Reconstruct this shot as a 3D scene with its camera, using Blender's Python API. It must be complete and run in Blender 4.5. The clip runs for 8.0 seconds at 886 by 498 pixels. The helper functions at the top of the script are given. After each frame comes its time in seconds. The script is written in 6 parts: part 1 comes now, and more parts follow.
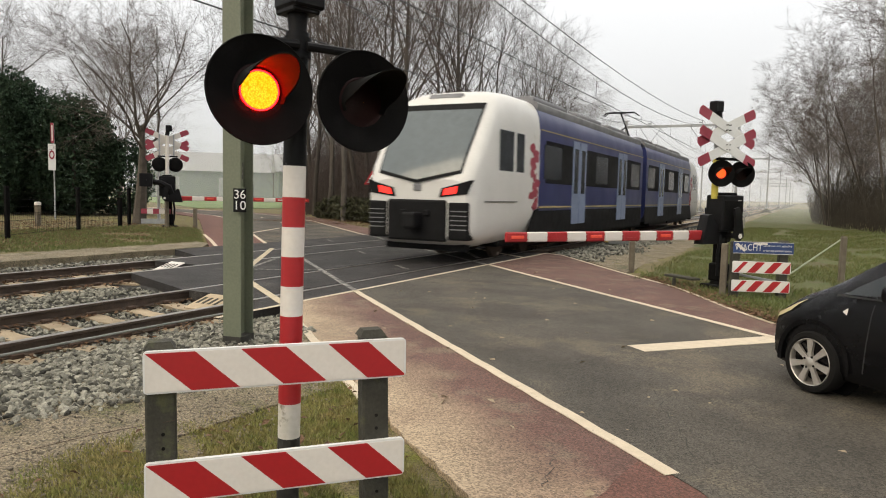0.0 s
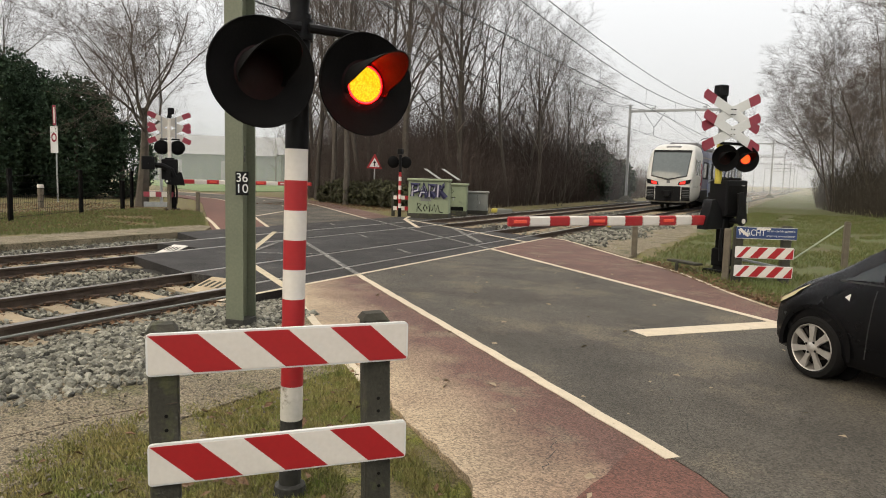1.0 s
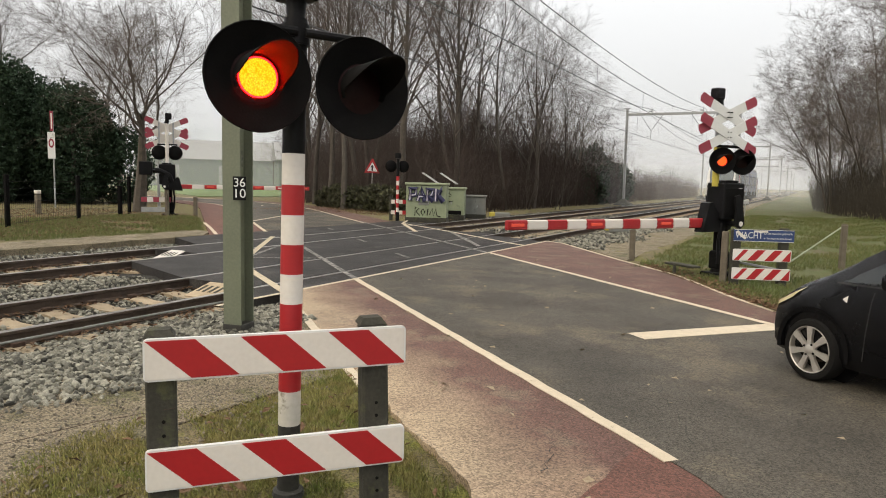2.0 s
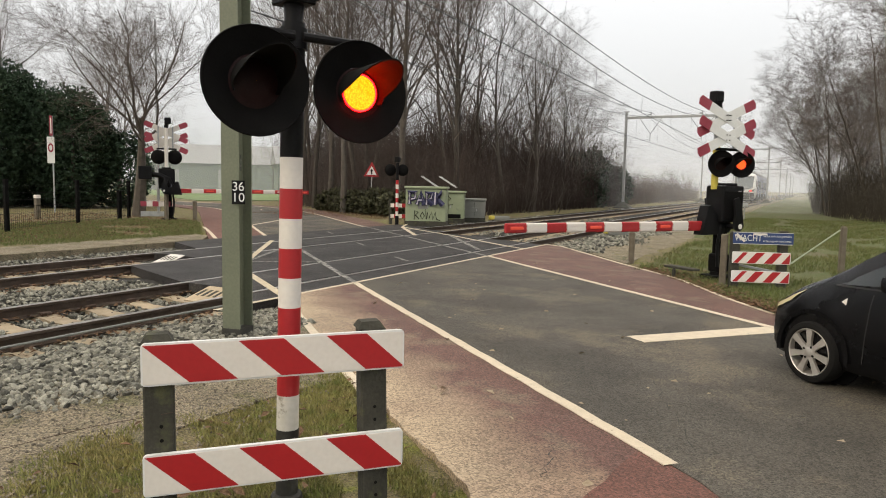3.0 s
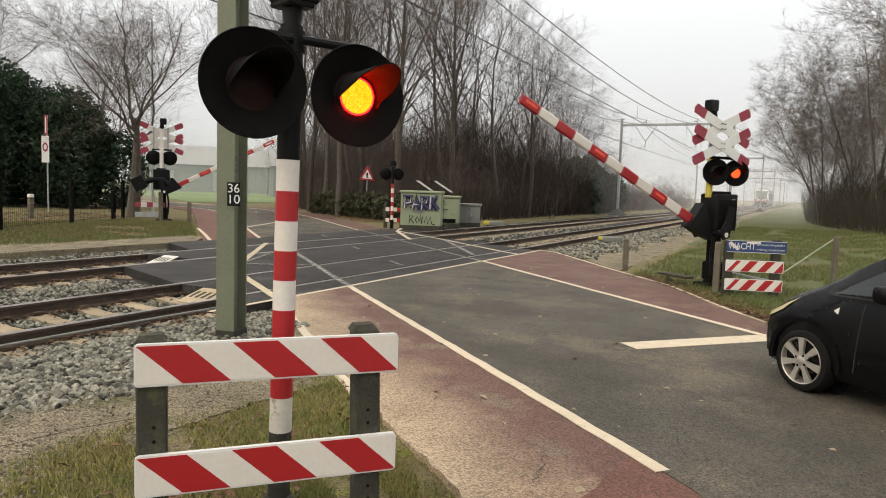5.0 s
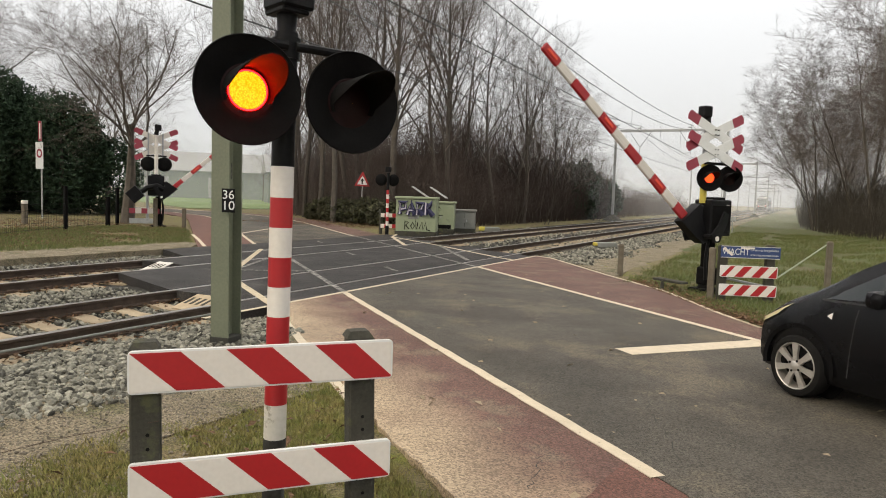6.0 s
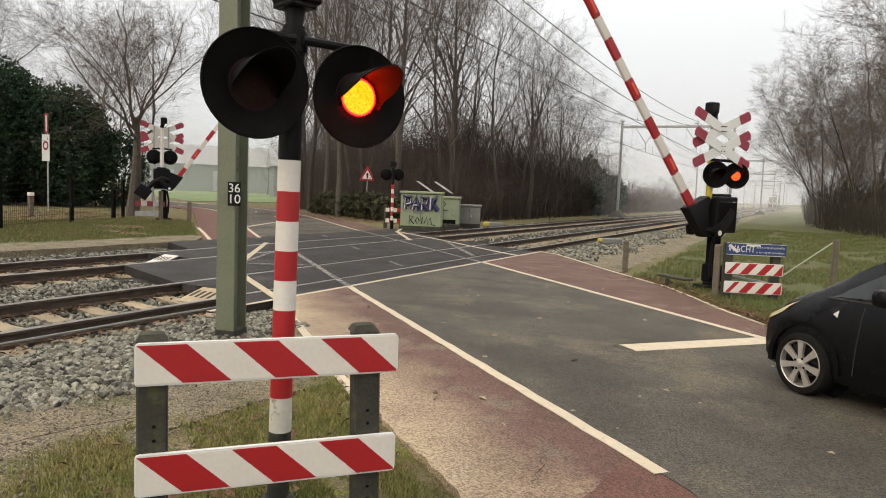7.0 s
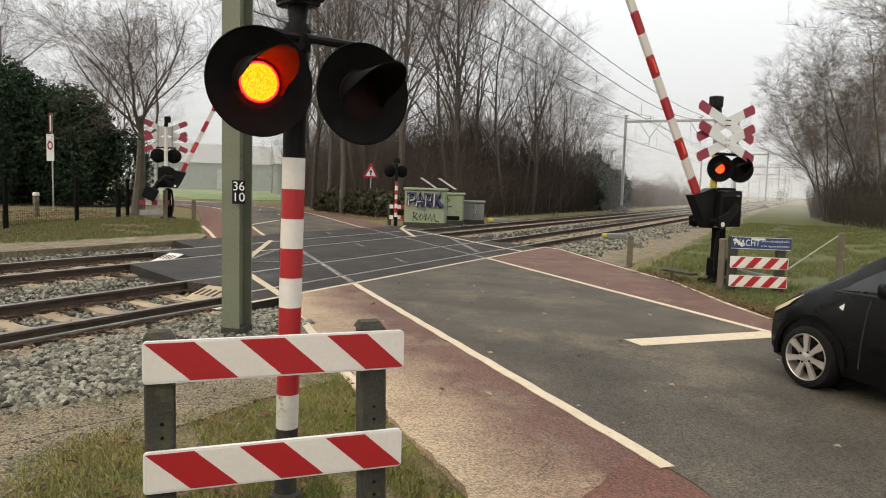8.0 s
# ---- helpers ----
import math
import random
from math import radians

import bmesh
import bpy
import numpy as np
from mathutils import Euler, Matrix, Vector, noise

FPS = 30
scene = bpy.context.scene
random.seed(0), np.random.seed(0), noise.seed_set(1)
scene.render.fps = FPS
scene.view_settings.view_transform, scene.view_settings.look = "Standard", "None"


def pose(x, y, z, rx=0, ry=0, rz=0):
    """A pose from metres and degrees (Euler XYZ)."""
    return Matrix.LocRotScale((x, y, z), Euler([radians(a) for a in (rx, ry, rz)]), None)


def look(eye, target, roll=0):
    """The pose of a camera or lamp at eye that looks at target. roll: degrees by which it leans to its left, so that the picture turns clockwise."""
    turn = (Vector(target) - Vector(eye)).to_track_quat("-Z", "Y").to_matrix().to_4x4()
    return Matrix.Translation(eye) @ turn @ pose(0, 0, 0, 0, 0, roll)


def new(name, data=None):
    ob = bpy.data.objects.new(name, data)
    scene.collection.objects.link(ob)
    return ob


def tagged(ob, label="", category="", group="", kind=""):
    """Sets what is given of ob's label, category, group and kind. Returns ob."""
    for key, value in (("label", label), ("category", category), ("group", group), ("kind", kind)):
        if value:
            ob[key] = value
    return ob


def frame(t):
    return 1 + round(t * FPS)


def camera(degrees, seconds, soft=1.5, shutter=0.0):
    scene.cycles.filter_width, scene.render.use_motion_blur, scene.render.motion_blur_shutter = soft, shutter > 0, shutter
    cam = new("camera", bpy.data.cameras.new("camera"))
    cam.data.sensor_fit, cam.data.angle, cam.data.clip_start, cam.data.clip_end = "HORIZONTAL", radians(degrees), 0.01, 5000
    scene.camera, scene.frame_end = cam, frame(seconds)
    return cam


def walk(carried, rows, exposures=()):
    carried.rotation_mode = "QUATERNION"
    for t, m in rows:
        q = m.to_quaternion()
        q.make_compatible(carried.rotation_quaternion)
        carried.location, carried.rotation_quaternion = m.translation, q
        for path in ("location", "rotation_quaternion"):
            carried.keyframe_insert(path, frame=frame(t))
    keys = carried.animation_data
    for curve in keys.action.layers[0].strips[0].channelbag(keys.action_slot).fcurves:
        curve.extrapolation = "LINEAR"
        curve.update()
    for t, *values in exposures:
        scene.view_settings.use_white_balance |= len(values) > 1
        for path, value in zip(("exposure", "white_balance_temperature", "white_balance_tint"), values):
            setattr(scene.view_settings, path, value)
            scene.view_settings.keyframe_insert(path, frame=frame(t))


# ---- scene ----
cam = camera(65.7, 8.0, soft=1.0, shutter=0.15)
PATH = [
    (0, (7.718, -0.06, 1.575), (6.789, 1.704, 1.415), 1.3),
    (0.5, (7.718, -0.057, 1.573), (6.791, 1.705, 1.382), 1.4),
    (1, (7.716, -0.055, 1.573), (6.784, 1.702, 1.367), 1.5),
    (1.5, (7.718, -0.056, 1.573), (6.788, 1.703, 1.372), 1.4),
    (3, (7.724, -0.048, 1.572), (6.796, 1.714, 1.388), 1.1),
    (3.5, (7.732, -0.053, 1.573), (6.801, 1.708, 1.392), 1.2),
    (4, (7.726, -0.059, 1.572), (6.797, 1.703, 1.391), 1.4),
    (4.5, (7.722, -0.056, 1.57), (6.802, 1.71, 1.39), 1.8),
    (6, (7.73, -0.058, 1.574), (6.826, 1.72, 1.421), 1.8),
    (6.5, (7.726, -0.061, 1.573), (6.822, 1.717, 1.417), 2.1),
    (7, (7.723, -0.063, 1.573), (6.809, 1.708, 1.405), 2.2),
    (7.5, (7.72, -0.067, 1.574), (6.799, 1.699, 1.397), 1.9),
    (8, (7.724, -0.071, 1.573), (6.8, 1.694, 1.394), 1.7),
]
walk(cam, [(t, look(eye, target, roll)) for t, eye, target, roll in PATH])

# ---------------------------------------------------------------- light
world = bpy.data.worlds.new("overcast")
scene.world = world
world.use_nodes = True
wn, wl = world.node_tree.nodes, world.node_tree.links
sky = wn.new("ShaderNodeTexSky")
sky.sky_type, sky.sun_disc = "NISHITA", False
sky.sun_elevation, sky.sun_rotation = radians(38), radians(200)
sky.air_density, sky.dust_density = 1.5, 6.0
sky_low = wn.new("ShaderNodeMix")
sky_low.data_type = "RGBA"
sky_low.inputs[0].default_value = 0.9
sky_gain = wn.new("ShaderNodeVectorMath")
sky_gain.operation = "SCALE"
sky_gain.inputs[3].default_value = 0.08
wl.new(sky.outputs[0], sky_gain.inputs[0])
w_co = wn.new("ShaderNodeTexCoord")
w_sep = wn.new("ShaderNodeSeparateXYZ")
wl.new(w_co.outputs["Generated"], w_sep.inputs[0])
w_ramp = wn.new("ShaderNodeValToRGB")
w_ramp.color_ramp.elements[0].position, w_ramp.color_ramp.elements[0].color = 0.0, (0.75, 0.755, 0.755, 1)
w_ramp.color_ramp.elements[1].position, w_ramp.color_ramp.elements[1].color = 1.0, (2.0, 1.91, 1.77, 1)
w_mid = w_ramp.color_ramp.elements.new(0.33)
w_mid.color = (1.2, 1.2, 1.2, 1)
wl.new(w_sep.outputs[2], w_ramp.inputs[0])
wl.new(sky_gain.outputs[0], sky_low.inputs[6])
wl.new(w_ramp.outputs[0], sky_low.inputs[7])
wl.new(sky_low.outputs[2], wn["Background"].inputs[0])
wn["Background"].inputs[1].default_value = 1.0

sun = new("sun", bpy.data.lights.new("sun", "SUN"))
sun.data.energy, sun.data.angle, sun.data.color = 1.45, radians(36), (1.0, 0.85, 0.62)
sun.matrix_world = look((-20, -40, 45), (0, 10, 0))


# ---------------------------------------------------------------- materials
def mat(name, a, b=None, rough=0.8, metal=0.0, scale=6.0, fine=60.0, bump=0.3, dist=0.01, spread=0.35, island=0.0, objrand=0.0, spec=0.5, c=None, c_at=0.62, c_scale=1.5, speck=0.0, side=None):
    """Two-scale mottled surface: a and b mixed by grain and by stains, c laid over in patches."""
    b = b or tuple(v * 0.7 for v in a)
    m = bpy.data.materials.new(name)
    m.use_nodes = True
    n, l = m.node_tree.nodes, m.node_tree.links
    p = n["Principled BSDF"]
    p.inputs["Metallic"].default_value = metal
    p.inputs["Specular IOR Level"].default_value = spec
    co = n.new("ShaderNodeTexCoord")
    n1, n2 = n.new("ShaderNodeTexNoise"), n.new("ShaderNodeTexNoise")
    for q, s, d in ((n1, scale, 5), (n2, fine, 3)):
        q.inputs["Scale"].default_value, q.inputs["Detail"].default_value = s, d
        l.new(co.outputs["Object"], q.inputs["Vector"])
    add = n.new("ShaderNodeMath")
    add.operation = "ADD"
    l.new(n1.outputs[0], add.inputs[0])
    l.new(n2.outputs[0], add.inputs[1])
    r = n.new("ShaderNodeMapRange")
    r.inputs[1].default_value, r.inputs[2].default_value = 1 - spread, 1 + spread
    l.new(add.outputs[0], r.inputs[0])
    mix = n.new("ShaderNodeMix")
    mix.data_type = "RGBA"
    mix.inputs[6].default_value, mix.inputs[7].default_value = (*a, 1), (*b, 1)
    l.new(r.outputs[0], mix.inputs[0])
    out = mix.outputs[2]
    if c:
        n3 = n.new("ShaderNodeTexNoise")
        n3.inputs["Scale"].default_value, n3.inputs["Detail"].default_value = c_scale, 8
        n3.inputs["Roughness"].default_value = 0.65
        l.new(co.outputs["Object"], n3.inputs["Vector"])
        r3 = n.new("ShaderNodeMapRange")
        r3.inputs[1].default_value, r3.inputs[2].default_value = c_at - 0.05, c_at + 0.06
        l.new(n3.outputs[0], r3.inputs[0])
        mc = n.new("ShaderNodeMix")
        mc.data_type = "RGBA"
        l.new(r3.outputs[0], mc.inputs[0])
        l.new(out, mc.inputs[6])
        mc.inputs[7].default_value = (*c, 1)
        out = mc.outputs[2]
    if side:
        # dirt gathered along one edge: direction, where it is full, where it ends, colour
        (sx, sy), full, none, tone = side
        dot = n.new("ShaderNodeVectorMath")
        dot.operation = "DOT_PRODUCT"
        dot.inputs[1].default_value = (sx, sy, 0)
        l.new(co.outputs["Object"], dot.inputs[0])
        n5, a5, r5 = n.new("ShaderNodeTexNoise"), n.new("ShaderNodeMath"), n.new("ShaderNodeMapRange")
        n5.inputs["Scale"].default_value, n5.inputs["Detail"].default_value = 1.3, 9
        l.new(co.outputs["Object"], n5.inputs["Vector"])
        a5.operation = "MULTIPLY_ADD"
        a5.inputs[1].default_value = 1.3
        l.new(n5.outputs[0], a5.inputs[0])
        l.new(dot.outputs["Value"], a5.inputs[2])
        r5.inputs[1].default_value, r5.inputs[2].default_value = full + 0.65, none + 0.65
        r5.inputs[3].default_value, r5.inputs[4].default_value = 0.9, 0.0
        l.new(a5.outputs[0], r5.inputs[0])
        ms = n.new("ShaderNodeMix")
        ms.data_type = "RGBA"
        l.new(r5.outputs[0], ms.inputs[0])
        l.new(out, ms.inputs[6])
        ms.inputs[7].default_value = (*tone, 1)
        out = ms.outputs[2]
    if speck:
        vo, rv, sv = n.new("ShaderNodeTexVoronoi"), n.new("ShaderNodeMapRange"), n.new("ShaderNodeVectorMath")
        vo.inputs["Scale"].default_value = 95
        l.new(co.outputs["Object"], vo.inputs["Vector"])
        sepc = n.new("ShaderNodeSeparateColor")
        l.new(vo.outputs["Color"], sepc.inputs[0])
        l.new(sepc.outputs[0], rv.inputs[0])
        rv.inputs[3].default_value, rv.inputs[4].default_value = 1 - speck, 1 + speck
        sv.operation = "SCALE"
        l.new(out, sv.inputs[0])
        l.new(rv.outputs[0], sv.inputs[3])
        out = sv.outputs[0]
    if island or objrand:
        src = n.new("ShaderNodeNewGeometry").outputs["Random Per Island"] if island else n.new("ShaderNodeObjectInfo").outputs["Random"]
        r4 = n.new("ShaderNodeMapRange")
        k = island or objrand
        r4.inputs[3].default_value, r4.inputs[4].default_value = 1 - k, 1 + k
        l.new(src, r4.inputs[0])
        sc = n.new("ShaderNodeVectorMath")
        sc.operation = "SCALE"
        l.new(out, sc.inputs[0])
        l.new(r4.outputs[0], sc.inputs[3])
        out = sc.outputs[0]
    l.new(out, p.inputs["Base Color"])
    rr = n.new("ShaderNodeMapRange")
    rr.inputs[3].default_value, rr.inputs[4].default_value = max(0.02, rough - 0.12), min(1, rough + 0.12)
    l.new(n1.outputs[0], rr.inputs[0])
    l.new(rr.outputs[0], p.inputs["Roughness"])
    if bump:
        bu = n.new("ShaderNodeBump")
        bu.inputs["Strength"].default_value, bu.inputs["Distance"].default_value = bump, dist
        l.new(n2.outputs[0], bu.inputs["Height"])
        l.new(bu.outputs[0], p.inputs["Normal"])
    return m


def glow(name, color, power):
    m = bpy.data.materials.new(name)
    m.use_nodes = True
    p = m.node_tree.nodes["Principled BSDF"]
    p.inputs["Base Color"].default_value = (*[v * 0.3 for v in color], 1)
    p.inputs["Emission Color"].default_value = (*color, 1)
    p.inputs["Emission Strength"].default_value = power
    return m


def lit_lens(name, power):
    """A lit signal lens: yellow-white core cells in a red glass."""
    m = bpy.data.materials.new(name)
    m.use_nodes = True
    n, l = m.node_tree.nodes, m.node_tree.links
    p = n["Principled BSDF"]
    p.inputs["Base Color"].default_value = (0.4, 0.01, 0.01, 1)
    co, v = n.new("ShaderNodeTexCoord"), n.new("ShaderNodeTexVoronoi")
    v.inputs["Scale"].default_value = 130
    l.new(co.outputs["Object"], v.inputs["Vector"])
    ramp = n.new("ShaderNodeValToRGB")
    ramp.color_ramp.elements[0].position, ramp.color_ramp.elements[0].color = 0.2, (1.0, 0.86, 0.03, 1)
    ramp.color_ramp.elements[1].position, ramp.color_ramp.elements[1].color = 0.75, (1.0, 0.5, 0.0, 1)
    l.new(v.outputs["Distance"], ramp.inputs[0])
    l.new(ramp.outputs[0], p.inputs["Emission Color"])
    p.inputs["Emission Strength"].default_value = power
    return m


ASPHALT = mat("asphalt", (0.088, 0.077, 0.06), (0.046, 0.041, 0.033), 0.72, spec=0.35, scale=0.9, fine=150, bump=0.9, dist=0.008, spread=0.2, c=(0.118, 0.098, 0.07), c_at=0.57, c_scale=0.8, speck=0.6)
DECK = mat("crossing_asphalt", (0.036, 0.033, 0.031), (0.018, 0.017, 0.017), 0.7, spec=0.25, scale=1.0, fine=150, bump=0.5, dist=0.006, c=(0.068, 0.062, 0.056), c_at=0.62, c_scale=1.8, speck=0.45)
RED_PATH = mat("red_asphalt", (0.135, 0.067, 0.05), (0.085, 0.045, 0.036), 0.8, scale=1.5, fine=190, bump=0.6, dist=0.006, spread=0.3, c=(0.15, 0.105, 0.075), c_at=0.58, c_scale=1.6, speck=0.5, side=((0.667, 0.745), 6.42, 7.3, (0.37, 0.285, 0.19)))
RED_NEW = mat("newer_red_asphalt", (0.145, 0.06, 0.042), (0.095, 0.043, 0.032), 0.8, scale=2.0, fine=190, bump=0.6, dist=0.006, spread=0.3, speck=0.5)
PAINT = mat("road_paint", (0.6, 0.51, 0.38), (0.46, 0.39, 0.29), 0.7, scale=9, fine=90, bump=0.3, dist=0.003, c=(0.16, 0.14, 0.12), c_at=0.66, c_scale=14)
WORN = mat("worn_road_paint", (0.34, 0.32, 0.285), (0.2, 0.185, 0.17), 0.7, scale=9, fine=90, bump=0.3, dist=0.003, c=(0.06, 0.058, 0.056), c_at=0.48, c_scale=9)
YELLOW_PAINT = mat("dirty_road_paint", (0.55, 0.47, 0.33), (0.4, 0.33, 0.22), 0.7, scale=9, fine=90, bump=0.3, dist=0.003, c=(0.1, 0.085, 0.07), c_at=0.62, c_scale=10)
GRASS_GROUND = mat("grass_soil", (0.12, 0.105, 0.042), (0.19, 0.145, 0.08), 0.95, scale=3.2, fine=70, bump=1.0, dist=0.03, c=(0.15, 0.155, 0.026), c_at=0.56, c_scale=2.6, speck=0.5)
GREEN_GROUND = mat("green_turf", (0.06, 0.095, 0.02), (0.105, 0.092, 0.036), 0.95, scale=1.2, fine=40, bump=0.9, dist=0.03, c=(0.105, 0.083, 0.045), c_at=0.58, c_scale=0.7)
LITTER = mat("leaf_litter", (0.2, 0.115, 0.06), (0.08, 0.045, 0.025), 0.95, scale=3, fine=40, bump=0.9, dist=0.03, island=0.35)
GRAVEL = mat("fine_gravel", (0.26, 0.215, 0.145), (0.115, 0.095, 0.062), 0.95, scale=1.8, fine=90, bump=1.0, dist=0.016, c=(0.095, 0.088, 0.04), c_at=0.57, c_scale=2.1, speck=0.7)
SAND = mat("sandy_edge", (0.36, 0.29, 0.2), (0.24, 0.19, 0.13), 0.95, scale=2, fine=110, bump=0.6, dist=0.008)
# near-black: shade between the loose stones is put into this colour
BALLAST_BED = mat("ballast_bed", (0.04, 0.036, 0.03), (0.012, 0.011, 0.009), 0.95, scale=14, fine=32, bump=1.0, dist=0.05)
GRAVEL_GRAIN = mat("gravel_grain", (0.22, 0.19, 0.145), (0.13, 0.11, 0.085), 0.95, scale=20, fine=120, bump=0, island=0.5)
STONE = mat("ballast_stone", (0.24, 0.232, 0.19), (0.075, 0.072, 0.056), 0.9, scale=22, fine=120, bump=0.4, island=0.85)
RAIL_SIDE = mat("rusty_rail", (0.075, 0.05, 0.034), (0.04, 0.028, 0.02), 0.75, 0.2, scale=8, fine=80, bump=0.3, dist=0.003)
RAIL_TOP = mat("polished_rail", (0.34, 0.32, 0.3), (0.22, 0.2, 0.18), 0.32, 0.9, scale=4, fine=70, bump=0.05)
SLEEPER = mat("concrete_sleeper", (0.4, 0.32, 0.215), (0.24, 0.19, 0.125), 0.9, scale=5, fine=90, bump=0.3, dist=0.004, objrand=0.2)
CLIP = mat("rusty_clip", (0.08, 0.05, 0.035), None, 0.8, 0.3, bump=0.2)
GALV = mat("galvanised_steel", (0.42, 0.43, 0.43), (0.3, 0.31, 0.31), 0.5, 0.55, scale=6, fine=60, bump=0.05)
MAST_GREEN = mat("green_mast_paint", (0.155, 0.17, 0.115), (0.115, 0.128, 0.088), 0.55, scale=2.5, fine=40, bump=0.06, c=(0.2, 0.2, 0.15), c_at=0.68, c_scale=4)
BLACK = mat("black_paint", (0.008, 0.008, 0.009), (0.005, 0.005, 0.0055), 0.5, scale=6, fine=60, bump=0.06, spec=0.14)
BLACK_MATT = mat("matt_black", (0.0065, 0.006, 0.006), (0.004, 0.004, 0.004), 0.75, scale=8, fine=90, bump=0.08, spec=0.1)
BLACK_TAR = mat("tarred_base", (0.02, 0.02, 0.018), (0.04, 0.038, 0.03), 0.8, scale=8, fine=50, bump=0.4)
RED = mat("red_reflective", (0.37, 0.014, 0.018), (0.32, 0.012, 0.016), 0.42, scale=4, fine=50, bump=0.03)
RED_FADED = mat("faded_red", (0.30, 0.035, 0.06), (0.24, 0.03, 0.05), 0.55, scale=4, fine=50, bump=0.03)
WHITE = mat("white_reflective", (0.69, 0.65, 0.6), (0.62, 0.58, 0.53), 0.42, scale=4, fine=50, bump=0.03, c=(0.52, 0.47, 0.38), c_at=0.7, c_scale=3)
WHITE_PLAIN = mat("white_enamel", (0.72, 0.72, 0.71), (0.62, 0.62, 0.6), 0.4, scale=3, fine=40, bump=0.03)
MOSS_WHITE = mat("mossy_white", (0.66, 0.62, 0.56), (0.54, 0.51, 0.43), 0.6, scale=7, fine=40, bump=0.05, c=(0.16, 0.14, 0.08), c_at=0.62, c_scale=9)
CONCRETE_POST = mat("weathered_concrete", (0.05, 0.047, 0.036), (0.026, 0.026, 0.019), 0.95, scale=7, fine=60, bump=0.7, dist=0.008, c=(0.07, 0.072, 0.034), c_at=0.6, c_scale=6)
WOOD_POST = mat("grey_wood", (0.16, 0.135, 0.1), (0.09, 0.075, 0.055), 0.9, scale=8, fine=60, bump=0.5, dist=0.006)
BLUE_SIGN = mat("blue_sign", (0.022, 0.05, 0.16), (0.018, 0.04, 0.13), 0.45, scale=3, fine=30, bump=0.02)
YELLOW = mat("yellow_paint", (0.5, 0.42, 0.06), (0.4, 0.33, 0.05), 0.6, bump=0.05)
CABINET = mat("pale_green_cabinet", (0.26, 0.30, 0.19), (0.2, 0.235, 0.15), 0.6, scale=3, fine=40, bump=0.06, c=(0.16, 0.18, 0.12), c_at=0.64, c_scale=4)
CABINET_GREY = mat("grey_cabinet", (0.2, 0.205, 0.19), (0.14, 0.145, 0.13), 0.6, scale=3, fine=40, bump=0.06)
BARK = mat("bark", (0.095, 0.08, 0.065), (0.05, 0.043, 0.036), 0.95, scale=5, fine=40, bump=0.6, dist=0.02, objrand=0.25)
TWIG = mat("twigs", (0.12, 0.096, 0.08), (0.075, 0.06, 0.05), 0.95, scale=2, fine=20, bump=0, objrand=0.25)
TWIG_RED = mat("reddish_twigs", (0.07, 0.05, 0.04), (0.04, 0.029, 0.024), 0.95, scale=2, fine=20, bump=0, objrand=0.25)
TWIG_DARK = mat("dark_undergrowth", (0.052, 0.043, 0.031), (0.03, 0.026, 0.019), 0.95, scale=0.8, fine=8, bump=0)
EVERGREEN = mat("evergreen_leaves", (0.036, 0.062, 0.034), (0.022, 0.038, 0.022), 0.8, scale=1.2, fine=12, bump=0, island=0.4, spec=0.2)
IVY = mat("bramble_leaves", (0.06, 0.065, 0.025), (0.04, 0.036, 0.02), 0.8, scale=1.5, fine=12, bump=0, island=0.5)
BLADE = mat("grass_blades", (0.12, 0.155, 0.026), (0.27, 0.215, 0.085), 0.8, scale=2.2, fine=9, bump=0, island=0.4)
BLADE_GREEN = mat("green_blades", (0.068, 0.118, 0.02), (0.15, 0.128, 0.05), 0.8, scale=0.9, fine=9, bump=0, island=0.4)
CAR_BLACK = mat("black_car_paint", (0.006, 0.006, 0.007), (0.005, 0.005, 0.0055), 0.24, 0.0, scale=2, fine=30, bump=0.0, spec=0.16)
TYRE = mat("tyre", (0.009, 0.009, 0.009), (0.012, 0.011, 0.01), 0.85, scale=10, fine=80, bump=0.2, spec=0.12)
ALLOY = mat("alloy", (0.52, 0.49, 0.45), (0.4, 0.37, 0.33), 0.4, 0.6, bump=0.03)
CAR_GLASS = mat("car_glass", (0.02, 0.024, 0.027), (0.016, 0.02, 0.022), 0.06, 0.0, bump=0, spec=0.5)
DARK_RUBBER = mat("dark_rubber", (0.015, 0.015, 0.015), None, 0.8, bump=0.1)
# clear headlamp whose amber glint is part of the base colour
AMBER = mat("headlamp", (0.6, 0.5, 0.3), (0.5, 0.4, 0.22), 0.2, 0.2, bump=0)
TRAIN_WHITE = mat("train_white", (0.66, 0.65, 0.62), (0.56, 0.55, 0.52), 0.35, scale=1.2, fine=30, bump=0.0, c=(0.5, 0.47, 0.42), c_at=0.68)
TRAIN_BLUE = mat("train_blue", (0.026, 0.034, 0.13), (0.021, 0.027, 0.1), 0.35, scale=1.2, fine=30, bump=0.0)
TRAIN_GLASS = mat("train_glass", (0.02, 0.026, 0.032), (0.015, 0.018, 0.022), 0.2, 0.0, bump=0, spec=0.3)
# base colour lightened to carry the sky's reflection in the glass
SCREEN_GLASS = mat("sky_toned_windscreen", (0.1, 0.12, 0.125), (0.08, 0.095, 0.1), 0.12, 0.0, bump=0, spec=0.6)
TRAIN_DARK = mat("train_underframe", (0.01, 0.01, 0.011), (0.006, 0.006, 0.006), 0.7, spec=0.15, scale=4, fine=40, bump=0.2)
TRAIN_ROOF = mat("train_roof", (0.2, 0.2, 0.205), (0.13, 0.13, 0.135), 0.6, scale=2, fine=30, bump=0.1)
TRAIN_DOOR = mat("train_door", (0.2, 0.24, 0.36), (0.16, 0.2, 0.3), 0.4, bump=0)
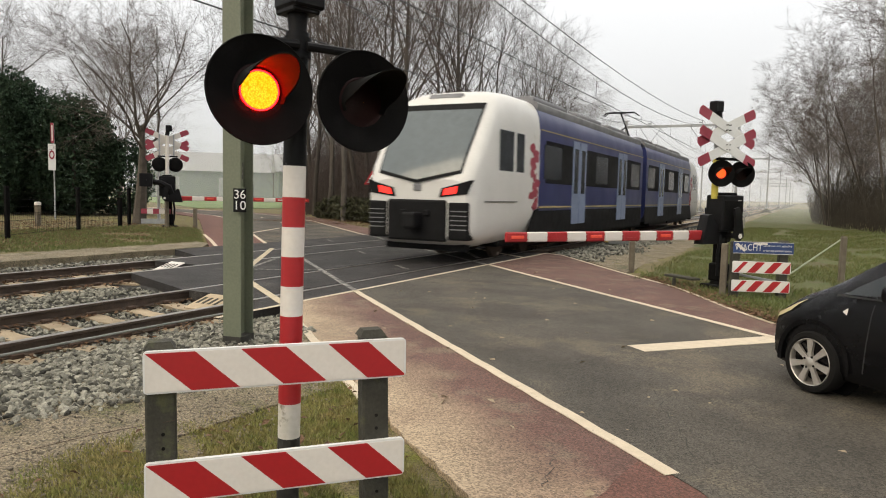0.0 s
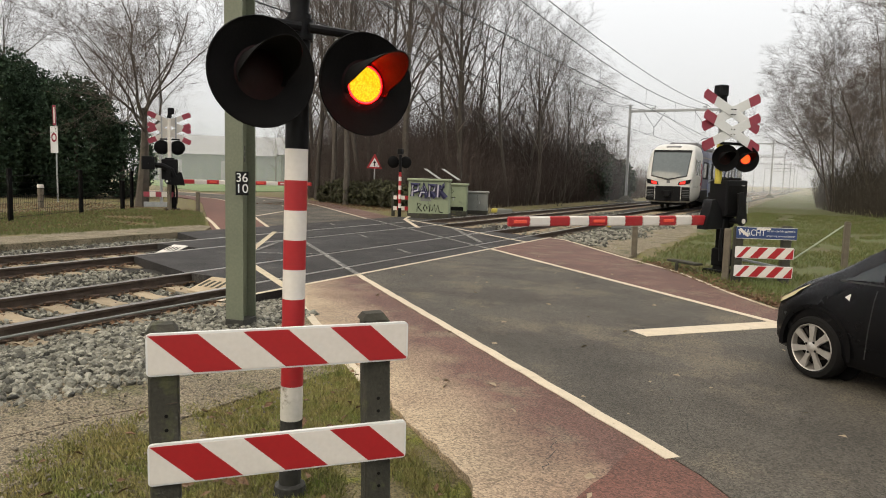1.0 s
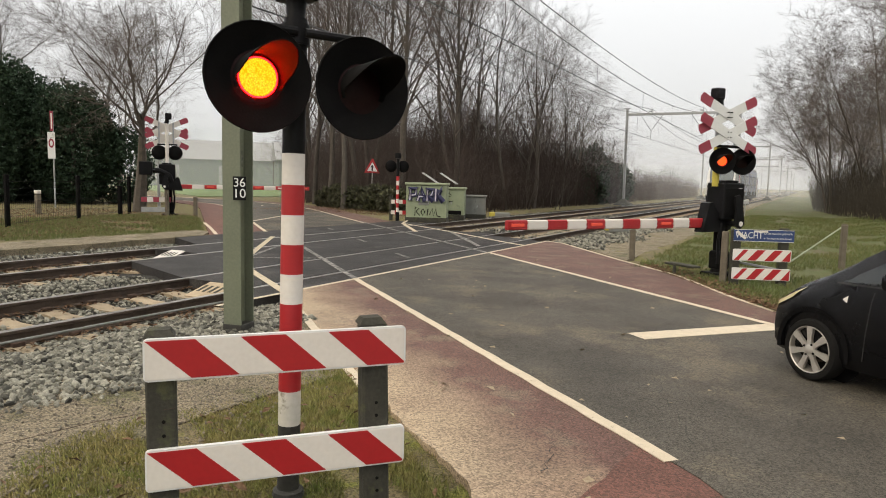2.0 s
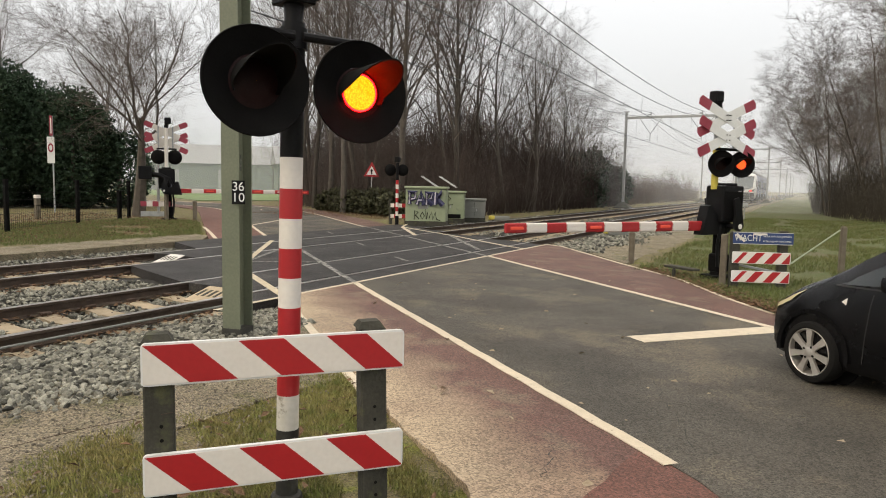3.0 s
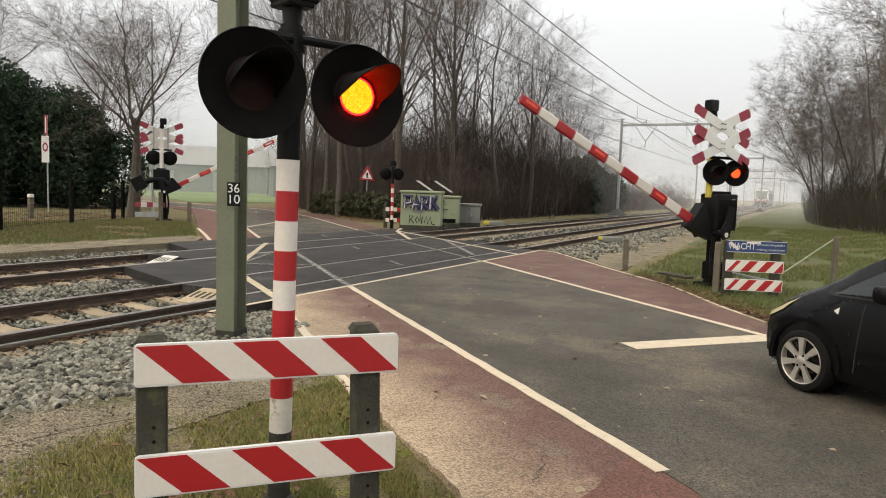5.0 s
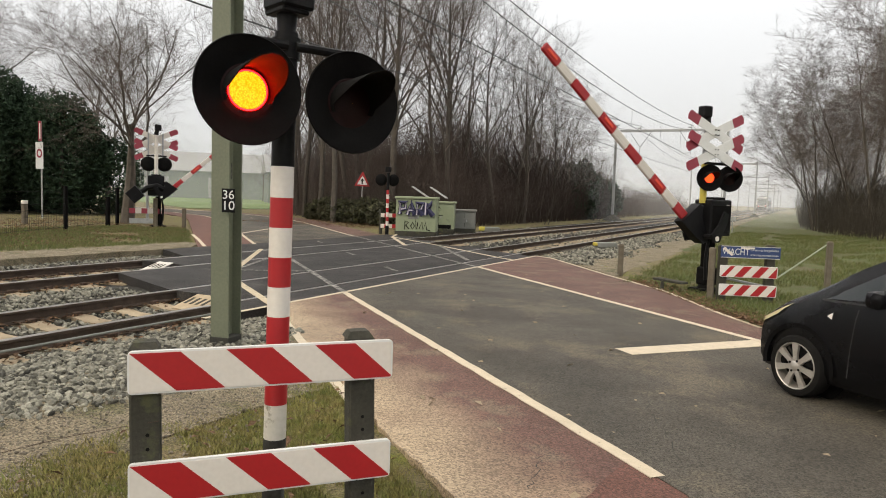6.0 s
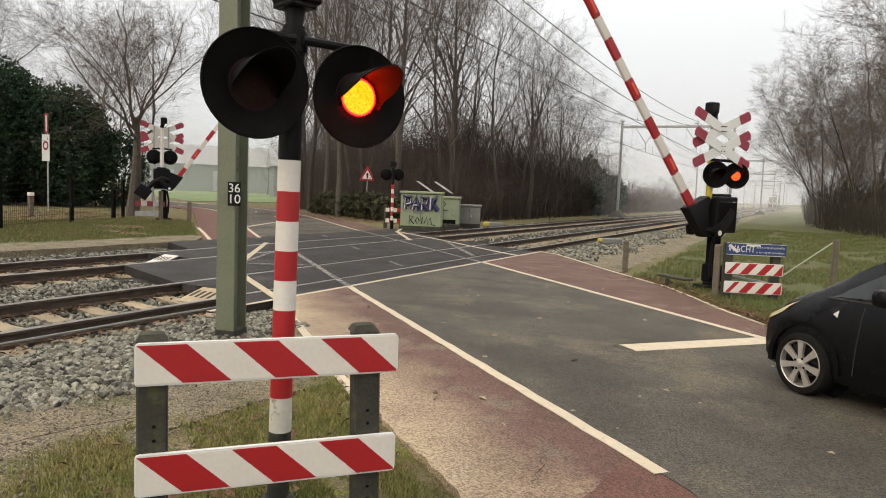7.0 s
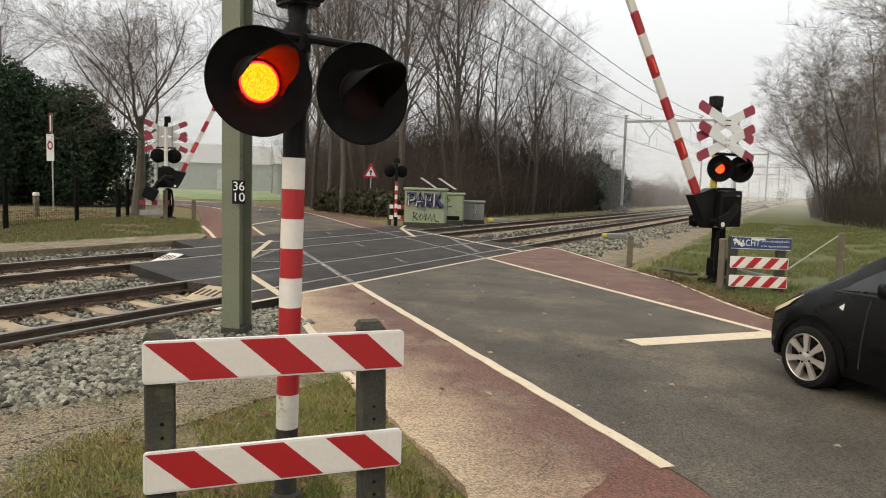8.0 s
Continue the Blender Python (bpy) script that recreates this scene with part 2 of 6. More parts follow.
GOLD = mat("gold_stripe", (0.5, 0.4, 0.16), None, 0.4, bump=0)
WIRE = mat("wire", (0.05, 0.052, 0.052), None, 0.6, 0.3, bump=0)
BARN = mat("barn_cladding", (0.16, 0.185, 0.165), (0.12, 0.14, 0.125), 0.8, scale=2, fine=20, bump=0.1)
BARN_ROOF = mat("barn_roof", (0.3, 0.3, 0.3), (0.23, 0.23, 0.23), 0.8, scale=2, fine=20, bump=0.1)
BRICK_FAR = mat("far_brick", (0.2, 0.12, 0.09), (0.14, 0.08, 0.06), 0.9, scale=3, fine=30, bump=0.1)
FIELD = mat("far_meadow", (0.13, 0.19, 0.05), (0.10, 0.15, 0.04), 0.95, scale=0.2, fine=6, bump=0.2)
LENS_DARK = mat("dark_red_lens", (0.016, 0.004, 0.004), (0.01, 0.003, 0.003), 0.45, spec=0.15, scale=30, fine=130, bump=0.3, dist=0.004)
LENS_LIT = lit_lens("lit_red_lens", 1.1)
LENS_LIT_FAR = glow("lit_red_lens_far", (1.0, 0.13, 0.02), 1.3)
# emitter for an added ring that throws red light into the hood
HOOD_GLOW = glow("red_hood_glow", (1.0, 0.0006, 0.0008), 150.0)
TAIL_RED = glow("tail_lamp", (1.0, 0.03, 0.02), 1.6)
ORANGE = glow("orange_lamp", (1.0, 0.25, 0.03), 1.5)
BARRIER_LAMP = glow("barrier_lamp", (1.0, 0.1, 0.05), 0.35)

MIST = bpy.data.materials.new("mist")
MIST.use_nodes = True


# haze laid on as a pale see-through surface, thinning with height
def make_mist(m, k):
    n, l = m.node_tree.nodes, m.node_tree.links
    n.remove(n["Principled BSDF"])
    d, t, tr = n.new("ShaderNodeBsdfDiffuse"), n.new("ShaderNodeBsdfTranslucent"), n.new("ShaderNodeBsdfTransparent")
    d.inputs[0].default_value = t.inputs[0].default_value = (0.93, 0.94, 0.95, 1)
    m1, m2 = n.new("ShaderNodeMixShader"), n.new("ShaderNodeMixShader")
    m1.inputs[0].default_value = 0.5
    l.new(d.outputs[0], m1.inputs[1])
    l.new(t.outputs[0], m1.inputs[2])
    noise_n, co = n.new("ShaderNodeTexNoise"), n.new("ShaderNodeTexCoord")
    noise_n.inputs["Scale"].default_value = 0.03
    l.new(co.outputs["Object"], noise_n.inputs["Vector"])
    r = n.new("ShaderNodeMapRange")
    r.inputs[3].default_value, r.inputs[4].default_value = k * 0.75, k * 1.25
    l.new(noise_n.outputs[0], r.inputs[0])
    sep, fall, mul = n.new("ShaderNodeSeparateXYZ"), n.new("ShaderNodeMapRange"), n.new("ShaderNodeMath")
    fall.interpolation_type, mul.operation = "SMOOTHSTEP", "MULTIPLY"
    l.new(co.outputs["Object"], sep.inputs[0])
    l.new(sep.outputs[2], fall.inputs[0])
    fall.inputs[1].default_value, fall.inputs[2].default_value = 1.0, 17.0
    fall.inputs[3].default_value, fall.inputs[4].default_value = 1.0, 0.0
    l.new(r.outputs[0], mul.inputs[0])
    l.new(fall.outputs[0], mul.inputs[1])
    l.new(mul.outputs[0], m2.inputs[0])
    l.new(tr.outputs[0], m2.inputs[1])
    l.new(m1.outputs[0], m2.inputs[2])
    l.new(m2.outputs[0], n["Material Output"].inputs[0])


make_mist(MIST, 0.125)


# ---------------------------------------------------------------- mesh tools
class Geo:
    """Collects vertices and faces, with a material slot for each face."""

    def __init__(self):
        self.v, self.f, self.m = [], [], []

    def add(self, verts, faces, k=0):
        o = len(self.v)
        self.v += [tuple(p) for p in verts]
        self.f += [tuple(i + o for i in q) for q in faces]
        self.m += [k] * len(faces)
        return self

    def box(self, x, y, z, sx, sy, sz, c=0.0, m=None, k=0):
        """A box centred at x, y, z; c chamfers its edges."""
        hx, hy, hz = sx / 2, sy / 2, sz / 2
        c = min(c, hx * 0.9, hy * 0.9, hz * 0.9)
        if c <= 0:
            vs = [(a * hx, b * hy, d * hz) for a in (-1, 1) for b in (-1, 1) for d in (-1, 1)]
            fs = [(0, 1, 3, 2), (4, 6, 7, 5), (0, 4, 5, 1), (2, 3, 7, 6), (0, 2, 6, 4), (1, 5, 7, 3)]
        else:
            bm = bmesh.new()
            bmesh.ops.create_cube(bm, size=1, matrix=Matrix.Diagonal((sx, sy, sz, 1)))
            bmesh.ops.bevel(bm, geom=bm.edges[:], offset=c, segments=2 if c > 0.02 else 1, affect="EDGES", profile=0.5)
            bm.verts.index_update()
            vs, fs = [tuple(v.co) for v in bm.verts], [tuple(v.index for v in f.verts) for f in bm.faces]
            bm.free()
        q = Matrix.Translation((x, y, z)) @ (m or Matrix())
        return self.add([q @ Vector(p) for p in vs], fs, k)

    def tube(self, pts, radii, n=8, caps=True, k=0):
        """A round bar through pts with its radius at each."""
        pts = [Vector(p) for p in pts]
        if not hasattr(radii, "__len__"):
            radii = [radii] * len(pts)
        vs, fs = [], []
        for i, p in enumerate(pts):
            d = (pts[min(i + 1, len(pts) - 1)] - pts[max(i - 1, 0)]).normalized()
            a = d.cross(Vector((0, 0, 1)) if abs(d.z) < 0.9 else Vector((1, 0, 0))).normalized()
            b = d.cross(a)
            vs += [p + (a * math.cos(2 * math.pi * j / n) + b * math.sin(2 * math.pi * j / n)) * radii[i] for j in range(n)]
        for i in range(len(pts) - 1):
            fs += [(i * n + j, i * n + (j + 1) % n, (i + 1) * n + (j + 1) % n, (i + 1) * n + j) for j in range(n)]
        if caps:
            fs += [tuple(range(n))[::-1], tuple(range((len(pts) - 1) * n, len(pts) * n))]
        return self.add(vs, fs, k)

    def prism(self, outline, z0, z1, m=None, k=0, k_side=None):
        """A flat outline of x, y raised from z0 to z1, then turned by m."""
        n = len(outline)
        q = m or Matrix()
        vs = [q @ Vector((x, y, z)) for z in (z0, z1) for x, y in outline]
        o = len(self.v)
        self.v += [tuple(p) for p in vs]
        self.f += [tuple(o + i for i in reversed(range(n))), tuple(o + n + i for i in range(n))]
        self.f += [(o + i, o + (i + 1) % n, o + n + (i + 1) % n, o + n + i) for i in range(n)]
        self.m += [k, k] + [k if k_side is None else k_side] * n
        return self

    def mesh(self, name, mats, smooth=False):
        me = bpy.data.meshes.new(name)
        me.from_pydata(self.v, [], self.f)
        for q in mats if isinstance(mats, (list, tuple)) else [mats]:
            me.materials.append(q)
        if any(self.m):
            me.polygons.foreach_set("material_index", self.m)
        if smooth:
            me.polygons.foreach_set("use_smooth", [True] * len(me.polygons))
            me.set_sharp_from_angle(angle=radians(35))
        me.update()
        return me


def part(name, geo, mats, parent=None, label="", smooth=False, at=None):
    ob = new(name, geo.mesh(name, mats, smooth) if isinstance(geo, Geo) else geo)
    if parent:
        ob.parent = parent
    if at is not None:
        ob.matrix_basis = at
    if label:
        tagged(ob, label)
    return ob


def thing(name, label, category, m=None, group="", kind=""):
    ob = new(name)
    ob.empty_display_size = 0.2
    if m is not None:
        ob.matrix_basis = m
    return tagged(ob, label, category, group, kind)


def lone(name, geo, mats, label, category, kind="", group="", smooth=False, at=None):
    return tagged(part(name, geo, mats, None, "", smooth, at), label, category, group, kind)


def lettering(name, body, size, depth, material, parent, m, width=None):
    cu = bpy.data.curves.new(name, "FONT")
    cu.body, cu.size, cu.extrude, cu.align_x, cu.align_y = body, size, depth, "CENTER", "CENTER"
    tmp = bpy.data.objects.new(name, cu)
    me = bpy.data.meshes.new_from_object(tmp)
    bpy.data.objects.remove(tmp)
    me.materials.clear()
    me.materials.append(material)
    if width:
        w = max(v.co.x for v in me.vertices) - min(v.co.x for v in me.vertices)
        m = m @ Matrix.Diagonal((width / w, 1, 1, 1))
    ob = part(name, me, None, parent)
    ob.matrix_basis = m
    return ob


def frame_of(origin, right, up=(0, 0, 1)):
    """A pose whose x runs along right, y along up, z towards the viewer of the face."""
    x = Vector(right).normalized()
    y = Vector(up)
    y = (y - x * x.dot(y)).normalized()
    z = x.cross(y)
    return Matrix(((x.x, y.x, z.x, origin[0]), (x.y, y.y, z.y, origin[1]), (x.z, y.z, z.z, origin[2]), (0, 0, 0, 1)))


U, N = (0.745, -0.667), (0.667, 0.745)  # along the road towards the viewer's side, and across it


def rd(s, n, z=0.0):
    return (s * U[0] + n * N[0], s * U[1] + n * N[1], z)


def s_at(x, n):
    """How far along the road the line n meets the plane x."""
    return (x - n * N[0]) / U[0]


# ---------------------------------------------------------------- ground
NEAR_X, FAR_X = 1.42, -6.6
rng = random.Random(4)


def ground_height(x, y):
    h = -0.012 + 0.016 * noise.noise((x * 1.3, y * 1.3, 1.0))
    edge = max(min((x + 7.2) / 0.9, (3.2 - x) / 0.9), 0.0)
    h -= 0.3 * min(edge, 1.0)
    n, s = x * N[0] + y * N[1], x * U[0] + y * U[1]
    edge_n = 6.3 if x > 0 else 5.4
    if edge_n < n < 12.0 or (edge_n < n < 14.6 and s < -1.5):
        h = min(h, -0.06)
    if x > 9.5 and y > 14:
        h += min((x - 9.5) * 0.12, 1.2)
    return h


def build_ground():
    def lines(lo, hi, a, b, step):
        out, p, d = [], a, step
        while p < b:
            out.append(p)
            p += step
        d = step
        while p < hi:
            out.append(p)
            d *= 1.25
            p += d
        out.append(hi)
        p, d = a, step
        while p > lo:
            d *= 1.25
            p -= d
            out.insert(0, p)
        return out

    xs, ys = lines(-2500, 2500, -14, 14, 0.3), lines(-2500, 2500, -4, 30, 0.5)
    g = Geo()
    g.v = [(x, y, ground_height(x, y)) for y in ys for x in xs]
    w = len(xs)
    g.f = [(j * w + i, j * w + i + 1, (j + 1) * w + i + 1, (j + 1) * w + i) for j in range(len(ys) - 1) for i in range(w - 1)]
    g.m = [0] * len(g.f)
    lone("ground", g, GRASS_GROUND, "rough winter grass and soil with fallen leaves", "ground", "structure", smooth=True)


build_ground()


def slab(name, outline, z, thick, material, label, category="road"):
    g = Geo().prism(outline if area(outline) > 0 else outline[::-1], z - thick, z)
    return lone(name, g, material, label, category, "structure")


def area(o):
    return sum(o[i][0] * o[(i + 1) % len(o)][1] - o[(i + 1) % len(o)][0] * o[i][1] for i in range(len(o)))


def p2(s, n):
    return rd(s, n)[:2]


def clipped(x, n):
    return (x, (n - N[0] * x) / N[1])


def wobble(a, b, count, amount, seed):
    """Points from a to b with a ragged line between."""
    r = random.Random(seed)
    out = []
    for i in range(count + 1):
        t = i / count
        k = 0 if i in (0, count) else amount * r.uniform(-1, 1)
        out.append((a[0] + (b[0] - a[0]) * t + k, a[1] + (b[1] - a[1]) * t + k * 0.6))
    return out


# near side of the crossing
slab("road_near", [clipped(NEAR_X, 7.6), p2(2.9, 7.70), p2(4.5, 7.454), p2(40, 7.704), p2(40, 11.48), clipped(NEAR_X, 11.48)], 0.0, 0.12, ASPHALT, "grey worn asphalt road leading to the crossing")
SEAM = wobble(p2(3.24, 6.45), p2(2.40, 7.694), 10, 0.012, 19)
slab("cycle_path_near", wobble(clipped(NEAR_X, 6.3), p2(3.24, 6.45), 60, 0.04, 3)[:-1] + SEAM + [clipped(NEAR_X, 7.596)], -0.004, 0.12, RED_PATH, "faded sandy red asphalt cycle path beside the road", "cycle path")
slab("cycle_path_newer", SEAM + [p2(2.9, 7.696), p2(4.5, 7.45), p2(40, 7.7), p2(40, 6.6)], -0.0045, 0.12, RED_NEW, "brighter red asphalt of a newer stretch of cycle path", "cycle path")
slab("cycle_path_right", [clipped(NEAR_X, 11.484), p2(40, 11.484), p2(40, 12.2), (7.45, 9.75), (6.86, 10.68), (5.73, 12.8), (4.28, 14.62), (2.0, 17.75), (NEAR_X, 18.15)], -0.004, 0.12, RED_PATH, "red asphalt cycle path widening towards the crossing", "cycle path")

# far side of the crossing, bending away
def bend(s):
    return -0.02 * max(0.0, -s - 31) ** 2


def far_strip(name, n0, n1, z, material, label, category="road"):
    ss = [-14.5 - 1.5 * i for i in range(33)]
    a = [clipped(FAR_X, n0)] + [p2(s, n0 + bend(s)) for s in ss if s < s_at(FAR_X, n0)]
    b = [clipped(FAR_X, n1)] + [p2(s, n1 + bend(s)) for s in ss if s < s_at(FAR_X, n1)]
    k = min(len(a), len(b))
    a, b = a[:1] + a[-(k - 1):], b[:1] + b[-(k - 1):]
    g = Geo()
    vs = [(x, y, z) for x, y in a + b] + [(x, y, z - 0.12) for x, y in a + b]
    fs = []
    for i in range(k - 1):
        fs += [(i, i + 1, k + i + 1, k + i), (2 * k + i, 2 * k + i + 1, i + 1, i), (k + i, k + i + 1, 3 * k + i + 1, 3 * k + i)]
    g.add(vs, fs)
    lone(name, g, material, label, category, "structure")


far_strip("road_far", 7.25, 11.2, 0.0, ASPHALT, "grey asphalt road bending away behind the crossing")
far_strip("cycle_path_far_left", 5.62, 7.246, -0.004, RED_NEW, "red cycle path behind the crossing", "cycle path")
far_strip("cycle_path_far_right", 11.204, 12.5, -0.004, RED_PATH, "red cycle path behind the crossing", "cycle path")

# deck between and beside the rails
for i, (x0, x1, y0a, y0b, y1) in enumerate(((0.83, NEAR_X - 0.004, 6.9, 6.5, 18.3), (-0.675, 0.675, 7.45, 7.35, 18.9), (-3.17, -0.83, 8.35, 7.45, 20.0), (-4.675, -3.325, 10.1, 10.05, 21.6), (FAR_X + 0.004, -4.83, 12.3, 11.4, 23.2))):
    slab("crossing_deck_%d" % (i + 1), [(x0, y0a), (x1, y0b), (x1, y1 - 0.5), (x0, y1)], -0.002, 0.16, DECK, "dark asphalt crossing deck between the rails", "crossing deck")
# ballast bed, its colour carrying the shade in the gaps between stones
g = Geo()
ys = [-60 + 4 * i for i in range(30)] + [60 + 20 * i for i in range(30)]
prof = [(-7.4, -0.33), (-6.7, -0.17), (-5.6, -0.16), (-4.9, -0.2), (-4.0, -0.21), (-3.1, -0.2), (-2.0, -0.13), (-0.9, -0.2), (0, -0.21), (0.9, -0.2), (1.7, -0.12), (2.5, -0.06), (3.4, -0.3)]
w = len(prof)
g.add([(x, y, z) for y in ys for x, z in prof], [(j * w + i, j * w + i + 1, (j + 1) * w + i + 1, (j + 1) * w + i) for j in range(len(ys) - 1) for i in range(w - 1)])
lone("ballast_bed", g, BALLAST_BED, "crushed stone bed, near-black for the shade between loose stones", "ballast", "structure")
# gravel beside the track and sandy verge
slab("gravel_path", wobble((2.45, -8), (2.5, 6.2), 40, 0.07, 5) + wobble((3.0, 5.85), (4.45, 4.45), 8, 0.03, 6) + wobble((4.3, 3.6), (4.75, -8), 30, 0.12, 7), -0.006, 0.2, GRAVEL, "trodden grey gravel path beside the ballast", "path")
slab("gravel_path_right", wobble((2.4, 17.5), (3.3, 16.2), 5, 0.05, 8) + wobble((4.4, 14.6), (4.5, 24), 12, 0.12, 9) + wobble((3.7, 60), (3.3, 150), 10, 0.15, 10) + wobble((2.6, 150), (2.6, 60), 10, 0.1, 11) + wobble((3.0, 40), (2.9, 19), 16, 0.15, 12), -0.006, 0.2, GRAVEL, "sandy gravel service path beside the tracks", "path")
slab("gravel_strip_far", wobble((-7.0, -8), (-6.7, 13.3), 30, 0.1, 13) + [(-7.6, 14.4)] + wobble((-8.4, 14.6), (-8.2, -8), 30, 0.15, 14), -0.006, 0.2, GRAVEL, "sandy gravel strip beyond the tracks", "path")


def green_strip():
    """Short green grass over the ground between the service path and the field edge."""
    g = Geo()
    ys = [9.4 + 0.35 * i for i in range(60)] + [31 + 2.0 * i for i in range(70)]
    w = 26
    for y in ys:
        lo = (7.6 - (y - 9.4) * 0.62) if y < 14 else (4.85 if y < 24 else 4.4 - min((y - 24) * 0.012, 0.7))
        lo += 0.18 * noise.noise((y * 1.7, 3.0, 0.0))
        hi = 13.5 - max(0.0, min((y - 24) * 0.12, 4.0)) + 0.5 * noise.noise((y * 0.4, 9.0, 0.0))
        for i in range(w):
            x = lo + (hi - lo) * i / (w - 1)
            g.v.append((x, y, ground_height(x, y) + 0.012))
    g.f = [(j * w + i, j * w + i + 1, (j + 1) * w + i + 1, (j + 1) * w + i) for j in range(len(ys) - 1) for i in range(w - 1)]
    g.m = [0] * len(g.f)
    lone("grass_strip", g, GREEN_GROUND, "green winter grass beside the tracks", "grass", "structure", smooth=True)


green_strip()
slab("far_meadow", [(-36, 40), (-140, 100), (-140, 160), (-60, 130), (-30, 62)], 0.0, 0.1, FIELD, "pale green meadow far behind the road", "meadow")


# ---------------------------------------------------------------- road markings
def marking(name, pts, width, material, label, z=0.004, closed=False):
    g = Geo()
    pts = [Vector((p[0], p[1], 0)) for p in pts]
    vs = []
    for i, p in enumerate(pts):
        d = (pts[min(i + 1, len(pts) - 1)] - pts[max(i - 1, 0)]).normalized()
        q = Vector((-d.y, d.x, 0)) * width / 2
        vs += [p + q, p - q]
    k = len(vs)
    top = [(v.x, v.y, z) for v in vs]
    low = [(v.x, v.y, z - 0.006) for v in vs]
    fs = []
    for i in range(len(pts) - 1):
        a, b, c, d = 2 * i, 2 * i + 1, 2 * i + 3, 2 * i + 2
        fs += [(a, b, c, d), (b, k + b, k + c, c), (k + a, a, d, k + d)]
    g.add(top + low, fs)
    return lone(name, g, material, label, "road marking", "structure")


def ragged_line(n, s0, s1, count, amount, seed):
    r = random.Random(seed)
    return [p2(s0 + (s1 - s0) * i / count, n + r.uniform(-amount, amount)) for i in range(count + 1)]


marking("edge_line_near", [p2(s, 7.663 + 0.0145 * s + 0.006 * math.sin(s * 9)) for s in [s_at(NEAR_X, 7.6) + 0.2525 * i for i in range(31)]], 0.098, PAINT, "cream painted line between road and cycle path")
marking("edge_line_right", ragged_line(11.48, s_at(NEAR_X, 11.48), 12, 30, 0.006, 2), 0.1, PAINT, "white painted line between road and cycle path")
marking("path_line_near", ragged_line(6.34, s_at(NEAR_X, 6.34), 0.9, 18, 0.008, 3), 0.09, PAINT, "white painted line on the outer edge of the cycle path")
marking("stop_line", [p2(-0.16, 9.5), p2(-0.16, 11.42)], 0.3, PAINT, "broad cream stop line before the crossing")
marking("crossing_edge_near", [(1.4, 6.0), (1.41, 9.0), (1.4, 14.3), (1.41, 18.1)], 0.07, PAINT, "white line along the edge of the crossing")
marking("path_edge_right", [(1.41, 18.1), (2.0, 17.72), (4.28, 14.57), (5.73, 12.73), (6.86, 10.62), (7.45, 9.68)], 0.06, PAINT, "thin white line on the outer edge of the cycle path")
marking("crossing_line_left", [(1.35, 7.3), (-0.9, 8.92), (-2.02, 10.08), (-5.03, 14.2)], 0.12, YELLOW_PAINT, "dirty yellowish line across the deck")
marking("crossing_line_road", [p2(s_at(1.4, 7.6), 7.6), p2(s_at(-5.2, 7.58), 7.58)], 0.1, WORN, "worn white line across the deck")
marking("crossing_line_road_right", [p2(s_at(1.4, 11.45), 11.45), p2(s_at(-7.6, 11.25), 11.25)], 0.1, WORN, "worn white line across the deck")
marking("crossing_line_outer", [(1.4, 16.4), (0.83, 16.8), (-2.29, 19.42), (-5.6, 21.95), (-7.0, 24.8)], 0.1, PAINT, "white line across the deck")
marking("crossing_diagonal", [(-5.58, 21.9), (-3.05, 18.56)], 0.13, PAINT, "short diagonal white line on the deck")
marking("crossing_diagonal_inner", [(-2.29, 19.42), (0.6, 15.4)], 0.12, WORN, "short diagonal white line on the deck")
marking("crossing_diagonal_left", [(-2.02, 10.08), (-0.8, 10.9)], 0.1, WORN, "short diagonal white line on the deck")
marking("crossing_diagonal_outer", [(-2.02, 10.08), (-3.3, 12.6)], 0.08, WORN, "short worn white line on the deck")
marking("edge_line_far", [p2(s, 7.25 + bend(s) - 0.02) for s in (-15, -20, -26, -32, -37, -42)], 0.1, PAINT, "white line between road and cycle path")
marking("edge_line_far_right", [p2(s, 11.2 + bend(s)) for s in (-19, -24, -30, -36, -41)], 0.1, PAINT, "white line between road and cycle path")
marking("path_line_far", [(-6.6, 13.7), (-8.5, 15.3), (-10.6, 17.0)], 0.1, PAINT, "white line on the outer edge of the cycle path")
marking("stop_line_far", [(-9.9, 18.3), (-11.74, 22.2)], 0.12, PAINT, "white stop line on the far side")
for i, s in enumerate((-4.6 - 3.95, -4.6 - 3.95 * 2 + 0.25, -4.6 - 3.95 * 3, -29, -35)):
    marking("centre_dash_%d" % (i + 1), [p2(s, 9.35 + bend(s)), p2(s + 0.85, 9.35 + bend(s))], 0.08, WORN if i < 3 else PAINT, "short white centre dash", 0.005)


def cracks():
    r = random.Random(12)
    for a, b in ((p2(2.2, 7.2), p2(2.6, 6.9)), (p2(2.5, 8.0), p2(1.2, 8.7)), (p2(-1.5, 9.4), p2(-3.2, 9.2))):
        g = Geo()
        pts = wobble(a, b, 14, 0.025, r.randrange(999))
        for i in range(len(pts) - 1):
            w = 0.0012 + 0.003 * r.random()
            (xa, ya), (xb, yb) = pts[i], pts[i + 1]
            g.add([(xa - w, ya, 0.0012), (xa + w, ya, 0.0012), (xb + w, yb, 0.0012), (xb - w, yb, 0.0012)], [(0, 1, 2, 3)])
        lone("asphalt_crack", g, BLACK_TAR, "thin dark crack in the asphalt", "crack", "structure")


cracks()


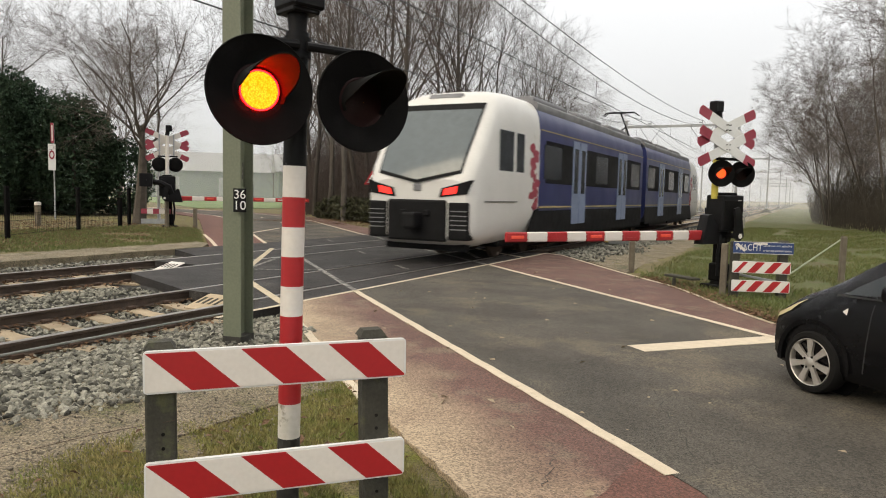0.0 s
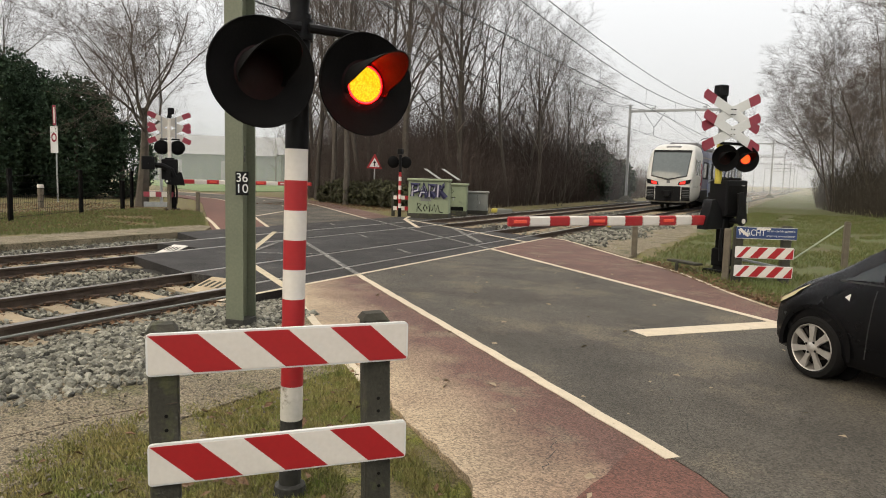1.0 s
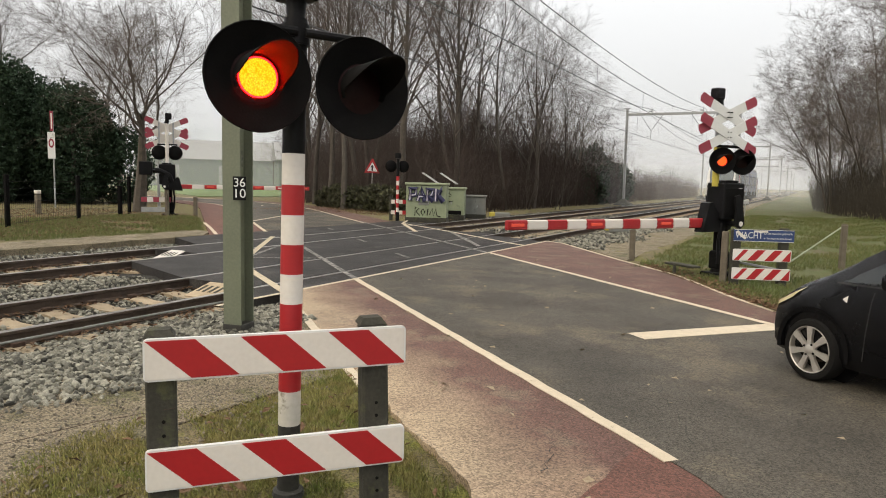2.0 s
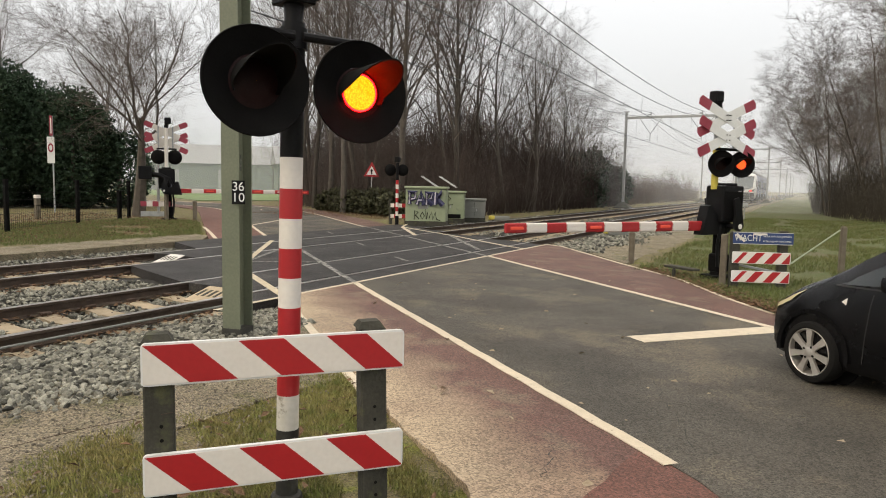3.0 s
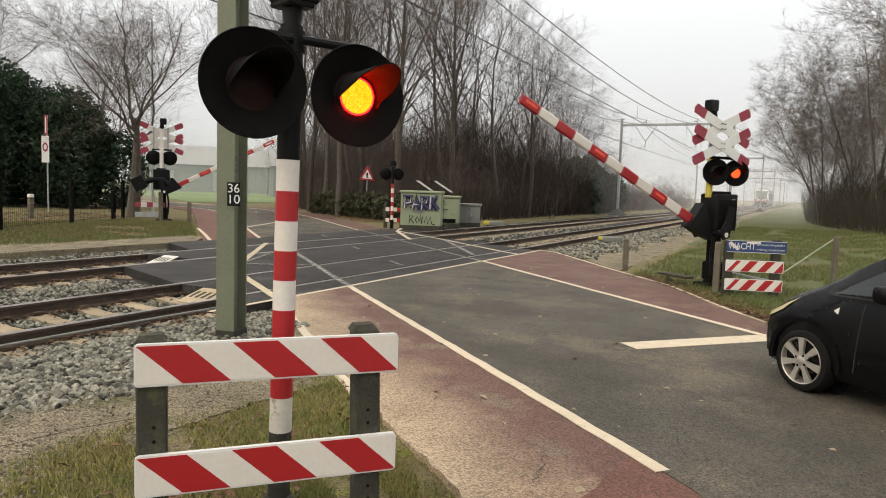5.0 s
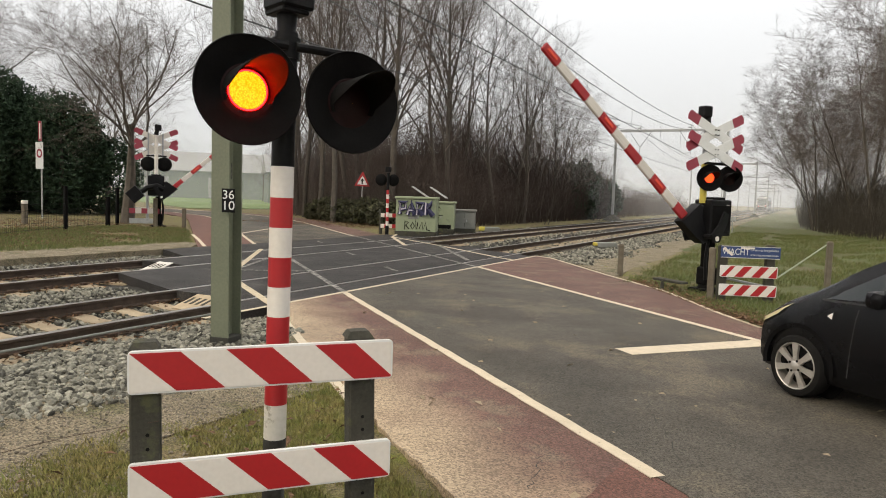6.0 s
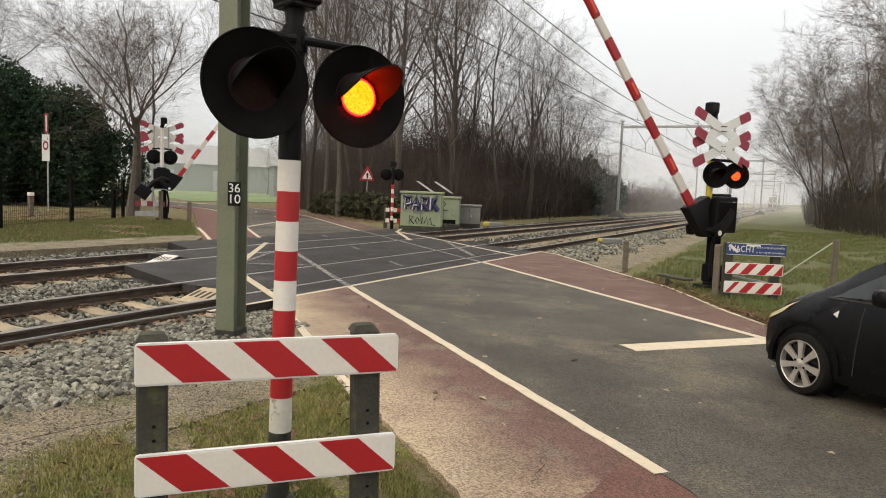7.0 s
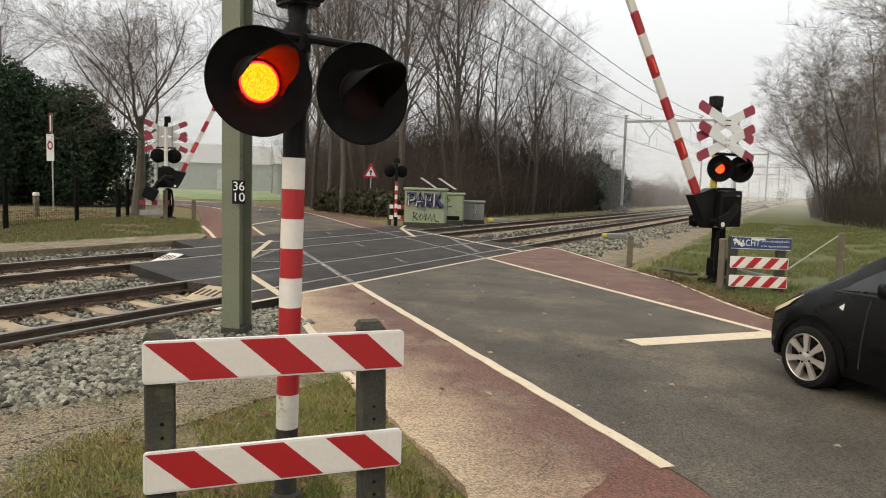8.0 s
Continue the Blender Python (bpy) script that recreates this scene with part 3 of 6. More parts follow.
# ---------------------------------------------------------------- tracks
RAIL = [(-0.07, -0.16), (0.07, -0.16), (0.07, -0.145), (0.012, -0.125), (0.01, -0.045), (0.036, -0.035), (0.036, -0.006), (0.03, 0.002), (-0.03, 0.002), (-0.036, -0.006), (-0.036, -0.035), (-0.01, -0.045), (-0.012, -0.125), (-0.07, -0.145)]
for track, xc in (("near", 0.0), ("far", -4.0)):
    for side, dx in (("a", 0.75), ("b", -0.75)):
        m = Matrix(((1, 0, 0, xc + dx), (0, 0, 1, 0), (0, 1, 0, 0), (0, 0, 0, 1)))
        g = Geo().prism(RAIL[::-1], -60, 620, m, 0)
        g.m[-7] = g.m[-8] = g.m[-6] = 0
        for q in range(2, len(g.f)):
            if all(g.v[j][2] > -0.008 for j in g.f[q]):
                g.m[q] = 1
        lone("rail", g, [RAIL_SIDE, RAIL_TOP], "brown rusted rail with a bright worn head", "rail", "structure")


def sleeper_mesh():
    g = Geo()
    o = [(-1.26, -0.36), (1.26, -0.36), (1.26, -0.17), (1.2, -0.155), (0.5, -0.155), (0.35, -0.18), (-0.35, -0.18), (-0.5, -0.155), (-1.2, -0.155), (-1.26, -0.17)]
    g.prism(o, -0.125, 0.125, Matrix(((1, 0, 0, 0), (0, 0, 1, 0), (0, 1, 0, 0), (0, 0, 0, 1))))
    return g.mesh("sleeper", SLEEPER)


def clip_mesh():
    g = Geo()
    g.box(0, 0, -0.13, 0.07, 0.13, 0.05, 0.01)
    return g.mesh("rail_clips", CLIP)


SL, CL = sleeper_mesh(), clip_mesh()
for xc, skip in ((0.0, (7.4, 18.0)), (-4.0, (10.0, 21.0))):
    k = 0
    for i in range(-12, 105):
        y = i * 0.62 + 0.2
        if skip[0] < y < skip[1]:
            continue
        s = tagged(part("sleeper", SL, None, None, at=pose(xc, y, 0)), "pale weathered concrete sleeper under the rails", "sleeper", "track sleepers")
        if y < 22:
            for dx in (-0.85, -0.65, 0.65, 0.85):
                part("rail_clip", CL, None, s, at=pose(dx, 0, 0))


def far_sleepers():
    g = Geo()
    for xc in (0.0, -4.0):
        for i in range(105, 420):
            g.box(xc, i * 0.62 + 0.2, -0.21, 2.5, 0.25, 0.11)
    lone("far_sleepers", g, SLEEPER, "row of concrete sleepers in the distance", "sleepers", "stuff")


far_sleepers()


def stones(name, count, inside, height, lo, hi, seed, label, material=STONE):
    """Loose crushed stones scattered over a stretch."""
    r = random.Random(seed)
    base = []
    for q in range(8):
        bm = bmesh.new()
        bmesh.ops.create_icosphere(bm, subdivisions=1, radius=1)
        vs = []
        for v in bm.verts:
            k = 1 + 0.35 * noise.noise(v.co * 1.3 + Vector((q * 7, 0, 0)))
            vs.append(Vector((round(v.co.x * k * 2.2) / 2.2 * 0.5 + v.co.x * k * 0.5, v.co.y * k * 0.8, v.co.z * k * 0.62)))
        bm.verts.index_update()
        base.append((vs, [tuple(v.index for v in f.verts) for f in bm.faces]))
        bm.free()
    g = Geo()
    made = 0
    while made < count:
        p = inside(r)
        if p is None:
            continue
        made += 1
        size = lo + (hi - lo) * r.random() ** 1.6
        m = pose(p[0], p[1], height(p[0], p[1]) + size * r.uniform(0.2, 0.75), r.uniform(-50, 50), r.uniform(-50, 50), r.uniform(0, 360)) @ Matrix.Scale(size, 4)
        vs, fs = base[r.randrange(8)]
        g.add([m @ v for v in vs], fs)
    lone(name, g, material, label, "stones", "stuff")


def bed_z(x, y):
    for (a, za), (b, zb) in zip(prof, prof[1:]):
        if a <= x <= b:
            return za + (zb - za) * (x - a) / (b - a)
    return -0.05


def on_sleeper(x, y, xc):
    return abs(x - xc) < 1.28 and abs((y - 0.2) / 0.62 - round((y - 0.2) / 0.62)) < 0.22


def near_shoulder(r):
    x, y = r.uniform(0.85, 3.8), r.uniform(0.5, 7.2)
    if on_sleeper(x, y, 0.0) and r.random() < 0.8 or y > 6.1 and x > 2.2 or x > 3.3 + 0.2 * math.sin(y * 2) + r.gauss(0, 0.1) or (y > 5.3 and x > 2.9):
        return None
    return (x, y)


def between_rails(r):
    x = r.choice((r.uniform(-0.68, 0.68), r.uniform(-3.15, -0.85), r.uniform(-3.15, -0.85), r.uniform(-4.67, -3.33), r.uniform(-6.8, -4.85)))
    y = r.uniform(2.5, 12)
    lim = 7.4 if x > -0.8 else (7.6 if x > -3.2 else (10.0 if x > -4.8 else 12))
    if (on_sleeper(x, y, 0.0) or on_sleeper(x, y, -4.0)) and r.random() < 0.85:
        return None
    return (x, y) if y < lim else None


def right_side(r):
    x, y = r.uniform(-6.5, 3.7), 16.6 + 23 * r.random() ** 1.5
    if x < 0.8 and y < 19.3 - x * 0.7 or x < 2.3 and y < 18.0 or x + y < 19.6 or x > 3.2 + 0.3 * math.sin(y * 1.3) + r.gauss(0, 0.15):
        return None
    return (x, y) if x > 0.85 or r.random() < 0.3 else None


stones("ballast_stones_near", 19000, near_shoulder, lambda x, y: bed_z(x, y) if x < 2.3 else -0.02, 0.016, 0.045, 1, "loose grey crushed stones of the ballast shoulder")
stones("ballast_stones_tracks", 7500, between_rails, bed_z, 0.022, 0.045, 2, "loose grey crushed stones between the rails")
stones("ballast_stones_far", 6500, right_side, lambda x, y: bed_z(x, y) if x < 2.3 else -0.02, 0.03, 0.07, 3, "loose grey crushed stones beside the rails beyond the crossing")


def path_spot(r):
    x, y = r.uniform(2.9, 4.9), r.uniform(0.3, 5.2)
    return (x, y) if x * N[0] + y * N[1] < 6.1 and x < 4.7 + r.gauss(0, 0.12) else None


stones("gravel_grains", 3500, path_spot, lambda x, y: -0.008, 0.005, 0.014, 5, "small loose pebbles on the trodden path", GRAVEL_GRAIN)


# ---------------------------------------------------------------- signals
def ring(profile, n=28, m=None, sweep=360.0, start=0.0, k=0, geo=None):
    """A turned shape: profile of radius and height round the z axis."""
    g = geo or Geo()
    q = m or Matrix()
    full = sweep >= 359.9
    cols = n if full else n + 1
    vs = []
    for i in range(cols):
        a = radians(start + sweep * i / n)
        vs += [q @ Vector((r * math.cos(a), r * math.sin(a), z)) for r, z in profile]
    w = len(profile)
    fs = []
    for i in range(n):
        j = (i + 1) % cols
        fs += [(i * w + t, j * w + t, j * w + t + 1, i * w + t + 1) for t in range(w - 1)]
    return g.add(vs, fs, k)


def disc(r, z0, z1, n=28, k=0, geo=None):
    return ring([(0.001, z0), (r, z0), (r, z1), (0.001, z1)], n, k=k, geo=geo)


LAMPS = []


def lamp_unit(parent, m, r=0.25, lit="", smooth=True):
    """A round black lamp with hood; z faces the traffic, y is up."""
    board = part("backboard", ring([(0.001, -0.07), (r * 0.45, -0.075), (r * 0.85, -0.035), (r * 0.99, -0.004), (r, 0.004), (r * 0.985, 0.01), (r * 0.95, 0.002), (r * 0.5, -0.02), (0.115, -0.025)], 40), BLACK_MATT, parent, "round matt black backboard", smooth, m)
    g = Geo()
    cols = 30
    for i in range(cols + 1):
        ang = radians(-28 + 236 * i / cols)
        reach = 0.025 + 0.28 * max(0.0, math.sin(ang) + 0.12) ** 0.7
        for rad, z in ((0.106, -0.03), (0.114, reach), (0.109, reach), (0.101, -0.03)):
            g.v.append((rad * math.cos(ang), rad * math.sin(ang), z))
    g.f = [(4 * i + q, 4 * i + 4 + q, 4 * i + 5 + q, 4 * i + 1 + q) for i in range(cols) for q in range(3)]
    g.m = [0] * len(g.f)
    part("hood", g, BLACK_MATT, board, "black sun hood", True)
    part("lens", ring([(0.001, -0.006), (0.05, -0.009), (0.085, -0.016), (0.1, -0.021), (0.122, -0.022)], 28), LENS_DARK, board, "dark red glass lens", True)
    if lit:
        src = part("lamp_glow", ring([(0.001, 0.0), (0.04, -0.003), (0.07, -0.011), (0.082, -0.017)], 28), LENS_LIT if r > 0.24 else LENS_LIT_FAR, board, "lit red lamp with a bright yellow core", True)
        # extra glowing ring, no part of the lamp, to redden the hood inside
        rim = part("lamp_rim", ring([(0.083, -0.018), (0.089, -0.018)], 28), HOOD_GLOW if r > 0.24 else TAIL_RED, board, "added glowing ring that lights the hood red", True)
        LAMPS.append((rim, lit))
        LAMPS.append((src, lit))
    return board


def near_signal():
    t = thing("crossing_signal", "red and white banded signal post with two round black warning lamps", "signal", pose(5.535, 2.494, -0.06, -0.4, 0.85, 0), "crossing signals")
    z, r = 0.06, 0.054
    bands = [(-0.05, 0.376, BLACK_TAR, "pole_base", "tarred black foot"), (0.376, 0.547, MOSS_WHITE, "white_band", "mossy white band")]
    cuts = [0.547, 0.69, 0.833, 0.976, 1.119, 1.261, 1.402, 1.544, 1.691]
    for k in range(8):
        bands.append((cuts[k], cuts[k + 1], WHITE if k in (1, 3, 5, 7) else RED, "white_band" if k in (1, 3, 5, 7) else "red_band", ""))
    bands.append((1.691, 2.31, BLACK, "pole_top", "black upper tube"))
    for a, b, q, nm, lb in bands:
        part(nm, Geo().tube([(0, 0, a + z), (0, 0, b + z)], r, 24), q, t, lb, True)
    part("collar", Geo().tube([(0, 0, 2.25), (0, 0, 2.345)], 0.066, 20).tube([(0.03, -0.06, 2.30), (0.045, -0.085, 2.30)], 0.01, 8), BLACK, t, "black clamp collar with a bolt", True)
    part("neck", Geo().tube([(0, 0, 2.34), (0, 0, 2.38), (0, 0, 2.46)], [0.05, 0.042, 0.05], 16), BLACK, t, "", True)
    m = Matrix.Rotation(radians(-20), 4, "Z")
    bell = part("beacon_box", Geo().box(0.01, 0, 2.57, 0.19, 0.17, 0.2, 0.012, m).box(0.0, 0, 2.465, 0.17, 0.14, 0.03, 0.006, m), BLACK, t, "black box lamp on the post top")
    part("beacon_window", Geo().box(0, 0, 0, 0.125, 0.004, 0.1, 0.0015), WHITE_PLAIN, bell, "pale window of the box lamp", at=Matrix.Translation((0.01, 0, 2.565)) @ m @ Matrix.Translation((0, -0.089, 0)))
    w, f = Vector((0.5, 0.866, 0)), Vector((0.866, -0.5, 0))
    for sgn, phase in ((-1, "L"), (1, "R")):
        c = f * 0.13 + w * (0.04 + 0.25 * sgn) + Vector((0, 0, 2.07))
        lamp_unit(t, frame_of(c, w), 0.241, phase)
        part("lamp_arm", Geo().tube([f * 0.07 + w * 0.02 * sgn + Vector((0, 0, 2.3)), f * 0.07 + w * (0.04 + 0.22 * sgn) + Vector((0, 0, 2.3)), c + Vector((0, 0, 0.2)) - f * 0.05], 0.022, 10), BLACK, t, "black bracket arm", True)
    part("sleeve", Geo().tube([(0, 0, 0.03), (0, 0, 0.1), (0, 0, 0.11)], [0.085, 0.075, 0.06], 16), BLACK_TAR, t, "")
    return t


near_signal()


def striped_board(parent, name, L, H, stripes, m, lean, red=RED, white=WHITE, frame_mat=WHITE_PLAIN):
    """A board with slanting red and white fields; x along, y up, z to the front."""
    g = Geo()
    r = 0.018
    o = []
    for cx, cy, a0 in ((L - r, r, -90), (L - r, H - r, 0), (r, H - r, 90), (r, r, 180)):
        o += [(cx + r * math.cos(radians(a0 + 30 * i)), cy + r * math.sin(radians(a0 + 30 * i))) for i in range(4)]
    g.prism(o, -0.02, 0.0)
    b = part(name, g, frame_mat, parent, "striped warning board", at=m)
    e = 0.008
    for i, (x0, x1, is_red) in enumerate(stripes[1:]):
        lo, hi = e, H - e
        poly = [(x0 + lean, lo), (x1 + lean, lo), (x1, hi), (x0, hi)]
        # keep inside the board
        def cut(poly, lim, keep_less):
            out = []
            for i2 in range(len(poly)):
                p, q = poly[i2], poly[(i2 + 1) % len(poly)]
                ip, iq = (p[0] <= lim) == keep_less or p[0] == lim, (q[0] <= lim) == keep_less or q[0] == lim
                if ip:
                    out.append(p)
                if ip != iq:
                    t2 = (lim - p[0]) / (q[0] - p[0])
                    out.append((lim, p[1] + (q[1] - p[1]) * t2))
            return out
        poly = cut(cut(poly, L - e, True), e, False)
        if len(poly) >= 3:
            part("red_field" if is_red else "white_field", Geo().prism(poly, 0.0015, 0.004), red if is_red else white, b)
    return b


def near_fence():
    a, b = Vector((5.396, 1.78, 0)), Vector((6.138, 2.6, 0))
    d = (b - a).normalized()
    L = (b - a).length
    fr = d.cross(Vector((0, 0, 1)))
    t = thing("warning_fence", "pair of red and white striped boards on two dark concrete posts", "fence", pose(0, 0, 0), "warning fences")
    H = 0.177
    for z in (0.738, 0.273):
        st = [0.0]
        edges = [-0.2, 0.008, 0.2, 0.38, 0.567, 0.75, 0.93, 1.25]
        for i in range(7):
            st.append((edges[i], edges[i + 1], i % 2 == 1))
        striped_board(t, "board", L, H, st, frame_of(a + Vector((0, 0, z)), d, (0, 0, 1)), 0.176)
    for k, off, zt in ((0.066, 0.075, 0.965), (0.978, 0.075, 0.975)):
        p = a + d * k - fr * off
        g = Geo()
        o = [(-0.062, -0.052), (0.062, -0.052), (0.062, 0.052), (-0.062, 0.052)]
        rot = Matrix.Rotation(math.atan2(d.y, d.x), 4, "Z")
        lean = Matrix.Rotation(radians(1.2 if k > 0.5 else 0.3), 4, d.cross(Vector((0, 0, 1))))
        g.box(p.x, p.y, zt / 2 - 0.1, 0.12, 0.105, zt + 0.1, 0.008, lean @ rot)
        top = Matrix.Translation((p.x, p.y, 0)) @ lean @ rot
        z1, z2 = zt - 0.052, zt - 0.022
        vs = [top @ Vector((x, y, z1)) for x, y in o] + [top @ Vector((x * 0.68, y * 0.68, z2)) for x, y in o]
        g.add(vs, [(0, 1, 5, 4), (1, 2, 6, 5), (2, 3, 7, 6), (3, 0, 4, 7), (4, 5, 6, 7)])
        part("post", g, CONCRETE_POST, t, "dark mossy concrete post")
        for hz in (0.56, 0.5, 0.2, 0.14):
            part("bolt_hole", Geo().tube([top @ Vector((0.01, -0.051, hz)), top @ Vector((0.01, -0.0545, hz))], 0.008, 8), BLACK_MATT, t)
    part("loose_wire", Geo().tube([a + d * 0.12 - fr * 0.01 + Vector((0, 0, 0.62)), a - d * 0.2 - fr * 0.1 + Vector((0, 0, 0.56)), a - d * 1.1 - fr * 0.3 + Vector((0, 0, 0.34)), a - d * 2.2 - fr * 0.5 + Vector((0, 0, 0.3))], 0.0014, 5), CLIP, t, "thin sagging fence wire")


near_fence()


def h_mast(name, x, y, height, label, mat_, w=0.2, h=0.24, turn=0.0, base=True, z0=-0.25):
    t = thing(name, label, "mast", pose(x, y, 0, 0, 0, turn), "catenary masts")
    tf, tw = 0.014, 0.01
    o = [(-w / 2, -h / 2), (w / 2, -h / 2), (w / 2, -h / 2 + tf), (tw / 2, -h / 2 + tf), (tw / 2, h / 2 - tf), (w / 2, h / 2 - tf), (w / 2, h / 2), (-w / 2, h / 2), (-w / 2, h / 2 - tf), (-tw / 2, h / 2 - tf), (-tw / 2, -h / 2 + tf), (-w / 2, -h / 2 + tf)]
    part("shaft", Geo().prism(o, z0, height), mat_, t)
    if base:
        part("footing", Geo().box(0, 0, -0.2, 0.7, 0.7, 0.42, 0.03), CONCRETE_POST, t, "concrete footing")
    return t


def near_mast():
    t = h_mast("catenary_mast", 2.6, 5.16, 8.2, "olive green steel catenary mast with a black number plate", MAST_GREEN, 0.2, 0.24, 12, False)
    part("tar_foot", Geo().box(0, 0, -0.09, 0.212, 0.252, 0.34, 0.004), BLACK_TAR, t, "blackened foot of the mast")
    # the plate hangs on the face towards the crossing road
    inv = t.matrix_basis.inverted()
    r = Vector((0.86, 0.51, 0)).normalized()
    c = Vector((2.66, 5.17, 1.466)) + r.cross(Vector((0, 0, 1))) * 0.15
    m = inv @ frame_of(c, r)
    p = part("number_plate", Geo().box(0, 0, 0, 0.128, 0.235, 0.006, 0.002).box(-0.03, 0, -0.03, 0.02, 0.2, 0.06), BLACK, t, "black enamel number plate", at=m)
    lettering("plate_digits", "36", 0.125, 0.0012, WHITE_PLAIN, p, Matrix.Translation((0, 0.054, 0.0045)), 0.11)
    lettering("plate_digits", "10", 0.125, 0.0012, WHITE_PLAIN, p, Matrix.Translation((0, -0.054, 0.0045)), 0.1)
    part("scratch", Geo().tube([(0.104, -0.09, 1.84), (0.104, -0.084, 1.78), (0.104, -0.09, 1.72), (0.104, -0.088, 1.68)], 0.005, 4), WORN, t)
    return t


near_mast()

PORTALS = [5.16, 58.5, 106.6, 155.0, 203.0, 251.0, 300.0]
WIRE_TRACKS = ((0.0, 5.35), (-4.0, 5.35))


def portal(y, full=True):
    t = thing("catenary_portal", "grey steel portal frame carrying the overhead wires", "portal", pose(0, y, 0), "catenary portals")
    for x in ((-6.0, 2.75) if full else (-6.0,)):
        part("mast", Geo().box(x, 0, 3.85, 0.2, 0.2, 8.2, 0.02), GALV, t)
        if full:
            g = Geo()
            vs = [(x + a * 0.75, b * 0.75, -0.05) for a, b in ((-1, -1), (1, -1), (1, 1), (-1, 1))] + [(x + a * 0.12, b * 0.12, 0.5) for a, b in ((-1, -1), (1, -1), (1, 1), (-1, 1))]
            g.add(vs, [(0, 1, 5, 4), (1, 2, 6, 5), (2, 3, 7, 6), (3, 0, 4, 7), (4, 5, 6, 7)])
            part("footing", g, CONCRETE_POST, t, "sloped concrete footing")
    part("beam", Geo().box(-1.65, 0, 7.5, 8.9, 0.16, 0.2, 0.015), GALV, t)
    for x in (0.0, -4.0):
        part("insulator", Geo().box(x - 0.1, 0, 7.72, 0.3, 0.12, 0.1, 0.01).tube([(x, 0, 7.4), (x, 0, 7.95)], 0.04, 8), GALV, t)
        arm = Geo().tube([(x - 0.9, 0, 7.45), (x, 0, 6.15)], 0.03, 6).tube([(x + 0.9, 0, 7.45), (x, 0, 6.15)], 0.03, 6).tube([(x, 0, 6.2), (x, 0, 5.5)], 0.03, 6).tube([(x, 0, 5.75), (x - 0.8, 0, 5.55)], 0.02, 6)
        part("registration_arm", arm, GALV, t, "V-shaped hanger with steady arm", False)
    part("feeder_bracket", Geo().box(-6.0, 0, 8.0, 0.5, 0.08, 0.08, 0.01), GALV, t)


for q, y in enumerate(PORTALS):
    if q:
        portal(y)


def near_portal_beam():
    t = thing("portal_beam", "olive steel beam of the nearest overhead line portal", "portal", pose(0, 5.16, 0))
    part("beam", Geo().box(-1.7, 0, 8.3, 9.2, 0.18, 0.22, 0.015), MAST_GREEN, t)
    part("far_mast", Geo().box(-6.0, 0, 4.0, 0.22, 0.22, 8.6, 0.02), MAST_GREEN, t)


near_portal_beam()


def wires():
    """Contact wire, sagging carrier and droppers over each track, and feeders on the masts."""
    ends = [-48.0] + PORTALS
    for x in (0.0, -4.0):
        t = thing("overhead_line", "thin overhead contact wire with carrier cable and droppers", "overhead line", None, "overhead lines")
        for a, b in zip(ends, ends[1:]):
            side = 0.2 if ends.index(a) % 2 else -0.2
            part("contact_wire", Geo().tube([(x + side, a, 5.5), (x - side, b, 5.5)], 0.018, 4, False), WIRE, t)
            pts = []
            for i in range(13):
                k = i / 12
                pts.append((x + side * (1 - 2 * k), a + (b - a) * k, 7.55 - 4.9 * k * (1 - k)))
            part("upper_cable", Geo().tube([(x + 0.1, a + (b - a) * q / 10, 7.85 - 3.3 * (q / 10) * (1 - q / 10)) for q in range(11)], 0.018, 4, False), WIRE, t)
            part("carrier_cable", Geo().tube(pts, 0.018, 4, False), WIRE, t)
            for i in range(1, 12, 2):
                p = pts[i]
                if -10 < p[1] < 200:
                    part("dropper", Geo().tube([p, (p[0], p[1], 5.5)], 0.009, 3, False), WIRE, t)


wires()


# ---------------------------------------------------------------- barrier units
def cross_sign(parent, c, right, back=False):
    """Two crossed white boards with red ends, one pair above the other."""
    for k, dz in enumerate((0.175, -0.175)):
        for ang in (24, -24):
            m = frame_of(Vector(c) + Vector((0, 0, dz)), right) @ Matrix.Rotation(radians(ang), 4, "Z") @ Matrix.Translation((0, 0, 0.012 * (1 if ang > 0 else 2) + 0.03 * k))
            h = 0.085
            b = part("cross_arm", Geo().box(0, 0, 0, 0.92, 2 * h, 0.01, 0.002), WHITE_PLAIN if not back else WHITE, parent, "white board of the warning cross", at=m)
            for sx in (-1, 1):
                part("red_tip", Geo().prism([(sx * 0.45, -h), (sx * 0.70, -h), (sx * 0.73, 0), (sx * 0.70, h), (sx * 0.45, h)][::sx], -0.007, 0.007), RED_FADED, b, "red board end")
    for sx in (-0.2, 0.24):
        part("cross_strut", Geo().box(0, 0, 0, 0.05, 0.72, 0.03, 0.004), GALV, parent, "grey strut behind the cross", at=frame_of(Vector(c), right) @ Matrix.Translation((sx, 0, -0.03)))
    for dz in (0.175, -0.175):
        for bx, bz in ((-0.035, -0.045), (0.035, -0.045), (-0.035, 0.045), (0.035, 0.045)):
            part("bolt_head", Geo().tube([(0, 0, 0.03), (0, 0, 0.075)], 0.009, 6), BLACK_MATT, parent, at=frame_of(Vector(c) + Vector((0, 0, dz + bz)), right) @ Matrix.Translation((bx, 0, 0)))


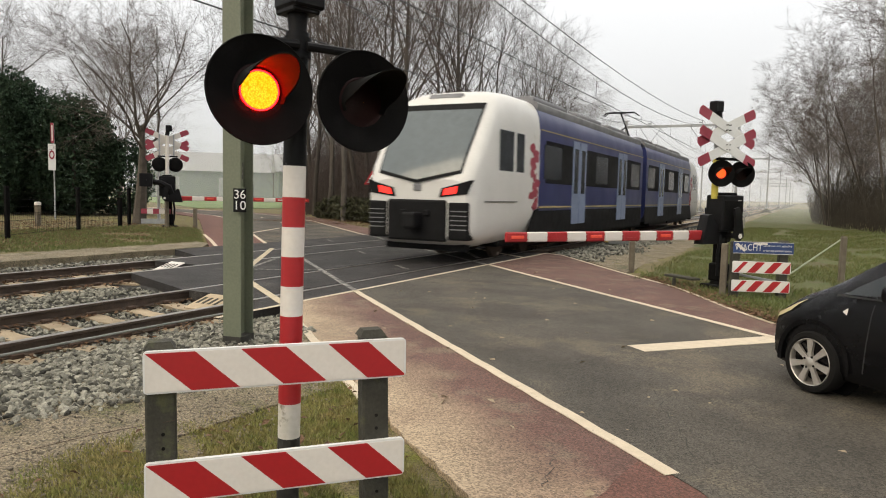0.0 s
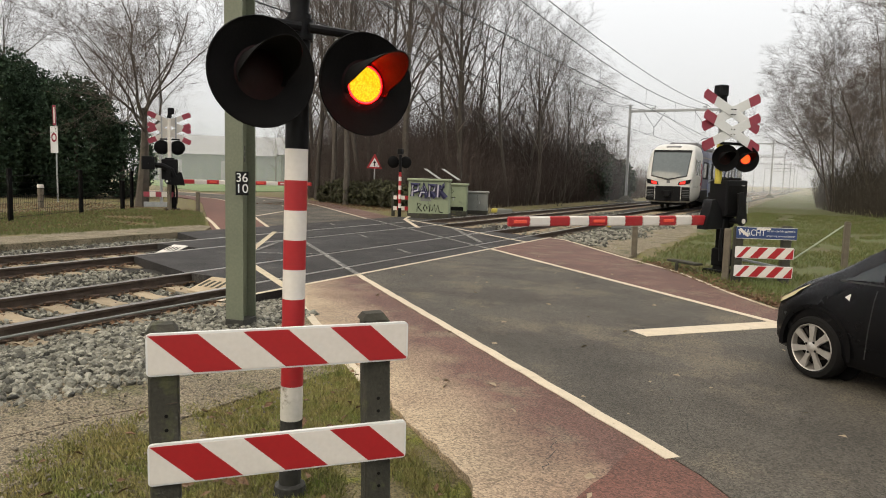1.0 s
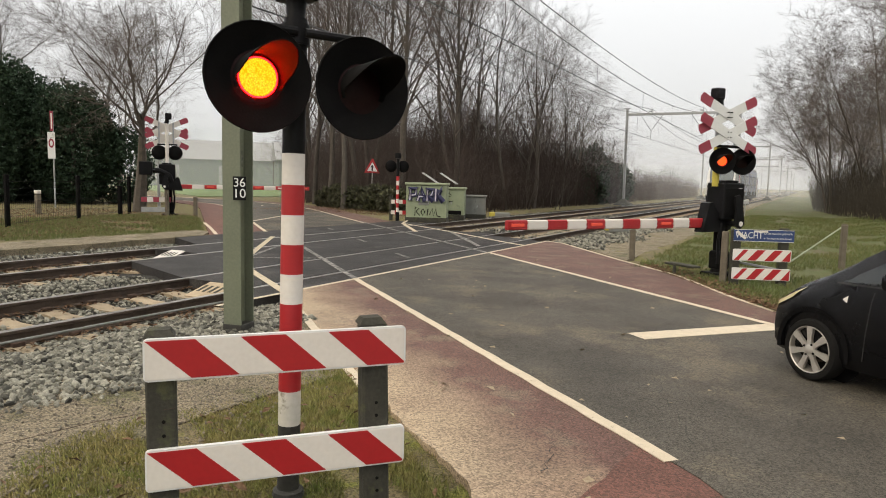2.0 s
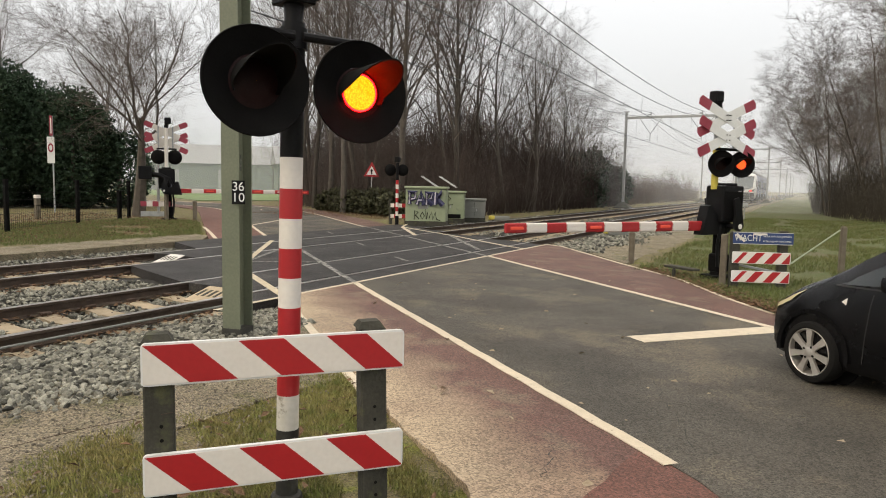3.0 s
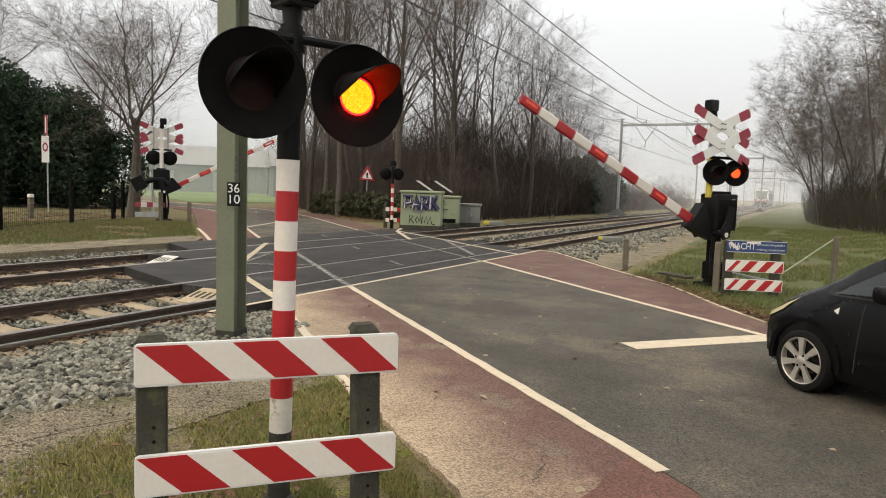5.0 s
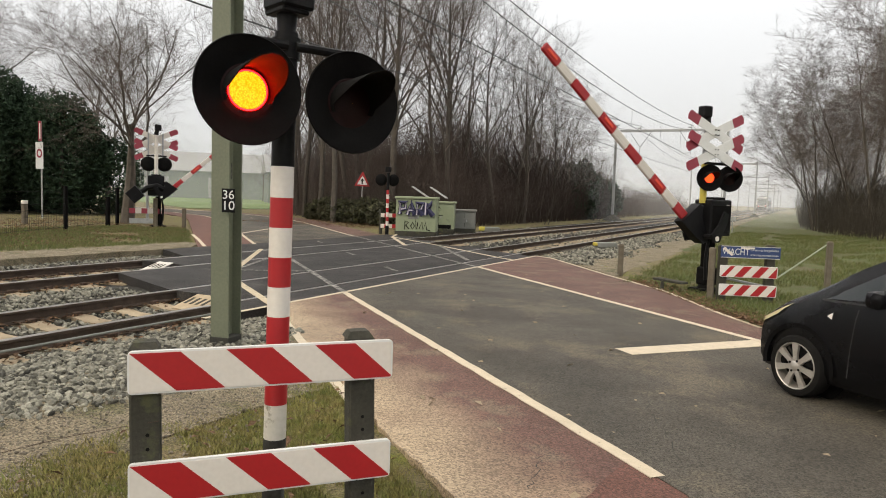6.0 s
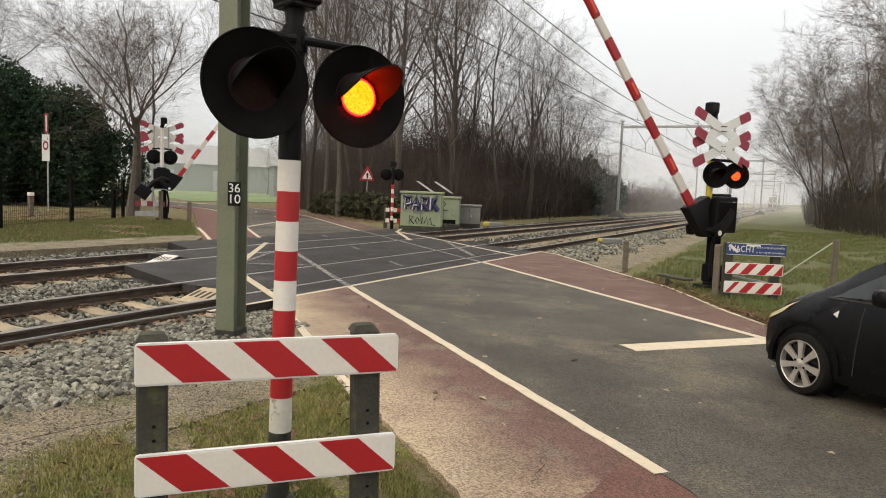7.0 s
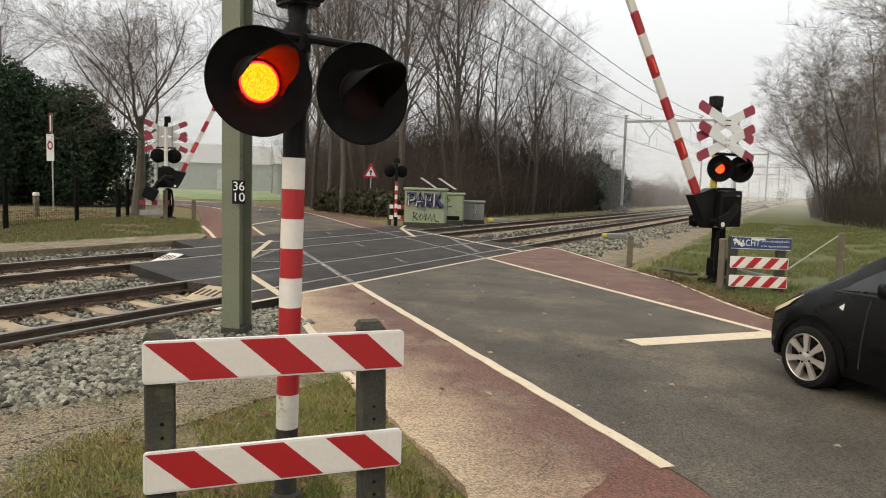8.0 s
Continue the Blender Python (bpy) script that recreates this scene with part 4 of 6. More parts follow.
def barrier_unit(name, base, face, label, lit, scale_h=1.0):
    """Post with cross, lamps and black drive box. face: the way its lamps look."""
    t = thing(name, label, "barrier unit", pose(base[0], base[1], 0) @ Matrix.Scale(scale_h, 4), "barrier units")
    f = Vector((face[0], face[1], 0)).normalized()
    w = Vector((-f.y, f.x, 0))
    rot = Matrix.Rotation(math.atan2(w.y, w.x), 4, "Z")
    part("base_plate", Geo().box(0, 0, -0.02, 0.5, 0.42, 0.12, 0.02, rot).tube([(0, 0, 0), (0, 0, 0.1)], [0.17, 0.13], 16), BLACK_MATT, t, "black footing")
    part("stand", Geo().box(0, 0, 0.26, 0.27, 0.27, 0.34, 0.04, rot).box(0, 0, 0.68, 0.17, 0.2, 0.62, 0.03, rot), BLACK_MATT, t, "black steel stand")
    part("conduit", Geo().tube([w * -0.13 + f * 0.1 + Vector((0, 0, 0.2)), w * -0.15 + f * 0.1 + Vector((0, 0, 0.6)), w * -0.1 + f * 0.1 + Vector((0, 0, 0.95))], 0.03, 8), BLACK, t, "", True)
    box = part("drive_box", Geo().box(0.06 * w.x, 0.06 * w.y, 1.34, 0.5, 0.42, 0.66, 0.03, rot).box(0.06 * w.x, 0.06 * w.y, 1.69, 0.3, 0.3, 0.05, 0.015, rot), BLACK, t, "black steel drive box")
    part("nameplate", Geo().box(0, 0, 0, 0.08, 0.035, 0.004), WHITE, box, "", at=frame_of(w * 0.2 + f * 0.212 + Vector((0, 0, 1.56)), w))
    part("box_lid", Geo().box(0, 0, 0, 0.44, 0.5, 0.02, 0.008), BLACK_MATT, box, "", at=frame_of(w * 0.06 + f * 0.214 + Vector((0, 0, 1.32)), w))
    px = -0.2 if lit else 0.06
    part("yellow_tube", Geo().tube([w * px + Vector((0, 0, 1.6)), w * px + Vector((0, 0, 2.35))], 0.06, 14), YELLOW if lit else WHITE, t, "dull yellow upper tube" if lit else "", True)
    part("post_tube", Geo().tube([w * px + Vector((0, 0, 2.35)), w * px + Vector((0, 0, 3.15))], 0.058, 14), GALV if lit else WHITE, t, "", True)
    part("post_cap", Geo().box(w.x * (px - 0.06), w.y * (px - 0.06), 3.24, 0.2, 0.18, 0.2, 0.02, rot).tube([w * px + Vector((0, 0, 3.0)), w * (px - 0.02) + Vector((0, 0, 3.15))], 0.07, 12), BLACK, t, "dark box lamp on the post top")
    part("lamp_beam", Geo().box(0.05 * w.x + 0.05 * f.x, 0.05 * w.y + 0.05 * f.y, 2.32, 0.62, 0.05, 0.05, 0.01, rot), BLACK, t, "")
    for sgn, phase in ((-1, "L"), (1, "R")):
        lamp_unit(t, frame_of(w * (0.06 + 0.245 * sgn) + f * 0.12 + Vector((0, 0, 2.055)), (0.89, 0.45, 0) if lit else w), 0.239, phase if lit else "")
    cross_sign(t, w * (-0.1 if lit else 0.06) + f * 0.1 + Vector((0, 0, 2.695)), w, not lit)
    return t


BOOM_Z = -0.42


def boom(name, pivot, along, length, label, colour_steps):
    """A striped barrier boom on its swinging black carrier; x points along the boom, z up, origin on the axle."""
    e = Vector((along[0], along[1], 0)).normalized()
    side = Vector((-e.y, e.x, 0))
    rest = Matrix(((e.x, side.x, 0, pivot[0]), (e.y, side.y, 0, pivot[1]), (0, 0, 1, pivot[2]), (0, 0, 0, 1)))
    t = thing(name, label, "barrier boom", rest, "barrier booms")
    n = colour_steps
    seg = (length - 0.45) / n
    for i in range(n):
        a, b = length - seg * i, length - seg * (i + 1)
        h = 0.088 - 0.012 * (n - i) / n if n else 0.08
        red = i % 2 == 0
        bar = Geo().box((a + b) / 2, 0, BOOM_Z, seg, 0.07, 2 * h, 0.016)
        bar.box((a + b) / 2, -0.036, BOOM_Z + 0.03, seg, 0.006, 0.012).box((a + b) / 2, -0.036, BOOM_Z - 0.03, seg, 0.006, 0.012)
        bar.box((a + b) / 2, 0.036, BOOM_Z + 0.03, seg, 0.006, 0.012).box((a + b) / 2, 0.036, BOOM_Z - 0.03, seg, 0.006, 0.012)
        p = part("red_section" if red else "white_section", bar, RED if red else WHITE, t, "")
        if red and i in (0, 4, 8):
            for sy in (-1, 1):
                part("boom_lamp", Geo().box((a + b) / 2, sy * 0.045, BOOM_Z, seg * 0.62, 0.018, 0.05, 0.008), BARRIER_LAMP, p, "small red boom lamp")
        elif red and i == 2:
            part("label_plate", Geo().box((a + b) / 2, -0.04, BOOM_Z, seg * 0.6, 0.006, 0.05), WHITE, p)
    hull = [(0.57, -0.58), (0.44, -0.06), (0.35, -0.04), (0.24, -0.2), (0.05, -0.3), (-0.1, -0.32), (-0.2, -0.42), (-0.12, -0.54), (0.1, -0.57)]
    m = Matrix(((1, 0, 0, 0), (0, 0, -1, 0), (0, 1, 0, 0), (0, 0, 0, 1)))
    part("boom_root", Geo().prism(hull, -0.1, 0.1, m), BLACK, t, "black boom holder")
    arm = [(0.07, 0.07), (-0.05, 0.1), (-0.12, -0.02), (-0.2, -0.42), (-0.1, -0.52), (0.05, -0.45), (0.02, -0.2)]
    for y in (-0.32, 0.32):
        sa = part("swing_arm", Geo().prism(arm, y - 0.02, y + 0.02, m), BLACK, t, "black swinging side arm")
        mark = m @ Matrix.Translation((-0.1, -0.42, y + (0.026 if y > 0 else -0.026)))
        part("round_mark", ring([(0.001, 0.004), (0.045, 0.004), (0.045, -0.004), (0.001, -0.004)], 18), WHITE, sa, "small white round mark", at=mark)
    part("cross_bar", Geo().tube([(-0.05, -0.32, -0.42), (-0.05, 0.32, -0.42)], 0.05, 10), BLACK, t, "")
    return t, rest


RIGHT_PIVOT = (6.36, 13.42, 1.36)
RIGHT_ALONG = (3.64 - 6.04, 9.74 - 13.2)
barrier_unit("barrier_unit", (6.36, 13.42), (0.78, -0.62), "black barrier drive with red lamps and a white-red warning cross", True)
BOOM_R, REST_R = boom("barrier_boom", RIGHT_PIVOT, RIGHT_ALONG, 4.66, "red and white striped barrier boom on a black carrier", 11)
LEFT_PIVOT = (-14.84, 19.08, 1.58)
barrier_unit("barrier_unit", (-15.1, 19.4), (-0.74, 0.67), "barrier unit seen from behind, black lamps and faded cross", False, 1.22)
BOOM_L, REST_L = boom("barrier_boom", LEFT_PIVOT, (0.667, 0.745), 5.62, "red and white striped barrier boom over the far road", 11)


weight = part("counterweight", Geo().box(-0.78, 0, 0.28, 0.48, 0.5, 0.52, 0.03).box(-0.78, -0.27, 0.28, 0.06, 0.05, 0.06, 0.01), BLACK, BOOM_L, "black counterweight")
part("weight_arm", Geo().tube([(-0.7, 0, 0.24), (-0.25, 0, 0.18), (0.05, 0, 0.02), (0.2, 0, -0.35)], [0.1, 0.11, 0.13, 0.1], 10), BLACK, BOOM_L, "bent black arm", True)


def right_fence():
    a, b = Vector((6.685, 12.3, 0)), Vector((7.57, 12.61, 0))
    d = (b - a).normalized()
    L = (b - a).length
    t = thing("warning_fence", "low fence with blue notice and two striped boards", "fence", None, "warning fences")
    fr = d.cross(Vector((0, 0, 1)))
    for z in (0.375, 0.06):
        st = [0.0]
        ed = [-0.3 + 0.135 * i for i in range(11)]
        for i in range(10):
            st.append((ed[i] - 0.02, ed[i + 1] - 0.02, i % 2 == 0))
        sb = striped_board(t, "board", L - 0.02, 0.195, st, frame_of(a + Vector((0, 0, z)), d), -0.0, RED, WHITE)
        for ch in sb.children:
            ch.matrix_basis = Matrix(((1, 0.85, 0, -0.0), (0, 1, 0, 0), (0, 0, 1, 0), (0, 0, 0, 1)))
        for ch in list(sb.children):
            me = ch.data
            for v in me.vertices:
                x = v.co.x + 0.85 * v.co.y
                v.co.x = min(max(x, 0.008), L - 0.028)
            ch.matrix_basis = Matrix()
    s = part("notice_board", Geo().box(L / 2, 0.1, 0, L + 0.01, 0.2, 0.012, 0.003), BLUE_SIGN, t, "dark blue notice with white Dutch lettering", at=frame_of(a + Vector((0, 0, 0.70)), d))
    part("notice_rim", Geo().box(L / 2, 0.005, 0.0065, L, 0.008, 0.003).box(L / 2, 0.195, 0.0065, L, 0.008, 0.003), WHITE, s)
    lettering("notice_word", "WACHT", 0.15, 0.001, WHITE_PLAIN, s, Matrix.Translation((0.235, 0.1, 0.0085)), 0.43)
    lettering("notice_line", "tot het rode licht gedoofd is", 0.05, 0.0008, WHITE_PLAIN, s, Matrix.Translation((0.69, 0.14, 0.0085)), 0.44)
    lettering("notice_line", "er kan nog een trein komen", 0.05, 0.0008, WHITE_PLAIN, s, Matrix.Translation((0.69, 0.06, 0.0085)), 0.44)
    part("sticker", Geo().prism([(0.02, 0.15), (0.06, 0.18), (0.2, 0.06), (0.17, 0.03)], 0.0085, 0.011), WHITE, s, "torn white sticker")
    part("small_label", Geo().box(0.42, 0.17, 0.006, 0.22, 0.03, 0.003), WHITE, s)
    for k, zt in ((0.05, 0.9), (L - 0.13, 0.93)):
        p = a + d * k - fr * 0.08
        part("post", Geo().box(p.x, p.y, zt / 2 - 0.15, 0.15, 0.12, zt + 0.3, 0.02, Matrix.Rotation(math.atan2(d.y, d.x), 4, "Z")), CONCRETE_POST, t, "dark concrete post")
    p = a - d * 0.1 - fr * 0.15
    part("side_post", Geo().box(p.x, p.y, 0.35, 0.11, 0.1, 1.0, 0.015), WOOD_POST, t, "grey post behind the boards")
    part("back_brace", Geo().box(a.x + d.x * 0.4, a.y + d.y * 0.4 + 0.25, 0.27, 0.75, 0.03, 0.04, 0.005, Matrix.Rotation(radians(8), 4, "Y")), GALV, t)


right_fence()


def single_post(x, y, h, w, material, label, lean=0.0):
    t = thing("fence_post", label, "post", pose(x, y, 0, 0, lean, 20), "trackside posts")
    g = Geo().box(0, 0, h / 2 - 0.15, w, w * 0.9, h + 0.3, 0.02)
    part("shaft", g, material, t)
    part("post_top", Geo().box(0, 0, h + 0.004, w * 0.8, w * 0.7, 0.02, 0.008), material, t)
    return t


single_post(4.4, 15.13, 0.64, 0.12, WOOD_POST, "short weathered concrete post beside the ballast")
single_post(8.4, 15.37, 0.92, 0.11, WOOD_POST, "grey wooden post at the field edge")
lone("pipe_rail", Geo().tube([(7.55, 12.75, 0.38), (8.33, 15.2, 0.86)], 0.014, 8), CABINET, "slanting galvanised pipe between two posts", "rail", smooth=True)
single_post(5.65, 13.0, 0.14, 0.06, CONCRETE_POST, "short stub post beside the barrier")
lone("cable_trough_lid", Geo().box(5.75, 13.2, 0.14, 0.75, 0.2, 0.04, 0.01, Matrix.Rotation(radians(-40), 4, "Z")), CONCRETE_POST, "grey slab lying beside the barrier", "slab")


# ---------------------------------------------------------------- train
def section(hw, z0, z1, e=5.0, n=28):
    """A rounded rectangle across the train, from the floor edge round over the roof."""
    out = []
    cz, hz = (z0 + z1) / 2, (z1 - z0) / 2
    for i in range(n):
        a = 2 * math.pi * i / n
        c, s = math.cos(a), math.sin(a)
        out.append((hw * math.copysign(abs(c) ** (2 / e), c), cz + hz * math.copysign(abs(s) ** (2 / e), s)))
    return out


def loft(stations, geo=None, caps=True, k=0):
    g = geo or Geo()
    n = len(stations[0][1])
    vs = [(x, y, z) for y, sec in stations for x, z in sec]
    fs = [(i * n + j, i * n + (j + 1) % n, (i + 1) * n + (j + 1) % n, (i + 1) * n + j) for i in range(len(stations) - 1) for j in range(n)]
    if caps:
        fs += [tuple(range(n)), tuple(range((len(stations) - 1) * n, len(stations) * n))[::-1]]
    return g.add(vs, fs, k)


def train():
    t = thing("train", "white and dark blue electric passenger train with red tail lamps", "train", pose(0, 13.5, 0))
    length = 34.6

    def nose(flip):
        m = Matrix() if not flip else Matrix.Translation((0, length, 0)) @ Matrix.Rotation(math.pi, 4, "Z")
        st = [(0.0, section(1.2, 0.62, 1.9, 6)), (0.08, section(1.31, 0.52, 2.1, 6)), (0.28, section(1.38, 0.44, 2.45, 6)), (0.6, section(1.405, 0.38, 2.95, 6)), (0.95, section(1.41, 0.35, 3.5, 6)), (1.25, section(1.41, 0.35, 3.86, 5.5)), (1.7, section(1.41, 0.35, 4.04, 5)), (2.5, section(1.41, 0.36, 4.12, 5)), (4.0, section(1.41, 0.42, 4.14, 5))]
        nb = part("nose", loft(st), TRAIN_WHITE, t, "white driver's cab with rounded edges", True, m)
        for nm, grow_by, off, glass, lb in (("screen_surround", 0.07, -0.035, TRAIN_DARK, "black surround of the windscreen"), ("windscreen", 0.0, -0.05, SCREEN_GLASS, "large windscreen, grey sky reflection put into its colour")):
            ws = Geo()
            rows = []
            for i in range(9):
                q = i / 8
                hw = 1.03 + 0.08 * q + grow_by * 0.6
                row = []
                for x in (-1, -0.75, -0.4, 0, 0.4, 0.75, 1):
                    z = 2.1 - grow_by + (1.42 + grow_by * 3.2) * q - 0.22 * (1 - abs(x)) * (1 - q)
                    row.append((x * hw, float(np.interp(z, (1.9, 2.1, 2.45, 2.95, 3.5, 3.86), (0.0, 0.08, 0.28, 0.6, 0.95, 1.25))) + off + 0.05 * abs(x) ** 4, z))
                rows.append(row)
            ws.add([p for r in rows for p in r], [(i * 7 + j, i * 7 + j + 1, (i + 1) * 7 + j + 1, (i + 1) * 7 + j) for i in range(8) for j in range(6)])
            part(nm, ws, glass, nb, lb, True)
        part("screen_wiper", Geo().tube([(-0.1, 0.1, 2.0), (0.2, 0.36, 2.6), (0.35, 0.58, 2.95)], 0.02, 5), TRAIN_DARK, nb)
        part("destination_display", Geo().box(0, 1.31, 3.87, 0.9, 0.1, 0.16, 0.02, Matrix.Rotation(radians(-40), 4, "X")), TRAIN_ROOF, nb, "grey roof display")
        for sx in (-1, 1):
            lampbox = [(sx * 0.56, 1.5), (sx * 1.24, 1.58), (sx * 1.33, 1.88), (sx * 0.62, 1.7)][::sx]
            mm = Matrix(((1, 0, 0, 0), (0, 0, 1, 0), (0, 1, 0, 0), (0, 0, 0, 1)))
            hb = part("lamp_housing", Geo().prism(lampbox, -0.02, 0.24, mm), TRAIN_DARK, nb, "dark slanting lamp housing")
            lens = [(sx * 0.66, 1.545), (sx * 0.98, 1.59), (sx * 1.01, 1.75), (sx * 0.7, 1.69)][::sx]
            part("tail_lamp", Geo().prism(lens, -0.035, -0.015, mm), TAIL_RED, hb, "lit red tail lamp")
            part("corner_grille", Geo().box(sx * 1.03, 0.24, 0.98, 0.5, 0.54, 0.84, 0.05), TRAIN_DARK, nb, "dark slatted corner grille")
            for q in range(5):
                part("grille_slat", Geo().box(sx * 1.05, -0.03, 0.8 + 0.1 * q, 0.4, 0.03, 0.022), TRAIN_ROOF, nb)
            for y0, wd, zz in ((1.75, 0.85, 2.62), (2.62, 0.5, 2.62)):
                part("cab_window", Geo().box(sx * 1.408, y0, zz, 0.02, wd, 0.95, 0.009), TRAIN_GLASS, nb, "dark cab side window")
            part("panel_joint", Geo().box(sx * 1.412, 1.5, 1.42, 0.01, 1.9, 0.02), TRAIN_DARK, nb)
            # red lettering-like pattern on the white cab side
            pr = random.Random(77)
            for q in range(13):
                cy, cz = 3.62 + pr.uniform(-0.2, 0.2), 1.3 + 0.125 * q
                o = [(cy + pr.uniform(0.1, 0.28) * math.cos(a), cz + pr.uniform(0.06, 0.16) * math.sin(a)) for a in (0.2, 1.1, 2.2, 3.3, 4.2, 5.3)]
                part("red_pattern", Geo().prism(o, sx * 1.408 - 0.008, sx * 1.408 + 0.008 + 0.0004 * q, Matrix(((0, 0, 1, 0), (1, 0, 0, 0), (0, 1, 0, 0), (0, 0, 0, 1)))), RED_FADED, nb)
            part("lower_wedge", Geo().prism([(4.02, 0.46), (3.05, 0.46), (3.72, 1.2), (4.02, 1.25)], sx * 1.405 - 0.01, sx * 1.405 + 0.01, Matrix(((0, 0, 1, 0), (1, 0, 0, 0), (0, 1, 0, 0), (0, 0, 0, 1)))), TRAIN_DARK, nb, "dark slanting lower panel")
        part("coupler_recess", Geo().box(0, 0.24, 0.98, 1.5, 0.62, 0.92, 0.05), TRAIN_DARK, nb, "black coupler recess")
        part("coupler", Geo().box(0, -0.2, 0.98, 0.34, 0.4, 0.36, 0.05).tube([(0, -0.38, 0.98), (0, 0.2, 0.98)], 0.09, 10).box(0.3, -0.08, 1.15, 0.12, 0.1, 0.14, 0.02).box(-0.3, -0.08, 1.15, 0.12, 0.1, 0.14, 0.02), TRAIN_DARK, nb, "black centre coupler")
        part("snow_plough", Geo().box(0, 0.5, 0.42, 2.1, 0.25, 0.26, 0.04), TRAIN_DARK, nb)
        part("emblem", Geo().box(0, -0.015, 1.72, 0.2, 0.03, 0.16, 0.012), TRAIN_ROOF, nb, "small grey emblem")
        return nb

    nose(False)
    nose(True)
    # coaches
    for a, b in ((4.0, 16.9), (17.7, 30.6)):
        body = part("coach_body", loft([(a, section(1.41, 0.42, 4.12, 5.5)), (b, section(1.41, 0.42, 4.12, 5.5))]), TRAIN_BLUE, t, "dark blue coach body", True)
        part("coach_roof", loft([(a, section(1.3, 3.72, 4.16, 3.5)), (b, section(1.3, 3.72, 4.16, 3.5))]), TRAIN_ROOF, body, "grey roof", True)
        for sx in (-1, 1):
            part("gold_line", Geo().box(sx * 1.412, (a + b) / 2, 1.28, 0.012, b - a - 0.1, 0.04), GOLD, body, "thin gold line")
            part("gold_line", Geo().box(sx * 1.408, (a + b) / 2, 3.33, 0.012, b - a - 0.1, 0.03), GOLD, body)
            part("window_band", Geo().box(sx * 1.409, (a + b) / 2, 2.5, 0.014, b - a - 1.0, 1.15, 0.004), TRAIN_DARK, body, "dark window band")
            part("lower_panel", Geo().box(sx * 1.398, (a + b) / 2, 0.82, 0.03, b - a - 0.04, 0.74, 0.006), TRAIN_DARK, body, "dark lower panel")
            x0 = a + 0.3
            doors = (a + 3.6, b - 3.7)
            while x0 < b - 1.8:
                if all(abs(x0 + 0.8 - d) > 1.6 for d in doors):
                    part("window", Geo().box(sx * 1.414, x0 + 0.8, 2.5, 0.014, 1.5, 0.92, 0.004), TRAIN_GLASS, body, "dark tinted window")
                x0 += 1.72
            for d in doors:
                for h in (-0.36, 0.36):
                    dr = part("door_leaf", Geo().box(sx * 1.417, d + h, 2.0, 0.03, 0.68, 2.5, 0.012), TRAIN_DOOR, body, "pale blue door leaf")
                    part("door_glass", Geo().box(sx * 1.432, d + h, 2.35, 0.01, 0.4, 1.35, 0.003), TRAIN_GLASS, dr)
        for q in range(3):
            y = a + 2.3 + q * 4.1
            part("roof_unit", Geo().box(0, y, 4.24, 1.8, 3.0, 0.22, 0.09), TRAIN_ROOF, body, "grey roof equipment box")
    part("bellows", loft([(16.9, section(1.25, 0.7, 3.9, 4)), (17.7, section(1.25, 0.7, 3.9, 4))]), TRAIN_DARK, t, "black bellows between coaches")
    for y in (3.6, 17.3, 31.0):
        bg = part("bogie", Geo().box(0, y, 0.5, 2.1, 2.9, 0.4, 0.06), TRAIN_DARK, t, "dark bogie frame")
        for dy in (-0.95, 0.95):
            g = Geo()
            for sx in (-1, 1):
                g.tube([(sx * 0.68, y + dy, 0.43), (sx * 0.82, y + dy, 0.43)], 0.42, 24)
            part("wheelset", g, RAIL_SIDE, bg)
    for y in (8.0, 12.8, 21.8, 26.6):
        part("underframe", Geo().box(0, y, 0.5, 2.5, 4.5, 0.4, 0.05), TRAIN_DARK, t)
    y = 18.3
    pg = part("pantograph", Geo().tube([(-0.5, y, 4.2), (0, y + 1.2, 4.9), (0, y + 0.1, 5.42)], 0.045, 6).tube([(0.5, y, 4.2), (0, y + 1.2, 4.9)], 0.045, 6).tube([(-0.25, y + 0.1, 5.42), (0.25, y + 0.1, 5.42)], 0.02, 6), TRAIN_DARK, t, "raised grey pantograph")
    part("contact_bow", Geo().tube([(-0.8, y + 0.02, 5.3), (-0.6, y + 0.02, 5.45), (0.6, y + 0.02, 5.45), (0.8, y + 0.02, 5.3)], 0.025, 6).tube([(-0.8, y + 0.3, 5.3), (-0.6, y + 0.3, 5.45), (0.6, y + 0.3, 5.45), (0.8, y + 0.3, 5.3)], 0.025, 6), TRAIN_DARK, pg)
    return t


TRAIN = train()


